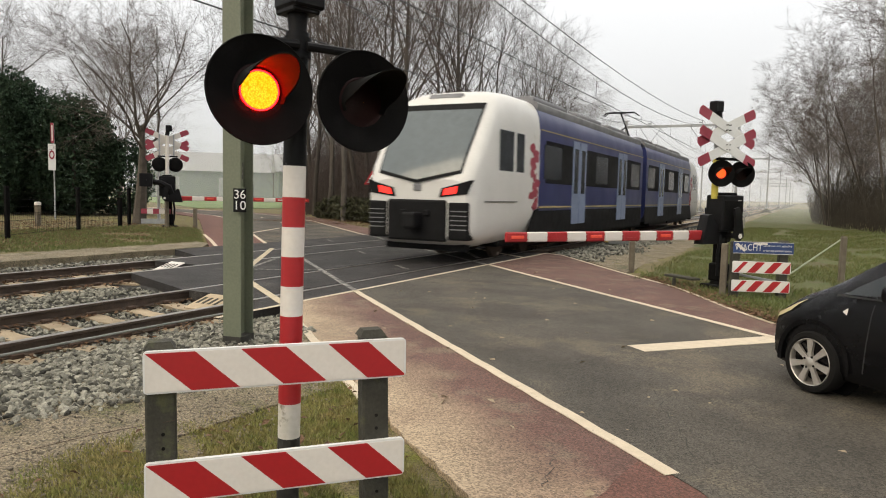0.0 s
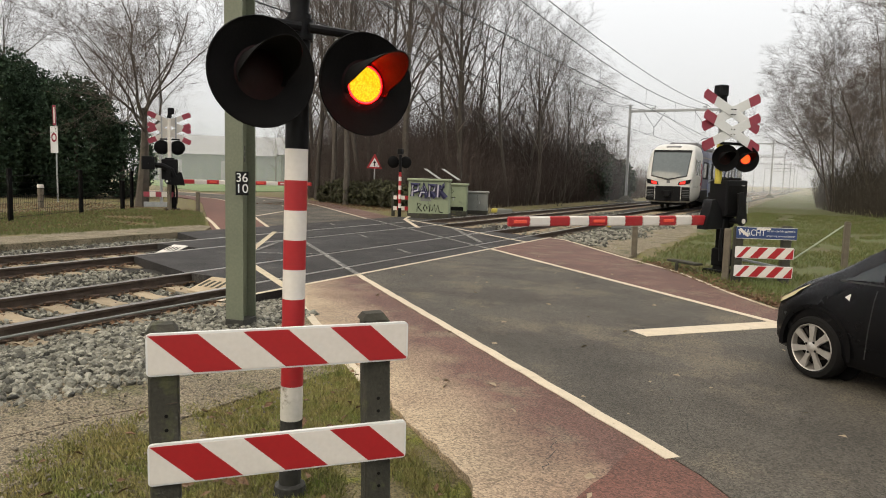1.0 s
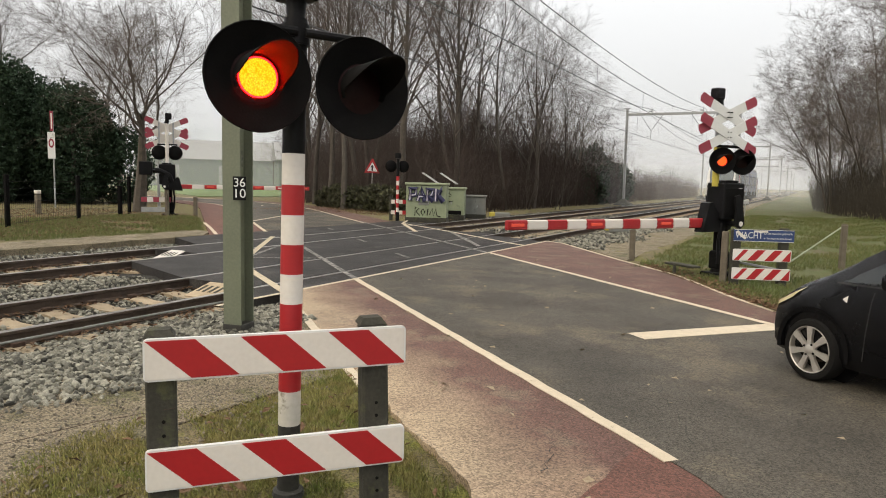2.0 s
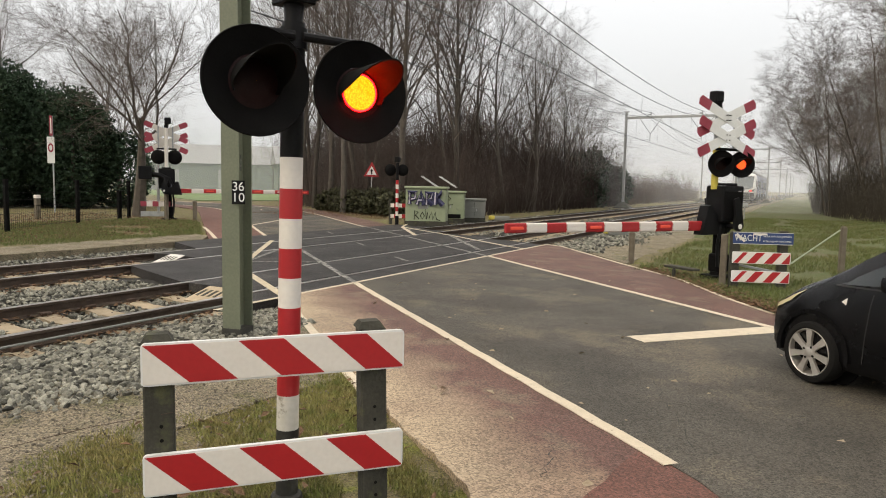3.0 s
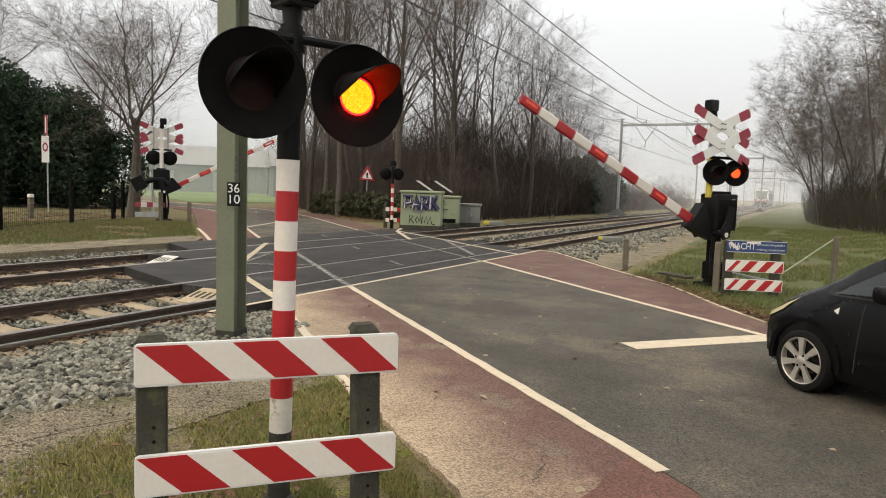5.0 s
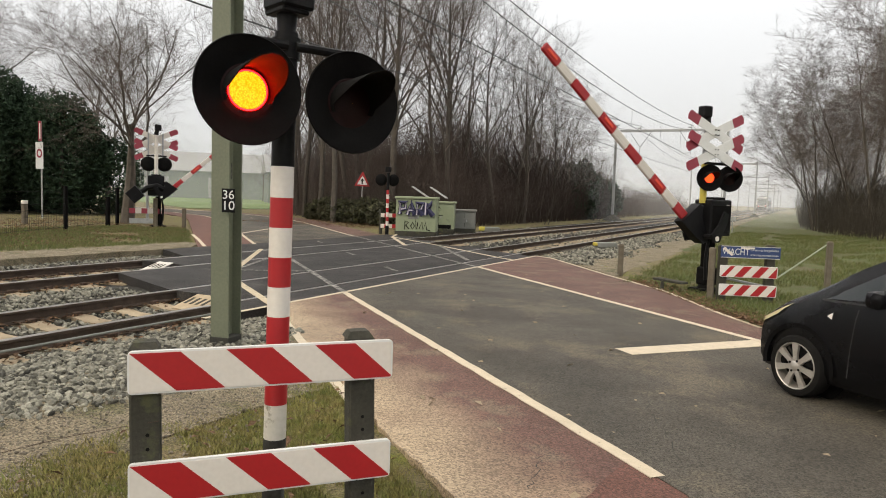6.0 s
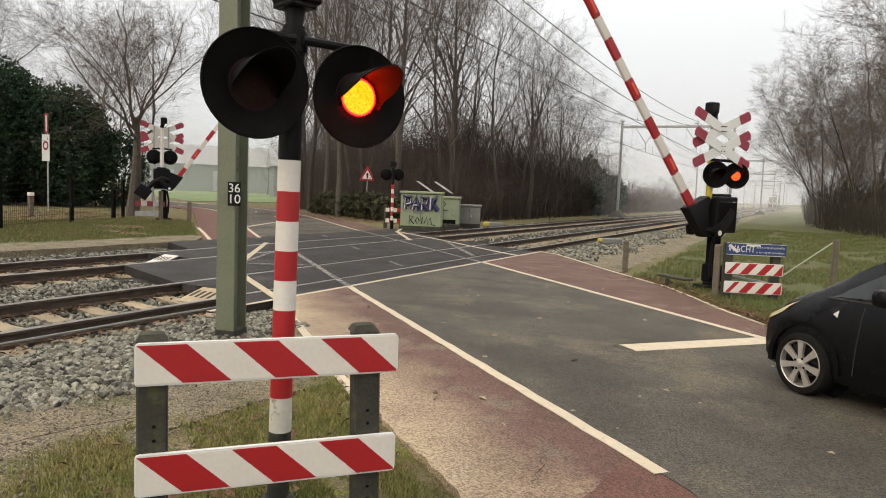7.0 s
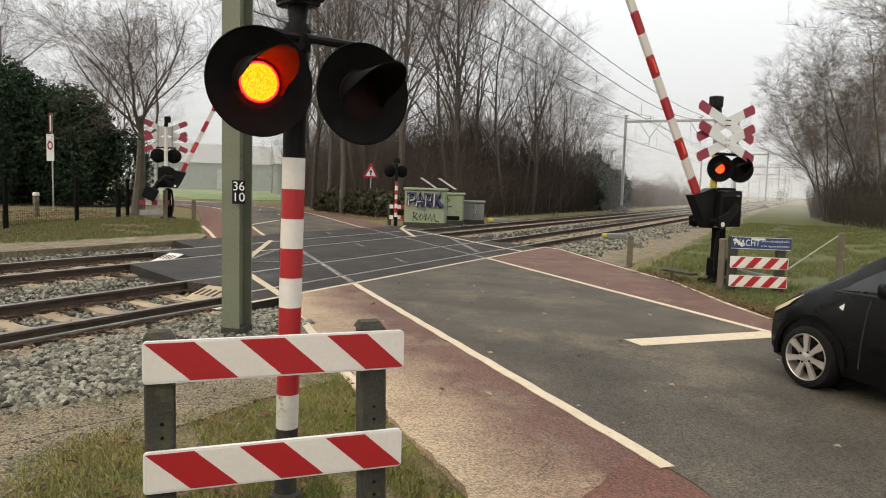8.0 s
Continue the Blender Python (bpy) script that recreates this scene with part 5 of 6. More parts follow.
# ---------------------------------------------------------------- car
def car():
    """Small black hatchback; local x to its rear, y to its left side, z up, origin under the nose."""
    # its nose points along the road towards the crossing
    x_ax, y_ax = Vector((U[0], U[1], 0)), Vector((-N[0], -N[1], 0))
    o = Vector((7.9, 7.28, 0))
    m = Matrix(((x_ax.x, y_ax.x, 0, o.x), (x_ax.y, y_ax.y, 0, o.y), (0, 0, 1, 0), (0, 0, 0, 1))) @ Matrix.Scale(0.9, 4)
    t = thing("car", "small black hatchback waiting at the stop line", "car", m)

    def sec(hw, z0, z1, z2, hr):
        """Half section: sill, flank, shoulder at z1, roof or bonnet at z2."""
        h = [(hw * 0.9, z0), (hw * 0.985, z0 + 0.1), (hw, z0 + (z1 - z0) * 0.45), (hw * 0.985, z0 + (z1 - z0) * 0.8), (hw * 0.94, z1), (hr + (hw * 0.94 - hr) * 0.45, z1 + (z2 - z1) * 0.6), (hr, z2 - 0.03), (hr * 0.6, z2), (0.0, z2 + 0.012)]
        return h + [(-y, z) for y, z in h[-2::-1]]

    st = [(0.0, sec(0.5, 0.3, 0.55, 0.6, 0.3)), (0.04, sec(0.66, 0.22, 0.6, 0.68, 0.42)), (0.15, sec(0.77, 0.19, 0.66, 0.77, 0.5)), (0.38, sec(0.835, 0.18, 0.77, 0.905, 0.58)), (0.62, sec(0.85, 0.18, 0.85, 1.0, 0.62)), (0.85, sec(0.85, 0.18, 0.91, 1.12, 0.64)), (1.1, sec(0.85, 0.18, 0.95, 1.27, 0.63)), (1.45, sec(0.85, 0.18, 0.97, 1.44, 0.6)), (1.8, sec(0.85, 0.18, 0.98, 1.53, 0.57)), (2.3, sec(0.85, 0.18, 0.98, 1.55, 0.55)), (2.8, sec(0.85, 0.18, 0.99, 1.56, 0.55)), (3.3, sec(0.84, 0.2, 1.0, 1.5, 0.52)), (3.65, sec(0.8, 0.24, 1.0, 1.3, 0.48)), (3.82, sec(0.72, 0.3, 0.9, 1.0, 0.42)), (3.88, sec(0.6, 0.36, 0.7, 0.75, 0.35))]
    g = Geo()
    n = len(st[0][1])
    g.add([(x, y, z) for x, s in st for y, z in s], [(i * n + j, (i + 1) * n + j, (i + 1) * n + j + 1, i * n + j + 1) for i in range(len(st) - 1) for j in range(n - 1)] + [tuple(range(n)), tuple(range((len(st) - 1) * n, len(st) * n))[::-1]])
    body = part("body", g, CAR_BLACK, t, "glossy black bodywork", True)
    bpy.context.view_layer.update()

    def surf(x, z, sy):
        """Outer y of the flank at x, z."""
        for (xa, sa), (xb, sb) in zip(st, st[1:]):
            if xa <= x <= xb:
                k = (x - xa) / (xb - xa)
                pr = [((1 - k) * a[0] + k * b[0], (1 - k) * a[1] + k * b[1]) for a, b in zip(sa[:9], sb[:9])]
                for (ya, za), (yb, zb) in zip(pr, pr[1:]):
                    if za <= z <= zb:
                        return sy * (ya + (yb - ya) * (z - za) / max(zb - za, 1e-6))
        return sy * 0.8

    def patch(pts, off, sy, nx=10, nz=5):
        """A curved patch on the flank between a lower and an upper line of x, z."""
        lo, hi = pts
        q = Geo()
        rows = []
        for j in range(nz):
            k = j / (nz - 1)
            for i in range(nx):
                f = i / (nx - 1)
                def along(line):
                    d = f * (len(line) - 1)
                    a = min(int(d), len(line) - 2)
                    return [line[a][c] + (line[a + 1][c] - line[a][c]) * (d - a) for c in (0, 1)]
                a, b = along(lo), along(hi)
                x, z = a[0] + (b[0] - a[0]) * k, a[1] + (b[1] - a[1]) * k
                rows.append((x, surf(x, z, sy) + sy * off, z))
        q.add(rows, [(j * nx + i, j * nx + i + 1, (j + 1) * nx + i + 1, (j + 1) * nx + i) if sy < 0 else (j * nx + i, (j + 1) * nx + i, (j + 1) * nx + i + 1, j * nx + i + 1) for j in range(nz - 1) for i in range(nx - 1)])
        return q

    for sy in (1, -1):
        part("quarter_window", patch(([(0.86, 0.945), (1.38, 0.985)], [(0.93, 0.985), (1.38, 1.25)]), 0.006, sy), CAR_GLASS, body, "dark quarter window", True)
        part("front_window", patch(([(1.42, 0.965), (2.4, 1.0)], [(1.44, 1.24), (2.4, 1.42)]), 0.006, sy), CAR_GLASS, body, "dark side window", True)
        part("rear_window", patch(([(2.5, 1.01), (3.25, 1.03)], [(2.5, 1.4), (3.15, 1.33)]), 0.006, sy), CAR_GLASS, body, "dark side window", True)
        part("window_trim", patch(([(0.82, 0.925), (3.3, 1.0)], [(0.82, 0.94), (3.3, 1.015)]), 0.008, sy, 16, 2), DARK_RUBBER, body)
        part("headlight", patch(([(0.09, 0.59), (0.36, 0.725)], [(0.1, 0.635), (0.5, 0.85)]), 0.012, sy), AMBER, body, "clear headlight, amber glint put into its colour", True)
        part("door_seam", patch(([(1.15, 0.3), (1.2, 0.9)], [(1.162, 0.3), (1.212, 0.9)]), 0.003, sy, 8, 2), DARK_RUBBER, body)
        part("side_moulding", patch(([(1.25, 0.49), (3.0, 0.52)], [(1.25, 0.52), (3.0, 0.55)]), 0.014, sy, 12, 3), CAR_BLACK, body, "black rubbing strip", True)
        part("wing_badge", patch(([(0.925, 0.8), (0.975, 0.775)], [(0.93, 0.805), (0.975, 0.84)]), 0.006, sy, 3, 2), WHITE, body, "small pale triangular badge")
        part("mirror", Geo().box(1.5, sy * 0.97, 1.03, 0.16, 0.2, 0.15, 0.05).box(1.5, sy * 0.87, 0.98, 0.06, 0.12, 0.05, 0.01), CAR_BLACK, body, "black door mirror", True)
        for wx in (0.655, 3.15):
            arch = Geo()
            for i in range(19):
                a = math.pi * (i / 18) * 1.1 - 0.157
                arch.add([(wx + 0.345 * math.cos(a), sy * 0.852, 0.3 + 0.345 * math.sin(a)), (wx + 0.385 * math.cos(a), sy * 0.858, 0.3 + 0.385 * math.sin(a)), (wx + 0.345 * math.cos(a), sy * 0.6, 0.3 + 0.345 * math.sin(a))], [])
            q = len(arch.v)
            arch.f = [(3 * i, 3 * i + 1, 3 * i + 4, 3 * i + 3) for i in range(18)] + [(3 * i, 3 * i + 3, 3 * i + 5, 3 * i + 2) for i in range(18)]
            arch.m = [0] * len(arch.f)
            part("wheel_arch", arch, CAR_BLACK, body, "", True)
            well = disc(0.345, 0, 0.02, 32)
            part("wheel_well", well, BLACK_MATT, body, "", at=pose(wx, sy * 0.6, 0.3, 90 if sy < 0 else -90, 0, 0))
            wm = pose(wx, sy * 0.785, 0.288, 90 if sy < 0 else -90, 0, 0) @ Matrix.Scale(0.94, 4)
            wh = part("wheel", ring([(0.2, -0.1), (0.28, -0.1), (0.302, -0.07), (0.305, 0.0), (0.302, 0.07), (0.288, 0.1), (0.25, 0.108), (0.232, 0.098)], 40), TYRE, t, "black tyre", True, wm)
            rim = ring([(0.232, 0.098), (0.227, 0.106), (0.219, 0.1), (0.21, 0.03), (0.21, -0.05)], 40)
            part("rim", rim, ALLOY, wh, "silver alloy rim", True)
            part("brake_disc", disc(0.205, -0.03, -0.02, 28), BLACK_MATT, wh)
            part("brake_rotor", disc(0.13, -0.018, -0.008, 28), RAIL_SIDE, wh)
            for q in range(7):
                a = 2 * math.pi * q / 7 + 0.2
                sp = Geo().prism([(0.03, -0.032), (0.1, -0.022), (0.222, -0.036), (0.222, 0.036), (0.1, 0.022), (0.03, 0.032)], 0.07, 0.1, Matrix.Rotation(a, 4, "Z"))
                part("spoke", sp, ALLOY, wh)
            part("hub_cap", ring([(0.001, 0.112), (0.03, 0.11), (0.05, 0.1), (0.055, 0.08)], 20), ALLOY, wh, "", True)
            for q in range(4):
                a = math.pi / 2 * q + 0.5
                part("wheel_bolt", Geo().tube([(0.06 * math.cos(a), 0.06 * math.sin(a), 0.09), (0.06 * math.cos(a), 0.06 * math.sin(a), 0.106)], 0.012, 8), BLACK_MATT, wh)
    ws = Geo()
    rows = []
    for i in range(6):
        k = i / 5
        x, z, hw = 0.9 + 0.7 * k, 1.15 + 0.345 * k, 0.6 - 0.03 * k
        rows += [(x, hw * c, z + 0.014 - 0.02 * abs(c) ** 3) for c in (-1, -0.5, 0, 0.5, 1)]
    ws.add(rows, [(i * 5 + j, (i + 1) * 5 + j, (i + 1) * 5 + j + 1, i * 5 + j + 1) for i in range(5) for j in range(4)])
    part("windscreen", ws, CAR_GLASS, body, "dark windscreen", True)
    part("grille", Geo().box(0.02, 0, 0.45, 0.05, 0.8, 0.14, 0.02), BLACK_MATT, body)
    part("wiper", Geo().tube([(0.8, -0.5, 1.05), (0.84, 0.1, 1.085)], 0.01, 5).tube([(0.82, 0.05, 1.07), (0.86, 0.5, 1.09)], 0.01, 5), BLACK_MATT, body)
    part("underbody", Geo().box(1.95, 0, 0.24, 3.4, 1.4, 0.16, 0.04), BLACK_MATT, t)
    return t


car()


# ---------------------------------------------------------------- cabinets, far signal, signs
def cabinet(name, c, w, d, h, turn, material, label, louvre=True):
    t = thing(name, label, "cabinet", pose(c[0], c[1], 0, 0, 0, turn), "trackside cabinets")
    part("plinth", Geo().box(0, 0, 0.04, w * 1.02, d * 1.02, 0.2, 0.01), CONCRETE_POST, t)
    body = part("body", Geo().box(0, 0, 0.12 + (h - 0.2) / 2, w, d, h - 0.2, 0.015), material, t)
    part("roof", Geo().box(0, 0, h - 0.02, w + 0.1, d + 0.12, 0.1, 0.03), material, t)
    part("door_seam", Geo().box(0, -d / 2 - 0.002, h / 2 + 0.05, 0.012, 0.006, h - 0.35), BLACK_MATT, body)
    part("lock", Geo().box(0.1, -d / 2 - 0.012, h / 2, 0.04, 0.02, 0.12, 0.005), GALV, body)
    return t


def strokes(parent, lines, r, material, name="painted_stroke", m=None):
    for ln in lines:
        q = [m @ Vector((x, 0, z)) for x, z in ln]
        part(name, Geo().tube(q, r, 5), material, parent)


TURN = 22
big = cabinet("green_cabinet", (-5.9, 24.35), 1.62, 0.95, 1.5, TURN, CABINET, "pale green steel trackside cabinet covered with graffiti")
two = cabinet("green_cabinet", (-6.35, 27.2), 1.35, 0.9, 1.32, TURN, CABINET, "smaller pale green trackside cabinet with black scribbles")
three = cabinet("grey_cabinet", (-5.75, 28.6), 0.95, 0.6, 0.98, TURN, CABINET_GREY, "low grey steel trackside cabinet")
GRAFFITI_DARK = mat("graffiti_navy", (0.03, 0.03, 0.09), (0.02, 0.02, 0.05), 0.6, bump=0)
GRAFFITI_LIGHT = mat("graffiti_lilac", (0.48, 0.45, 0.52), (0.38, 0.36, 0.42), 0.6, bump=0)
fm = Matrix.Translation((-0.7, -0.476, 0.0))
outl = [[(0.05, 0.82), (0.07, 1.3), (0.3, 1.28), (0.28, 1.05), (0.12, 1.02)], [(0.36, 0.8), (0.5, 1.3), (0.66, 0.78), (0.6, 0.98), (0.42, 0.98)], [(0.74, 0.8), (0.76, 1.28), (0.98, 1.25), (0.93, 1.05), (0.8, 1.03), (1.0, 0.8)], [(1.08, 0.8), (1.1, 1.3), (1.12, 1.05), (1.35, 1.3), (1.18, 1.05), (1.4, 0.78)]]
strokes(big, outl, 0.115, GRAFFITI_DARK, m=fm @ Matrix.Diagonal((1, 0.12, 1, 1)))
strokes(big, outl, 0.045, GRAFFITI_LIGHT, m=fm @ Matrix.Translation((0, -0.06, 0)))
low = [[(0.25, 0.2), (0.27, 0.55), (0.42, 0.5), (0.3, 0.38), (0.45, 0.22)], [(0.5, 0.35), (0.58, 0.5), (0.66, 0.35), (0.58, 0.22), (0.5, 0.35)], [(0.75, 0.22), (0.78, 0.5)], [(0.85, 0.25), (0.95, 0.52), (1.0, 0.2), (1.1, 0.5), (1.15, 0.22), (1.3, 0.18)]]
strokes(big, low, 0.02, BLACK_MATT, m=fm)
part("name_plate", Geo().box(-0.1, -0.48, 0.7, 0.42, 0.012, 0.14, 0.004), CABINET_GREY, big, "small grey plate")
scrib = [[(0.2, 1.0), (0.3, 1.15), (0.35, 0.95)], [(0.5, 0.95), (0.6, 1.12), (0.7, 1.0), (0.62, 0.92)], [(0.2, 0.75), (0.35, 0.7), (0.3, 0.85)], [(0.6, 0.72), (0.8, 0.75)]]
strokes(two, scrib, 0.016, BLACK_MATT, m=Matrix.Translation((-0.6, -0.456, 0)))
part("vent_panel", Geo().box(0, -0.455, 0.24, 1.1, 0.012, 0.18, 0.004), BLACK_MATT, two, "dark vent along the foot")
part("front_panel", Geo().box(0.0, -0.31, 0.5, 0.4, 0.02, 0.22, 0.008), CABINET_GREY, three, "raised grey panel")
for dx in (0.0, 0.75):
    ob = lone("roof_ladder", Geo().tube([(-6.9 + dx, 25.6 + dx * 0.3, 1.95), (-5.9 + dx, 25.2 + dx * 0.3, 1.5)], 0.018, 5).tube([(-6.9 + dx, 25.75 + dx * 0.3, 1.95), (-5.9 + dx, 25.35 + dx * 0.3, 1.5)], 0.018, 5), GALV, "thin grey metal bars slanting above the cabinet", "bars")


def far_signal():
    t = thing("crossing_signal", "slim banded signal post with two lamps facing away", "signal", pose(-6.9, 23.65, 0), "crossing signals")
    part("pole_base", Geo().tube([(0, 0, -0.1), (0, 0, 0.32)], 0.075, 14), BLACK, t, "", True)
    for i in range(8):
        part("red_band" if i % 2 else "white_band", Geo().tube([(0, 0, 0.32 + 0.18 * i), (0, 0, 0.5 + 0.18 * i)], 0.06, 16), RED if i % 2 else WHITE, t, "", True)
    part("pole_top", Geo().tube([(0, 0, 1.76), (0, 0, 2.45)], 0.06, 14), BLACK, t, "", True)
    part("beacon_box", Geo().box(0, 0, 2.58, 0.2, 0.18, 0.22, 0.02), BLACK, t, "black box lamp")
    f = Vector((-0.75, 0.66, 0))
    w = Vector((-f.y, f.x, 0))
    for sgn in (-1, 1):
        lamp_unit(t, frame_of(w * 0.26 * sgn + f * 0.1 + Vector((0, 0, 2.16)), w), 0.24)
    fence = thing("warning_fence", "small striped fence boards behind the far signal", "fence", pose(-7.3, 24.2, 0), "warning fences")
    for z in (0.28, 0.72):
        for q in range(4):
            part("red_field" if q % 2 else "white_field", Geo().box(-0.1 + 0.15 * q, 0.06 * q - 0.1, z, 0.16, 0.03, 0.16, 0.004, Matrix.Rotation(radians(22), 4, "Z")), RED if q % 2 else WHITE, fence)
    for x in (-0.2, 0.42):
        part("post", Geo().box(x, x * 0.4, 0.4, 0.12, 0.12, 1.1, 0.015), CONCRETE_POST, fence)


far_signal()


def triangle_sign():
    t = thing("warning_sign", "red-bordered white triangular road sign on a leaning grey pole", "road sign", pose(-13.2, 31.1, 0, 0, 2.5, 0))
    part("pole", Geo().tube([(0, 0, -0.2), (0, 0, 2.7)], 0.03, 10), GALV, t, "", True)
    r = Vector((0.8, 0.6, 0)).normalized()
    m = frame_of((0, -0.04, 0), r)
    s = 0.42
    b = part("border", Geo().prism([(-s, 1.98), (s, 1.98), (0.03, 2.74), (-0.03, 2.74)], 0.0, 0.012, m), RED, t, "red border")
    part("field", Geo().prism([(-s * 0.66, 2.07), (s * 0.66, 2.07), (0, 2.56)], 0.013, 0.018, m), WHITE_PLAIN, b, "white field")
    part("symbol", Geo().prism([(-0.035, 2.1), (0.035, 2.1), (0.035, 2.28), (0.09, 2.28), (0.0, 2.42), (-0.09, 2.28), (-0.035, 2.28)], 0.019, 0.023, m), BLACK_MATT, b, "black symbol")


triangle_sign()


def yard_sign():
    t = thing("parking_sign", "tall white notice with a red ring on a grey pole", "road sign", pose(-22.9, 19.6, 0))
    part("pole", Geo().tube([(0, 0, -0.2), (0, 0, 4.4)], 0.035, 10), GALV, t, "", True)
    m = frame_of((0, -0.05, 0), (0.76, 0.65, 0))
    p = part("notice", Geo().prism([(-0.19, 2.25), (0.12, 2.25), (0.12, 3.45), (-0.19, 3.45)], 0.0, 0.02, m), WHITE_PLAIN, t, "white panel")
    part("red_ring", ring([(0.11, 0.004), (0.19, 0.004), (0.19, -0.002), (0.11, -0.002)], 24), RED_FADED, p, "red ring", at=m @ Matrix.Translation((-0.035, 2.95, 0.024)) @ Matrix.Diagonal((0.6, 1.1, 1, 1)))
    part("top_strip", Geo().prism([(-0.07, 3.5), (0.06, 3.5), (0.06, 4.4), (-0.07, 4.4)], 0.0, 0.02, m), RED_FADED, t, "narrow red and white strip")
    part("strip_field", Geo().prism([(-0.03, 3.6), (0.02, 3.6), (0.02, 4.3), (-0.03, 4.3)], 0.021, 0.026, m), WHITE, t)


yard_sign()
bp = thing("bollard", "grey wooden bollard with a white cap", "bollard", pose(-18.85, 16.3, 0))
part("shaft", Geo().box(0, 0, 0.35, 0.18, 0.18, 0.9, 0.02), WOOD_POST, bp)
part("cap", Geo().box(0, 0, 0.84, 0.19, 0.19, 0.14, 0.02), WHITE, bp, "white cap")


def wire_fence():
    t = thing("wire_fence", "low dark green wire mesh fence along the far garden", "fence")
    pts = [(-11.2, 9.0), (-12.4, 11.44), (-14.6, 15.1), (-16.9, 18.9)]
    for x, y in pts:
        part("post", Geo().box(x, y, 0.72, 0.11, 0.11, 1.6, 0.01), BLACK_MATT, t, "dark post")
    g = Geo()
    for (xa, ya), (xb, yb) in zip(pts, pts[1:]):
        for k in range(7):
            z = 0.12 + 0.2 * k
            g.tube([(xa, ya, z), (xb, yb, z)], 0.006, 3, False)
        for k in range(1, 40):
            f = k / 40
            g.tube([(xa + (xb - xa) * f, ya + (yb - ya) * f, 0.08), (xa + (xb - xa) * f, ya + (yb - ya) * f, 0.75)], 0.004, 3, False)
    tagged(part("wire_mesh", g, BLACK_MATT, t, "thin dark fence wires"), kind="stuff")


wire_fence()


def left_fence():
    t = thing("warning_fence", "small striped fence beside the far barrier unit", "fence", pose(-15.6, 18.6, 0), "warning fences")
    for i, z in enumerate((0.62, 0.22)):
        for q in range(5):
            part("red_field" if q % 2 == 0 else "white_field", Geo().box(-0.1 + 0.16 * q, 0.06 + 0.155 * q, z, 0.225, 0.03, 0.2, 0.004, Matrix.Rotation(radians(44), 4, "Z")), (WHITE if q % 2 else RED_FADED) if i == 0 else GALV, t)
    for k in (-0.65, 0.6):
        part("post", Geo().box(k, k * 0.96, 0.5, 0.14, 0.14, 1.3, 0.02), BLACK_MATT if k < 0 else WOOD_POST, t)
    single_post(-14.2, 19.9, 0.75, 0.14, WOOD_POST, "short wooden post beside the far barrier")


left_fence()

lp = thing("lamp_post", "slim grey street lamp post with a small street sign", "lamp post", pose(-17.6, 20.95, 0))
part("pole", Geo().tube([(0, 0, -0.2), (0, 0, 3.0), (0, 0, 8.5)], [0.07, 0.05, 0.04], 10), GALV, lp, "", True)
plate = part("street_sign", Geo().box(0, -0.08, 2.62, 0.5, 0.02, 0.17, 0.004, Matrix.Rotation(radians(28), 4, "Z")), WHITE_PLAIN, lp, "small white street sign with a blue bar")
part("sign_bar", Geo().box(0.005, -0.095, 2.62, 0.36, 0.01, 0.05, 0.002, Matrix.Rotation(radians(28), 4, "Z")), BLUE_SIGN, plate)

# track boxes and the guard plates at the deck ends
tb = thing("point_motor", "small yellow and blue track box beside the far rails", "track box", pose(-5.4, 30.9, -0.08, 0, 0, 30))
part("case", Geo().box(0, 0, 0.12, 0.8, 0.35, 0.22, 0.04), CABINET_GREY, tb)
part("yellow_cap", Geo().box(-0.45, 0, 0.14, 0.3, 0.36, 0.2, 0.05), YELLOW, tb, "yellow end cap")
tb2 = thing("point_motor", "low grey track box beside the near rails", "track box", pose(1.95, 23.9, -0.06, 0, 0, 30))
part("case", Geo().box(0, 0, 0.12, 0.7, 0.35, 0.18, 0.03), CABINET_GREY, tb2)
part("yellow_cap", Geo().box(-0.38, 0, 0.14, 0.14, 0.3, 0.12, 0.03), YELLOW, tb2, "yellow end cap")
for x, y, wd, material in ((0.33, 6.92, 0.5, SLEEPER), (-3.72, 9.66, 0.4, WHITE)):
    pl = thing("guard_plate", "sloping light metal guard plate at the end of the deck", "guard plate", pose(x, y, -0.03, 16, 0, 0), "guard plates")
    part("plate", Geo().box(0, 0, 0, wd, 0.5, 0.02, 0.004), material, pl)
    for q in range(4):
        part("label_bar", Geo().box(-0.17 * wd * 2 + 0.22 * wd * q, 0.02, 0.013, 0.1 * wd, 0.2, 0.004), CONCRETE_POST, pl, "dark unreadable mark")
lone("cable_pipe", Geo().tube([(1.05, -2, -0.07), (1.0, 2, -0.06), (1.02, 5.2, -0.05), (1.15, 6.6, -0.03)], 0.014, 8), CABINET_GREY, "grey cable pipe lying along the rail", "cable pipe", smooth=True)
lone("sign_post_far", Geo().tube([(4.6, 43, -0.1), (4.6, 43, 0.75)], 0.03, 6).box(4.6, 43, 0.8, 0.35, 0.04, 0.22, 0.01), GALV, "small grey trackside marker on a post", "marker")


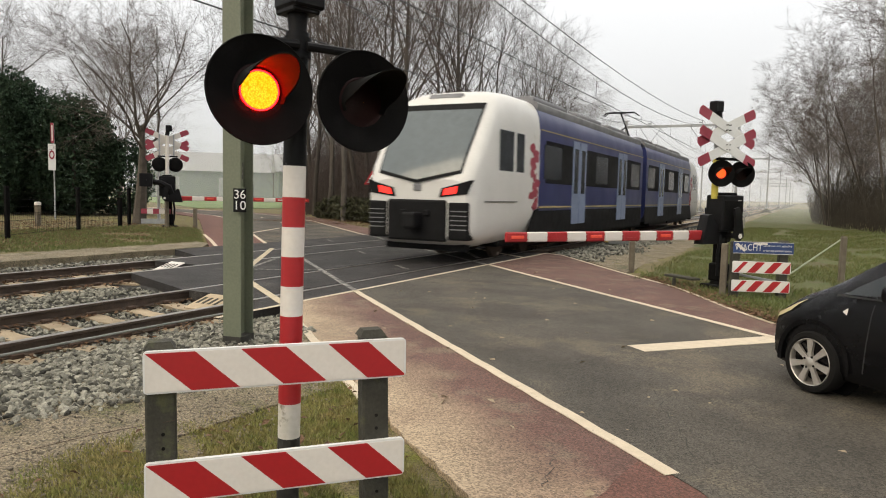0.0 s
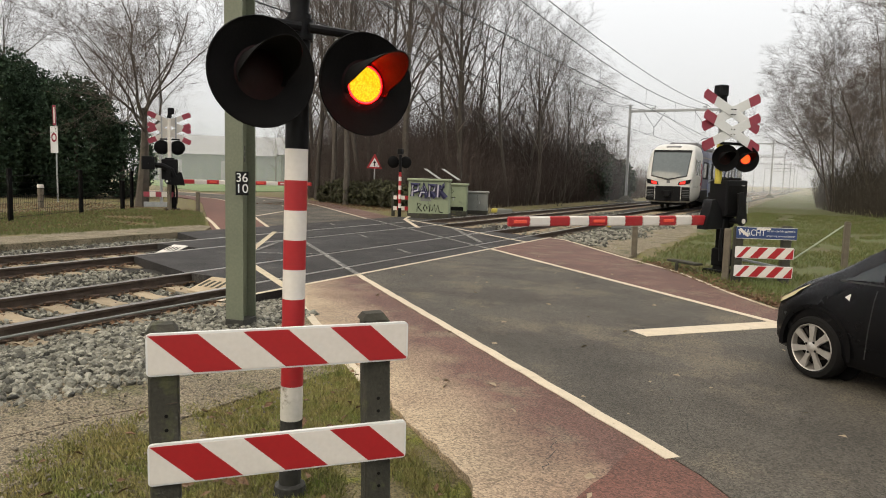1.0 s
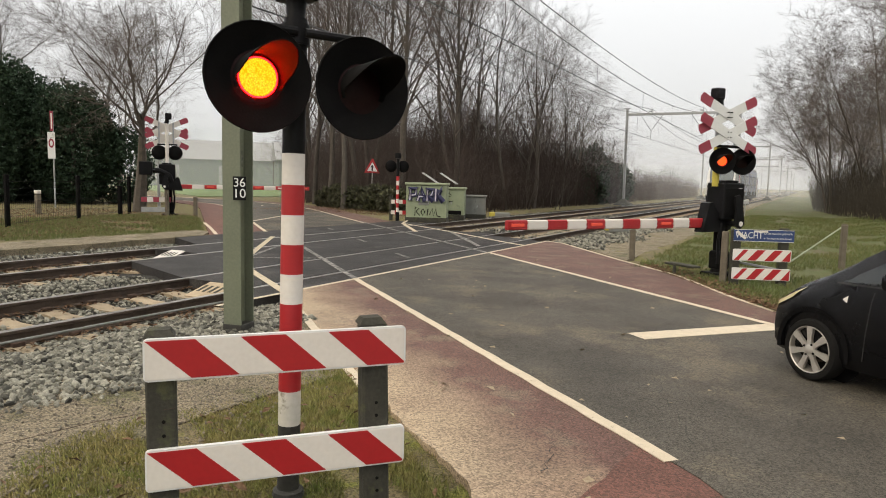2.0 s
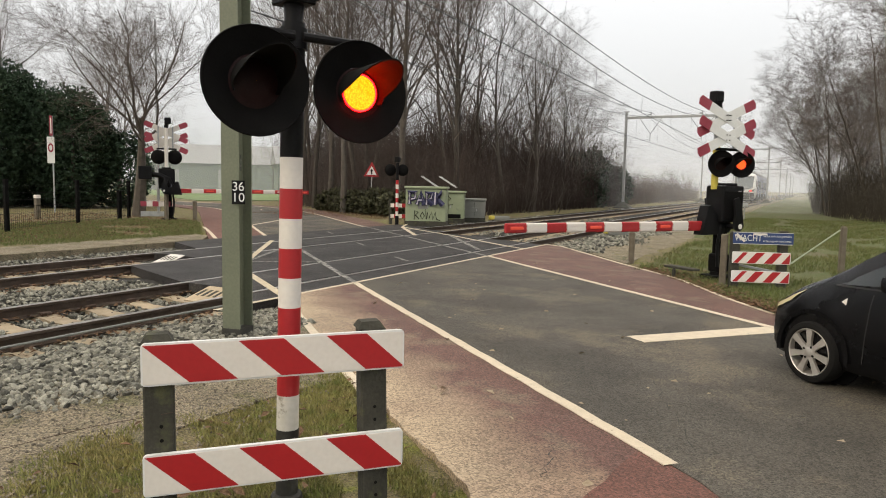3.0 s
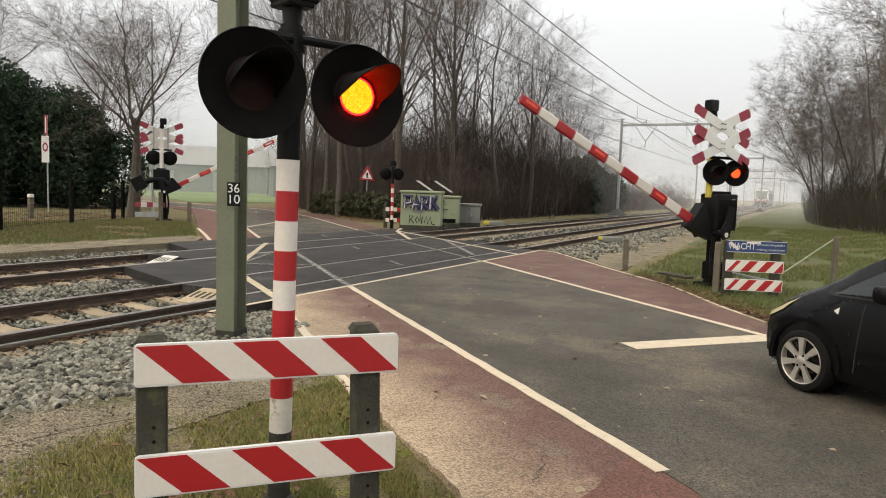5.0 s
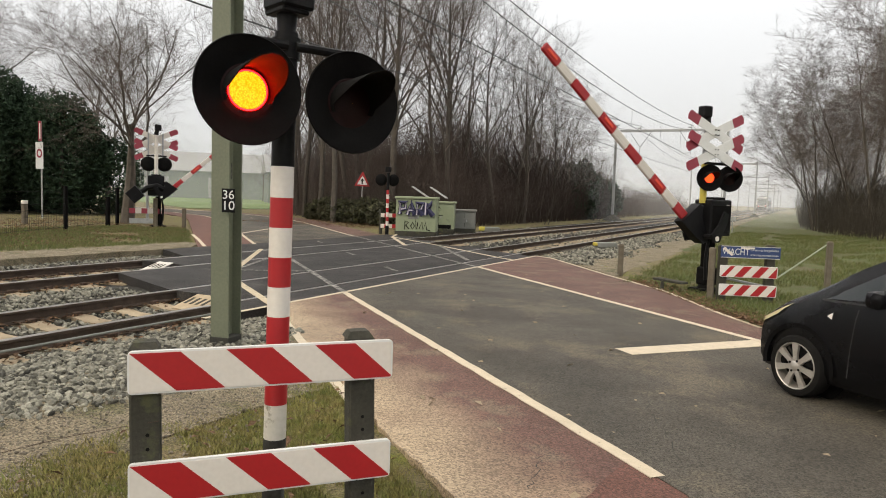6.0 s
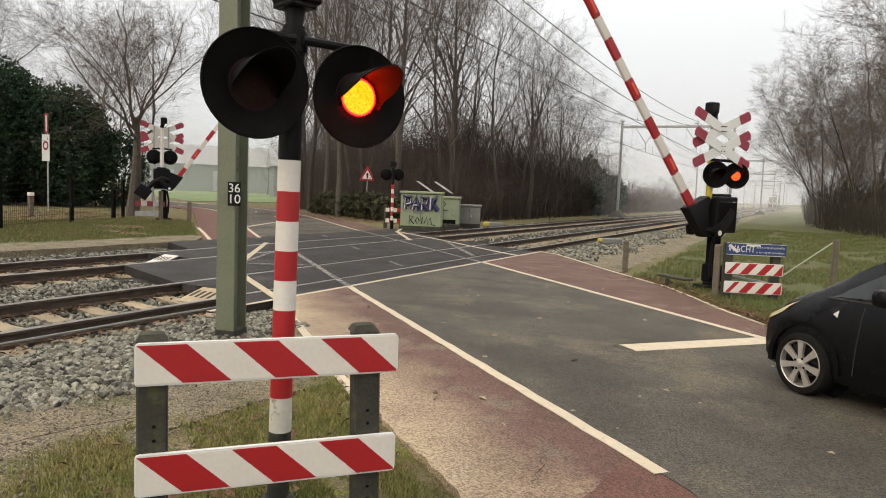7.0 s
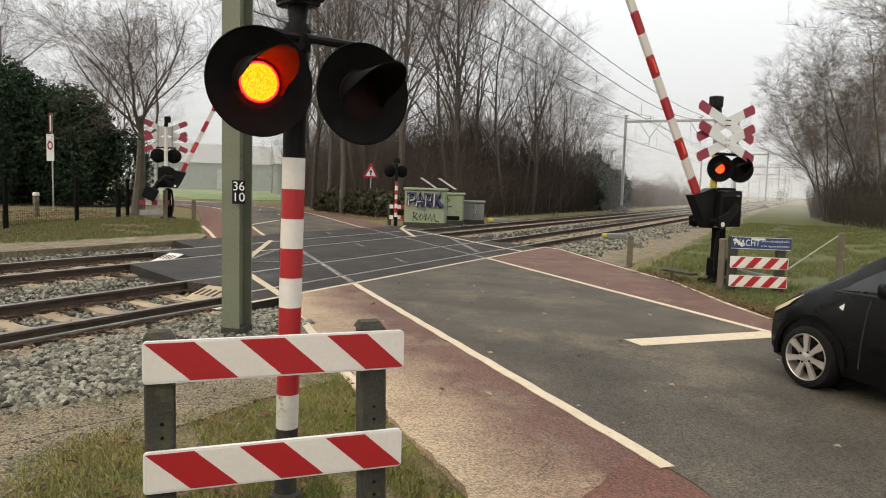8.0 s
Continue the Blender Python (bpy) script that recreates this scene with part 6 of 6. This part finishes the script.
# ---------------------------------------------------------------- far buildings
def barn(name, x, y, w, d, h, roof, turn, label):
    t = thing(name, label, "building", pose(x, y, 0, 0, 0, turn), "far buildings")
    part("wall", Geo().box(0, 0, h / 2 - 0.2, w, d, h + 0.4), BARN, t)
    part("roof", Geo().prism([(-d / 2 - 0.5, h), (d / 2 + 0.5, h), (0, h + roof)], -w / 2 - 0.4, w / 2 + 0.4, Matrix(((0, 0, 1, 0), (1, 0, 0, 0), (0, 1, 0, 0), (0, 0, 0, 1)))), BARN_ROOF, t)
    for q in range(3):
        part("door", Geo().box(-w / 3 + w / 3 * q, -d / 2 - 0.03, h * 0.4, w / 8, 0.08, h * 0.75, 0.02), BARN_ROOF, t)
    return t


barn("barn", -84, 92, 30, 14, 4.5, 3.5, 42, "long grey-green farm barn with a pale roof in mist")
barn("barn", -52, 78, 14, 10, 4.0, 2.5, 45, "low grey farm building in mist")
shed = thing("shed", "low dark brick shed half hidden behind bare trees", "shed", pose(-21, 52, 0, 0, 0, 35), "far buildings")
part("wall", Geo().box(0, 0, 1.2, 6, 5, 2.8), BRICK_FAR, shed)
part("roof", Geo().prism([(-2.9, 2.6), (2.9, 2.6), (0, 5.0)], -3.2, 3.2, Matrix(((0, 0, 1, 0), (1, 0, 0, 0), (0, 1, 0, 0), (0, 0, 0, 1)))), RAIL_SIDE, shed, "dark roof")


# ---------------------------------------------------------------- vegetation
def bare_tree_meshes(seed, height, trunk_r, spread, levels=4, split=(7, 5, 4, 4), upright=0.55, twig_mat=TWIG, multi=1, first=0.25, droop=0.0, limb=(0.42, 0.62)):
    r = random.Random(seed)
    wood, twig = Geo(), Geo()

    def grow(p, d, length, rad, level):
        segs = (6, 5, 3, 2, 1)[min(level, 4)]
        pts, rr = [p], [rad]
        q, dd = p, d
        end = rad * (0.16 if level == 0 and limb[0] < 1 else 0.3)
        for i in range(segs):
            bendy = 0.07 if level == 0 else 0.2
            dd = (dd + Vector((r.gauss(0, bendy), r.gauss(0, bendy), r.gauss(0, bendy * 0.6) + (0.06 if level < 3 else -droop)))).normalized()
            q = q + dd * length / segs
            pts.append(q)
            rr.append(rad + (end - rad) * (i + 1) / segs)
        g = wood if level < 2 else twig
        g.tube(pts, rr, (8, 5, 3, 3, 3)[min(level, 4)], False)
        if level >= levels:
            return
        n = split[min(level, len(split) - 1)]
        n = max(2, int(n * r.uniform(0.8, 1.3)))
        lo = first if level == 0 else 0.2
        for i in range(n):
            f = lo + (1 - lo) * (i + r.random()) / n
            k = min(int(f * segs), segs - 1)
            u = f * segs - k
            a = pts[k].lerp(pts[k + 1], u)
            base = (pts[k + 1] - pts[k]).normalized()
            side = Vector((r.gauss(0, 1), r.gauss(0, 1), r.gauss(0, 0.5)))
            side = (side - base * side.dot(base)).normalized()
            ang = r.uniform(0.45, 0.95) * spread
            nd = (base * math.cos(ang) + side * math.sin(ang) + Vector((0, 0, upright * 0.25))).normalized()
            rad2 = (rr[k] + (rr[k + 1] - rr[k]) * u) * (r.uniform(0.4, 0.62) if level < 1 else r.uniform(0.3, 0.5))
            ln = length * (r.uniform(*limb) if level == 0 else r.uniform(0.4, 0.7)) * (1.15 - 0.45 * f)
            grow(a, nd, ln, max(rad2, 0.0045), level + 1)

    for s in range(multi):
        a = 2 * math.pi * s / max(multi, 1)
        off = Vector((math.cos(a), math.sin(a), 0)) * (0.0 if multi == 1 else r.uniform(0.2, 1.2))
        d = Vector((0, 0, 1)) if multi == 1 else (Vector((0, 0, 1)) + off.normalized() * r.uniform(0.15, 0.55)).normalized()
        grow(off + Vector((0, 0, -0.15)), d, height * (1 if multi == 1 else r.uniform(0.7, 1)), trunk_r, 0)
    return wood.mesh("trunk", BARK, True), twig.mesh("crown", twig_mat)


def plant(kind, meshes, x, y, label, category="tree", scale=1.0, turn=0.0, group="", z=None):
    t = thing(kind, label, category, pose(x, y, ground_height(x, y) if z is None else z, 0, 0, turn) @ Matrix.Scale(scale, 4), group)
    part("trunk", meshes[0], None, t)
    part("crown", meshes[1], None, t)
    return t


wood_a = bare_tree_meshes(1, 14, 0.2, 0.9, 4, (12, 7, 6, 5), first=0.25)
wood_b = bare_tree_meshes(2, 15, 0.18, 0.78, 4, (12, 7, 6, 5), first=0.3)
wood_c = bare_tree_meshes(3, 12, 0.16, 0.9, 4, (12, 7, 6, 5), first=0.18)
birch = bare_tree_meshes(4, 13, 0.13, 0.8, 4, (14, 9, 6, 5), first=0.2, droop=0.5)
oak = bare_tree_meshes(5, 4.4, 0.3, 1.2, 4, (10, 10, 9, 8), first=0.72, upright=0.5, limb=(1.15, 1.7))
shrub = bare_tree_meshes(6, 4.5, 0.045, 1.1, 3, (7, 5, 4), multi=6, twig_mat=TWIG_RED, first=0.08)
thicket = bare_tree_meshes(7, 9.5, 0.085, 1.15, 4, (11, 8, 8, 6), multi=3, twig_mat=TWIG, first=0.16, upright=0.3, limb=(0.42, 0.62))

r = random.Random(21)
kinds = [wood_a, wood_b, wood_c]
# copse behind the cabinets
COPSE = [(-9.2, 33.5, 0, 0.9), (-8.3, 38.2, 1, 0.74), (-7.9, 42.0, 0, 0.74), (-10.8, 36.0, 1, 0.88), (-12.3, 33.0, 0, 1.1), (-15.0, 33.8, 2, 1.15), (-16.6, 36.0, 1, 1.1), (-11.2, 40.5, 2, 1.0), (-9.6, 45.0, 2, 0.88), (-13.5, 42.0, 0, 1.1), (-19.0, 38.5, 1, 1.05), (-9.8, 50.0, 1, 0.64), (-22.5, 46.0, 2, 1.2), (-14.8, 30.8, 1, 0.95), (-17.6, 33.2, 0, 0.95), (-20.6, 35.6, 1, 1.0), (-23.6, 38.8, 0, 1.05), (-26.5, 42.5, 1, 1.1), (-29.5, 45.5, 0, 1.1), (-32.5, 50.0, 1, 1.1), (-26.0, 47.0, 2, 1.3)]
for x, y, q, s in COPSE:
    plant("bare_tree", kinds[q], x, y, "tall bare winter tree with dark trunk and fine twigs", "tree", s * r.uniform(0.94, 1.05), r.uniform(0, 360), "copse trees")
for x, y, s in ((-8.8, 54.0, 0.62), (-10.5, 58.0, 0.64), (-8.3, 49.0, 0.68)):
    plant("birch_tree", birch, x, y, "bare birch with drooping fine twigs", "tree", s, r.uniform(0, 360), "birches")
for x, y, s in ((-9.6, 31.5, 0.5), (-11.5, 31.8, 0.5), (-8.6, 35.0, 0.55), (-8.0, 39.6, 0.6), (-7.6, 44.0, 0.6), (-8.2, 47.5, 0.65), (-8.6, 52.0, 0.6), (-13.8, 34.0, 0.5), (-16.2, 34.4, 0.55), (-18.6, 35.5, 0.55), (-10.0, 37.0, 0.6), (-12.0, 38.5, 0.6), (-9.5, 42.0, 0.6), (-15.0, 38.0, 0.6), (-17.5, 39.0, 0.6), (-7.5, 57.0, 0.6), (-8.0, 62.0, 0.6), (-7.8, 68.0, 0.7), (-8.5, 75.0, 0.7), (-9.0, 84.0, 0.8), (-9.5, 95.0, 0.9), (-10, 108.0, 1.0), (-20, 37.0, 0.6), (-22, 40.0, 0.7)):
    plant("bare_shrub", shrub, x, y, "reddish brown leafless undergrowth shrub", "shrub", s * r.uniform(0.9, 1.15), r.uniform(0, 360), "undergrowth shrubs")
# thickets on the field side
for x, y, s in ((9.4, 54.0, 1.0), (11.6, 49.0, 1.12), (12.6, 43.0, 1.2), (9.6, 66.0, 1.05), (12.0, 60.0, 1.1), (14.8, 37.5, 1.25), (15.5, 49.0, 1.2), (17.5, 41.0, 1.25), (10.5, 82.0, 1.0), (12.0, 100.0, 1.0), (18.5, 28.0, 1.2)):
    plant("bare_thicket", thicket, x, y, "large leafless grey-brown thicket of many stems", "thicket", s * r.uniform(0.95, 1.05), r.uniform(0, 360), "field thickets")
# oak and trees on the garden side
plant("oak_tree", oak, -17.84, 20.1, "broad bare oak with a dark trunk beside the crossing", "tree", 1.0, 140)
for x, y, q, s in ((-46, 38, 2, 0.95), (-52, 34, 0, 1.0)):
    plant("bare_tree", kinds[q], x, y, "bare winter tree standing in mist behind the garden", "tree", s, r.uniform(0, 360), "garden trees")
for x, y, s in ((-44, 30, 0.85), (-40, 36, 0.8), (-50, 42, 0.95)):
    plant("birch_tree", birch, x, y, "tall bare birch with drooping twigs in mist", "tree", s, r.uniform(0, 360), "birches")
for x, y, s in ((-44, 62, 0.55), (-62, 78, 0.6), (-47, 70, 0.5), (-70, 110, 0.9), (-55, 95, 0.8)):
    plant("bare_tree", kinds[int(-x) % 3], x, y, "far bare tree faint in the mist", "tree", s, r.uniform(0, 360), "far trees")


def leafy(name, blobs, count, size, material, label, category, seed, group=""):
    """An evergreen mass: leaf tufts over and inside several uneven lobes, on a few stems."""
    rr = random.Random(seed)
    t = thing(name, label, category, None, group)
    g = Geo()
    vol = [bx[3] * bx[4] * bx[5] for bx in blobs]
    for _ in range(count):
        cx, cy, cz, ax, ay, az = rr.choices(blobs, vol)[0]
        d = Vector((rr.gauss(0, 1), rr.gauss(0, 1), rr.gauss(0, 1))).normalized()
        k = (0.72 + 0.3 * rr.random()) * (1 + 0.22 * noise.noise(d * 2.2 + Vector((cx, cy, cz))))
        p = Vector((cx + d.x * ax * k, cy + d.y * ay * k, cz + d.z * az * k))
        if p.z < 0:
            continue
        s = size * rr.uniform(0.6, 1.5)
        m = Matrix.Translation(p) @ Euler((rr.uniform(-0.9, 0.9), rr.uniform(-0.9, 0.9), rr.uniform(0, 6.3))).to_matrix().to_4x4()
        for q in range(3):
            mm = m @ Matrix.Rotation(q * 2.1, 4, "Z") @ Matrix.Rotation(0.7, 4, "X")
            g.add([mm @ Vector(v) for v in ((0, 0, 0), (s * 0.32, s * 0.5, 0.05 * s), (0, s, 0.0), (-s * 0.32, s * 0.5, 0.05 * s))], [(0, 1, 2, 3)])
    part("foliage", g, material, t)
    for cx, cy, cz, ax, ay, az in blobs:
        part("stem", Geo().tube([(cx, cy, -0.1), (cx + 0.1, cy, cz), (cx, cy, cz + az * 0.6)], [0.14, 0.1, 0.04], 6), BARK, t)
    return t


leafy("evergreen_hedge", [(-27.5, 23.6, 3.0, 2.6, 2.2, 3.4), (-30.5, 20.5, 3.4, 3.0, 2.6, 4.0), (-29.5, 25.0, 2.6, 2.4, 2.2, 3.0), (-33.5, 18.5, 3.6, 3.0, 2.6, 4.2), (-36.5, 16.0, 3.4, 3.0, 2.8, 4.0), (-26.2, 25.4, 2.0, 1.9, 1.8, 2.3), (-32, 23, 3.6, 3.0, 2.6, 4.2)], 72000, 0.15, EVERGREEN, "dense dark evergreen shrubs filling the garden edge", "evergreen", 31)
leafy("evergreen_bush", [(-9.8, 60.5, 2.3, 2.2, 2.4, 2.6), (-8.8, 65.0, 1.7, 2.0, 2.0, 2.0), (-8.4, 57.0, 1.4, 1.4, 1.6, 1.8)], 6500, 0.3, EVERGREEN, "dark evergreen bush among bare trees", "evergreen", 32)
leafy("bramble", [(-10.5, 29.8, 0.4, 1.4, 0.8, 0.8), (-12.2, 30.6, 0.45, 1.4, 0.8, 0.9), (-14.6, 31.6, 0.4, 1.3, 0.9, 0.8), (-16.6, 32.6, 0.4, 1.4, 0.9, 0.8), (-8.8, 29.6, 0.4, 1.0, 0.8, 0.7)], 5000, 0.16, IVY, "low bramble and ivy along the roadside", "bramble", 33)


def grass(name, count, inside, lo, hi, seed, label, material=BLADE):
    rr = random.Random(seed)
    g = Geo()
    made = 0
    while made < count:
        p = inside(rr)
        if p is None:
            continue
        made += 1
        x, y = p
        z = ground_height(x, y) - 0.01
        for _ in range(4):
            a, h = rr.uniform(0, 6.28), rr.uniform(lo, hi)
            dx, dy = math.cos(a), math.sin(a)
            b = rr.uniform(0.15, 0.8) * h
            ox, oy = x + rr.gauss(0, 0.02), y + rr.gauss(0, 0.02)
            wdt = 0.0025 + h * 0.018
            g.add([(ox - dy * wdt, oy + dx * wdt, z), (ox + dy * wdt, oy - dx * wdt, z), (ox + dx * b * 0.5 + dy * wdt * 0.7, oy + dy * b * 0.5 - dx * wdt * 0.7, z + h * 0.65), (ox + dx * b, oy + dy * b, z + h)], [(0, 1, 2), (0, 2, 3)])
    lone(name, g, material, label, "grass", "stuff")


def patchy(x, y, k=0.0, f=1.1):
    return noise.noise((x * f, y * f, 5.0)) > k


def near_verge(rr):
    x, y = rr.uniform(3.9, 7.2), rr.uniform(0.6, 4.6)
    n = x * N[0] + y * N[1]
    if n > 6.42 + rr.gauss(0, 0.1) or n < 4.2 or x < 4.2 + 0.2 * math.sin(2 * y) + rr.gauss(0, 0.12) or not patchy(x, y, -0.32, 1.6):
        return None
    return (x, y)


def right_verge(rr):
    y = 10 + 34 * rr.random() ** 1.5
    x = rr.uniform(4.6, 11.5)
    edge = 7.45 if y < 10 else (6.75 if y < 11 else (5.5 if y < 13 else 4.75))
    if y < 13.5 and x < 7.55 - (y - 9.7) * 0.62:
        return None
    return (x, y) if x > edge + 0.05 * math.sin(y * 5) and patchy(x, y, -0.2, 0.8) else None


def left_verge(rr):
    x, y = rr.uniform(-16, -8.1), rr.uniform(6.5, 19)
    n = x * N[0] + y * N[1]
    return (x, y) if n < 5.5 and patchy(x, y, -0.25, 0.7) else None


grass("grass_near", 26000, near_verge, 0.012, 0.05, 41, "short winter grass round the posts")
grass("grass_right", 24000, right_verge, 0.04, 0.13, 42, "short green grass beside the tracks", BLADE_GREEN)
grass("grass_left", 14000, left_verge, 0.04, 0.12, 43, "short patchy grass beyond the tracks", BLADE_GREEN)


def leaves(name, count, inside, seed, label, material=LITTER):
    rr = random.Random(seed)
    g = Geo()
    made = 0
    while made < count:
        p = inside(rr)
        if p is None:
            continue
        made += 1
        x, y = p
        s = rr.uniform(0.02, 0.045)
        m = pose(x, y, (max(ground_height(x, y), -0.05) + 0.035 if not -6.5 < x < 1.6 else -0.15) + 0.02 * rr.random(), rr.uniform(-35, 35), rr.uniform(-35, 35), rr.uniform(0, 360))
        g.add([m @ Vector(v) for v in ((0, -s, 0), (s * 0.6, 0, s * 0.25), (0, s, 0), (-s * 0.6, 0, s * 0.25))], [(0, 1, 2, 3)])
    lone(name, g, material, label, "leaves", "stuff")


leaves("track_litter", 3200, lambda q: (q.choice((-0.75, 0.75, -3.25, -4.75)) + q.gauss(0, 0.22), q.uniform(1.5, 9.5)), 56, "dark brown leaf litter between the rails")
leaves("road_litter", 110, lambda q: (lambda s, n: p2(s, n) if p2(s, n)[0] > 1.6 else None)(q.uniform(-7, 4.5), q.uniform(6.5, 12)), 55, "tiny pale leaf scraps on the road", SAND)


def saplings(name, count, spot, lo, hi, seed, label, material):
    """Dense thin leafless stems with side twigs, too many to count."""
    rr = random.Random(seed)
    g = Geo()
    made = 0
    while made < count:
        p = spot(rr)
        if p is None:
            continue
        made += 1
        h = rr.uniform(lo, hi) * (0.95 + 0.75 * noise.noise((p[0] * 0.3, p[1] * 0.22, 2.0)))
        a = Vector((p[0], p[1], ground_height(p[0], p[1]) - 0.05))
        m = a + Vector((rr.gauss(0, 0.09) * h, rr.gauss(0, 0.09) * h, h * 0.55))
        b = m + Vector((rr.gauss(0, 0.12) * h, rr.gauss(0, 0.12) * h, h * 0.45))
        w = 0.008 + 0.003 * h
        g.tube([a, m, b], [w, w * 0.7, 0.003], 3, False)
        for _ in range(7):
            f = rr.uniform(0.15, 0.95)
            q = a.lerp(m, f * 2) if f < 0.5 else m.lerp(b, f * 2 - 1)
            d = Vector((rr.gauss(0, 1), rr.gauss(0, 1), rr.uniform(0.2, 1.4))).normalized() * h * rr.uniform(0.12, 0.3)
            g.tube([q, q + d], [w * 0.45, 0.003], 3, False)
    lone(name, g, material, label, "undergrowth", "stuff")


def copse_spot(rr):
    y = rr.uniform(31, 64)
    x = -7.4 - abs(rr.gauss(0, 11))
    s, n = x * U[0] + y * U[1], x * N[0] + y * N[1]
    return (x, y) if n > 14.2 + bend(s) and x > 7.7 - 0.85 * y else None


saplings("copse_undergrowth", 6500, copse_spot, 1.0, 4.6, 61, "dense brown leafless undergrowth under the copse", TWIG_RED)
saplings("field_undergrowth", 8000, lambda rr: (lambda x, y: (x, y) if x > 12.6 - (y - 24) * 0.125 or x > 9.2 and y > 50 else None)(rr.uniform(8.2, 20), 23 + 60 * rr.random() ** 1.3), 0.7, 3.6, 62, "dense brown leafless undergrowth along the field edge", TWIG_DARK)
saplings("copse_backwood", 3600, lambda rr: (lambda x, y: (x, y) if x * N[0] + y * N[1] > 15 and x > 7.7 - 0.85 * y else None)(rr.uniform(-38, -10), rr.uniform(40, 66)), 3.5, 9.0, 63, "dense dark leafless wood deep in the copse", TWIG_RED)
saplings("trackside_bushes", 2600, lambda rr: (-7.6 - 5 * rr.random(), rr.uniform(60, 118)), 1.0, 3.0, 64, "reddish leafless bushes along the far side of the tracks", TWIG_RED)
leaves("fallen_leaves_left", 9000, lambda q: (lambda x, y: (x, y) if x * N[0] + y * N[1] < 5.4 else None)(q.uniform(-22, -9), q.uniform(8, 20)), 51, "brown fallen leaves along the far fence")
leaves("fallen_leaves_right", 2200, lambda q: (lambda y: (7.6 - (y - 9.4) * 0.6 + abs(q.gauss(0, 0.35)), y))(9.2 + 5 * q.random() ** 1.8), 52, "brown fallen leaves along the path edge")
leaves("fallen_leaves_near", 130, lambda q: near_verge(q), 53, "a few brown fallen leaves on the verge")
leaves("fallen_leaves_copse", 6000, lambda q: (q.uniform(-18, -7.2), q.uniform(26.5, 34)), 54, "brown fallen leaves under the copse")


# ---------------------------------------------------------------- mist, as shells
# upright curved sheets added round the site to fade what lies behind
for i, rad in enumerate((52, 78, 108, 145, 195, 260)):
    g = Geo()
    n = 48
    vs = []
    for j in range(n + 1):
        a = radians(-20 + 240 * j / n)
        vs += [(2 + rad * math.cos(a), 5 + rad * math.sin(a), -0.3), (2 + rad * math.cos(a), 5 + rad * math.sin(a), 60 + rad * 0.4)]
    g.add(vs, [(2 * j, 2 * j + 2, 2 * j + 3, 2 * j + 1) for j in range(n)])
    lone("mist_bank", g, MIST, "thin see-through shell standing in for grey winter mist", "mist", "stuff", "mist banks", True)


# ---------------------------------------------------------------- what moves
def motions():
    walk(TRAIN, [(t, pose(0, y, 0)) for t, y in ((0, 13.3), (0.5, 28.75), (1.0, 43.7), (1.5, 59.0), (2.5, 88.5), (3.5, 119.0), (4.5, 151.0), (6.0, 201.0), (7.0, 236.0), (8.0, 271.0))])
    raised = ((0, 0), (2.9, 0), (3.05, 0.3), (3.25, 2.6), (3.5, 6.5), (4.0, 12.6), (4.5, 19.0), (5.2, 28.3), (6.0, 38.6), (6.5, 44.5), (7.0, 51.0), (7.5, 56.0), (8.0, 60.0))
    for ob, rest, gain in ((BOOM_R, REST_R, 1.0), (BOOM_L, REST_L, 1.08)):
        walk(ob, [(t, rest @ Matrix.Rotation(radians(-a * gain), 4, "Y")) for t, a in raised])
    f = 1.0 / FPS
    changes = []
    for k in range(-1, 12):
        changes += [(0.49 + 0.665 * k, "L"), (0.72 + 0.667 * k, "R")]
    for ob, phase in LAMPS:
        on, off = Matrix.Translation((0, 0, 0.004)), Matrix.Translation((0, 0, -0.04))
        state = [c for t, c in changes if t <= 0][-1]
        rows = [(0, on if state == phase else off)]
        for t, c in changes:
            if 0.05 < t < 7.95:
                t = round(t * FPS) / FPS
                rows += [(t - f, on if state == phase else off), (t, on if c == phase else off)]
                state = c
        rows.append((8.0, on if state == phase else off))
        walk(ob, rows)


motions()
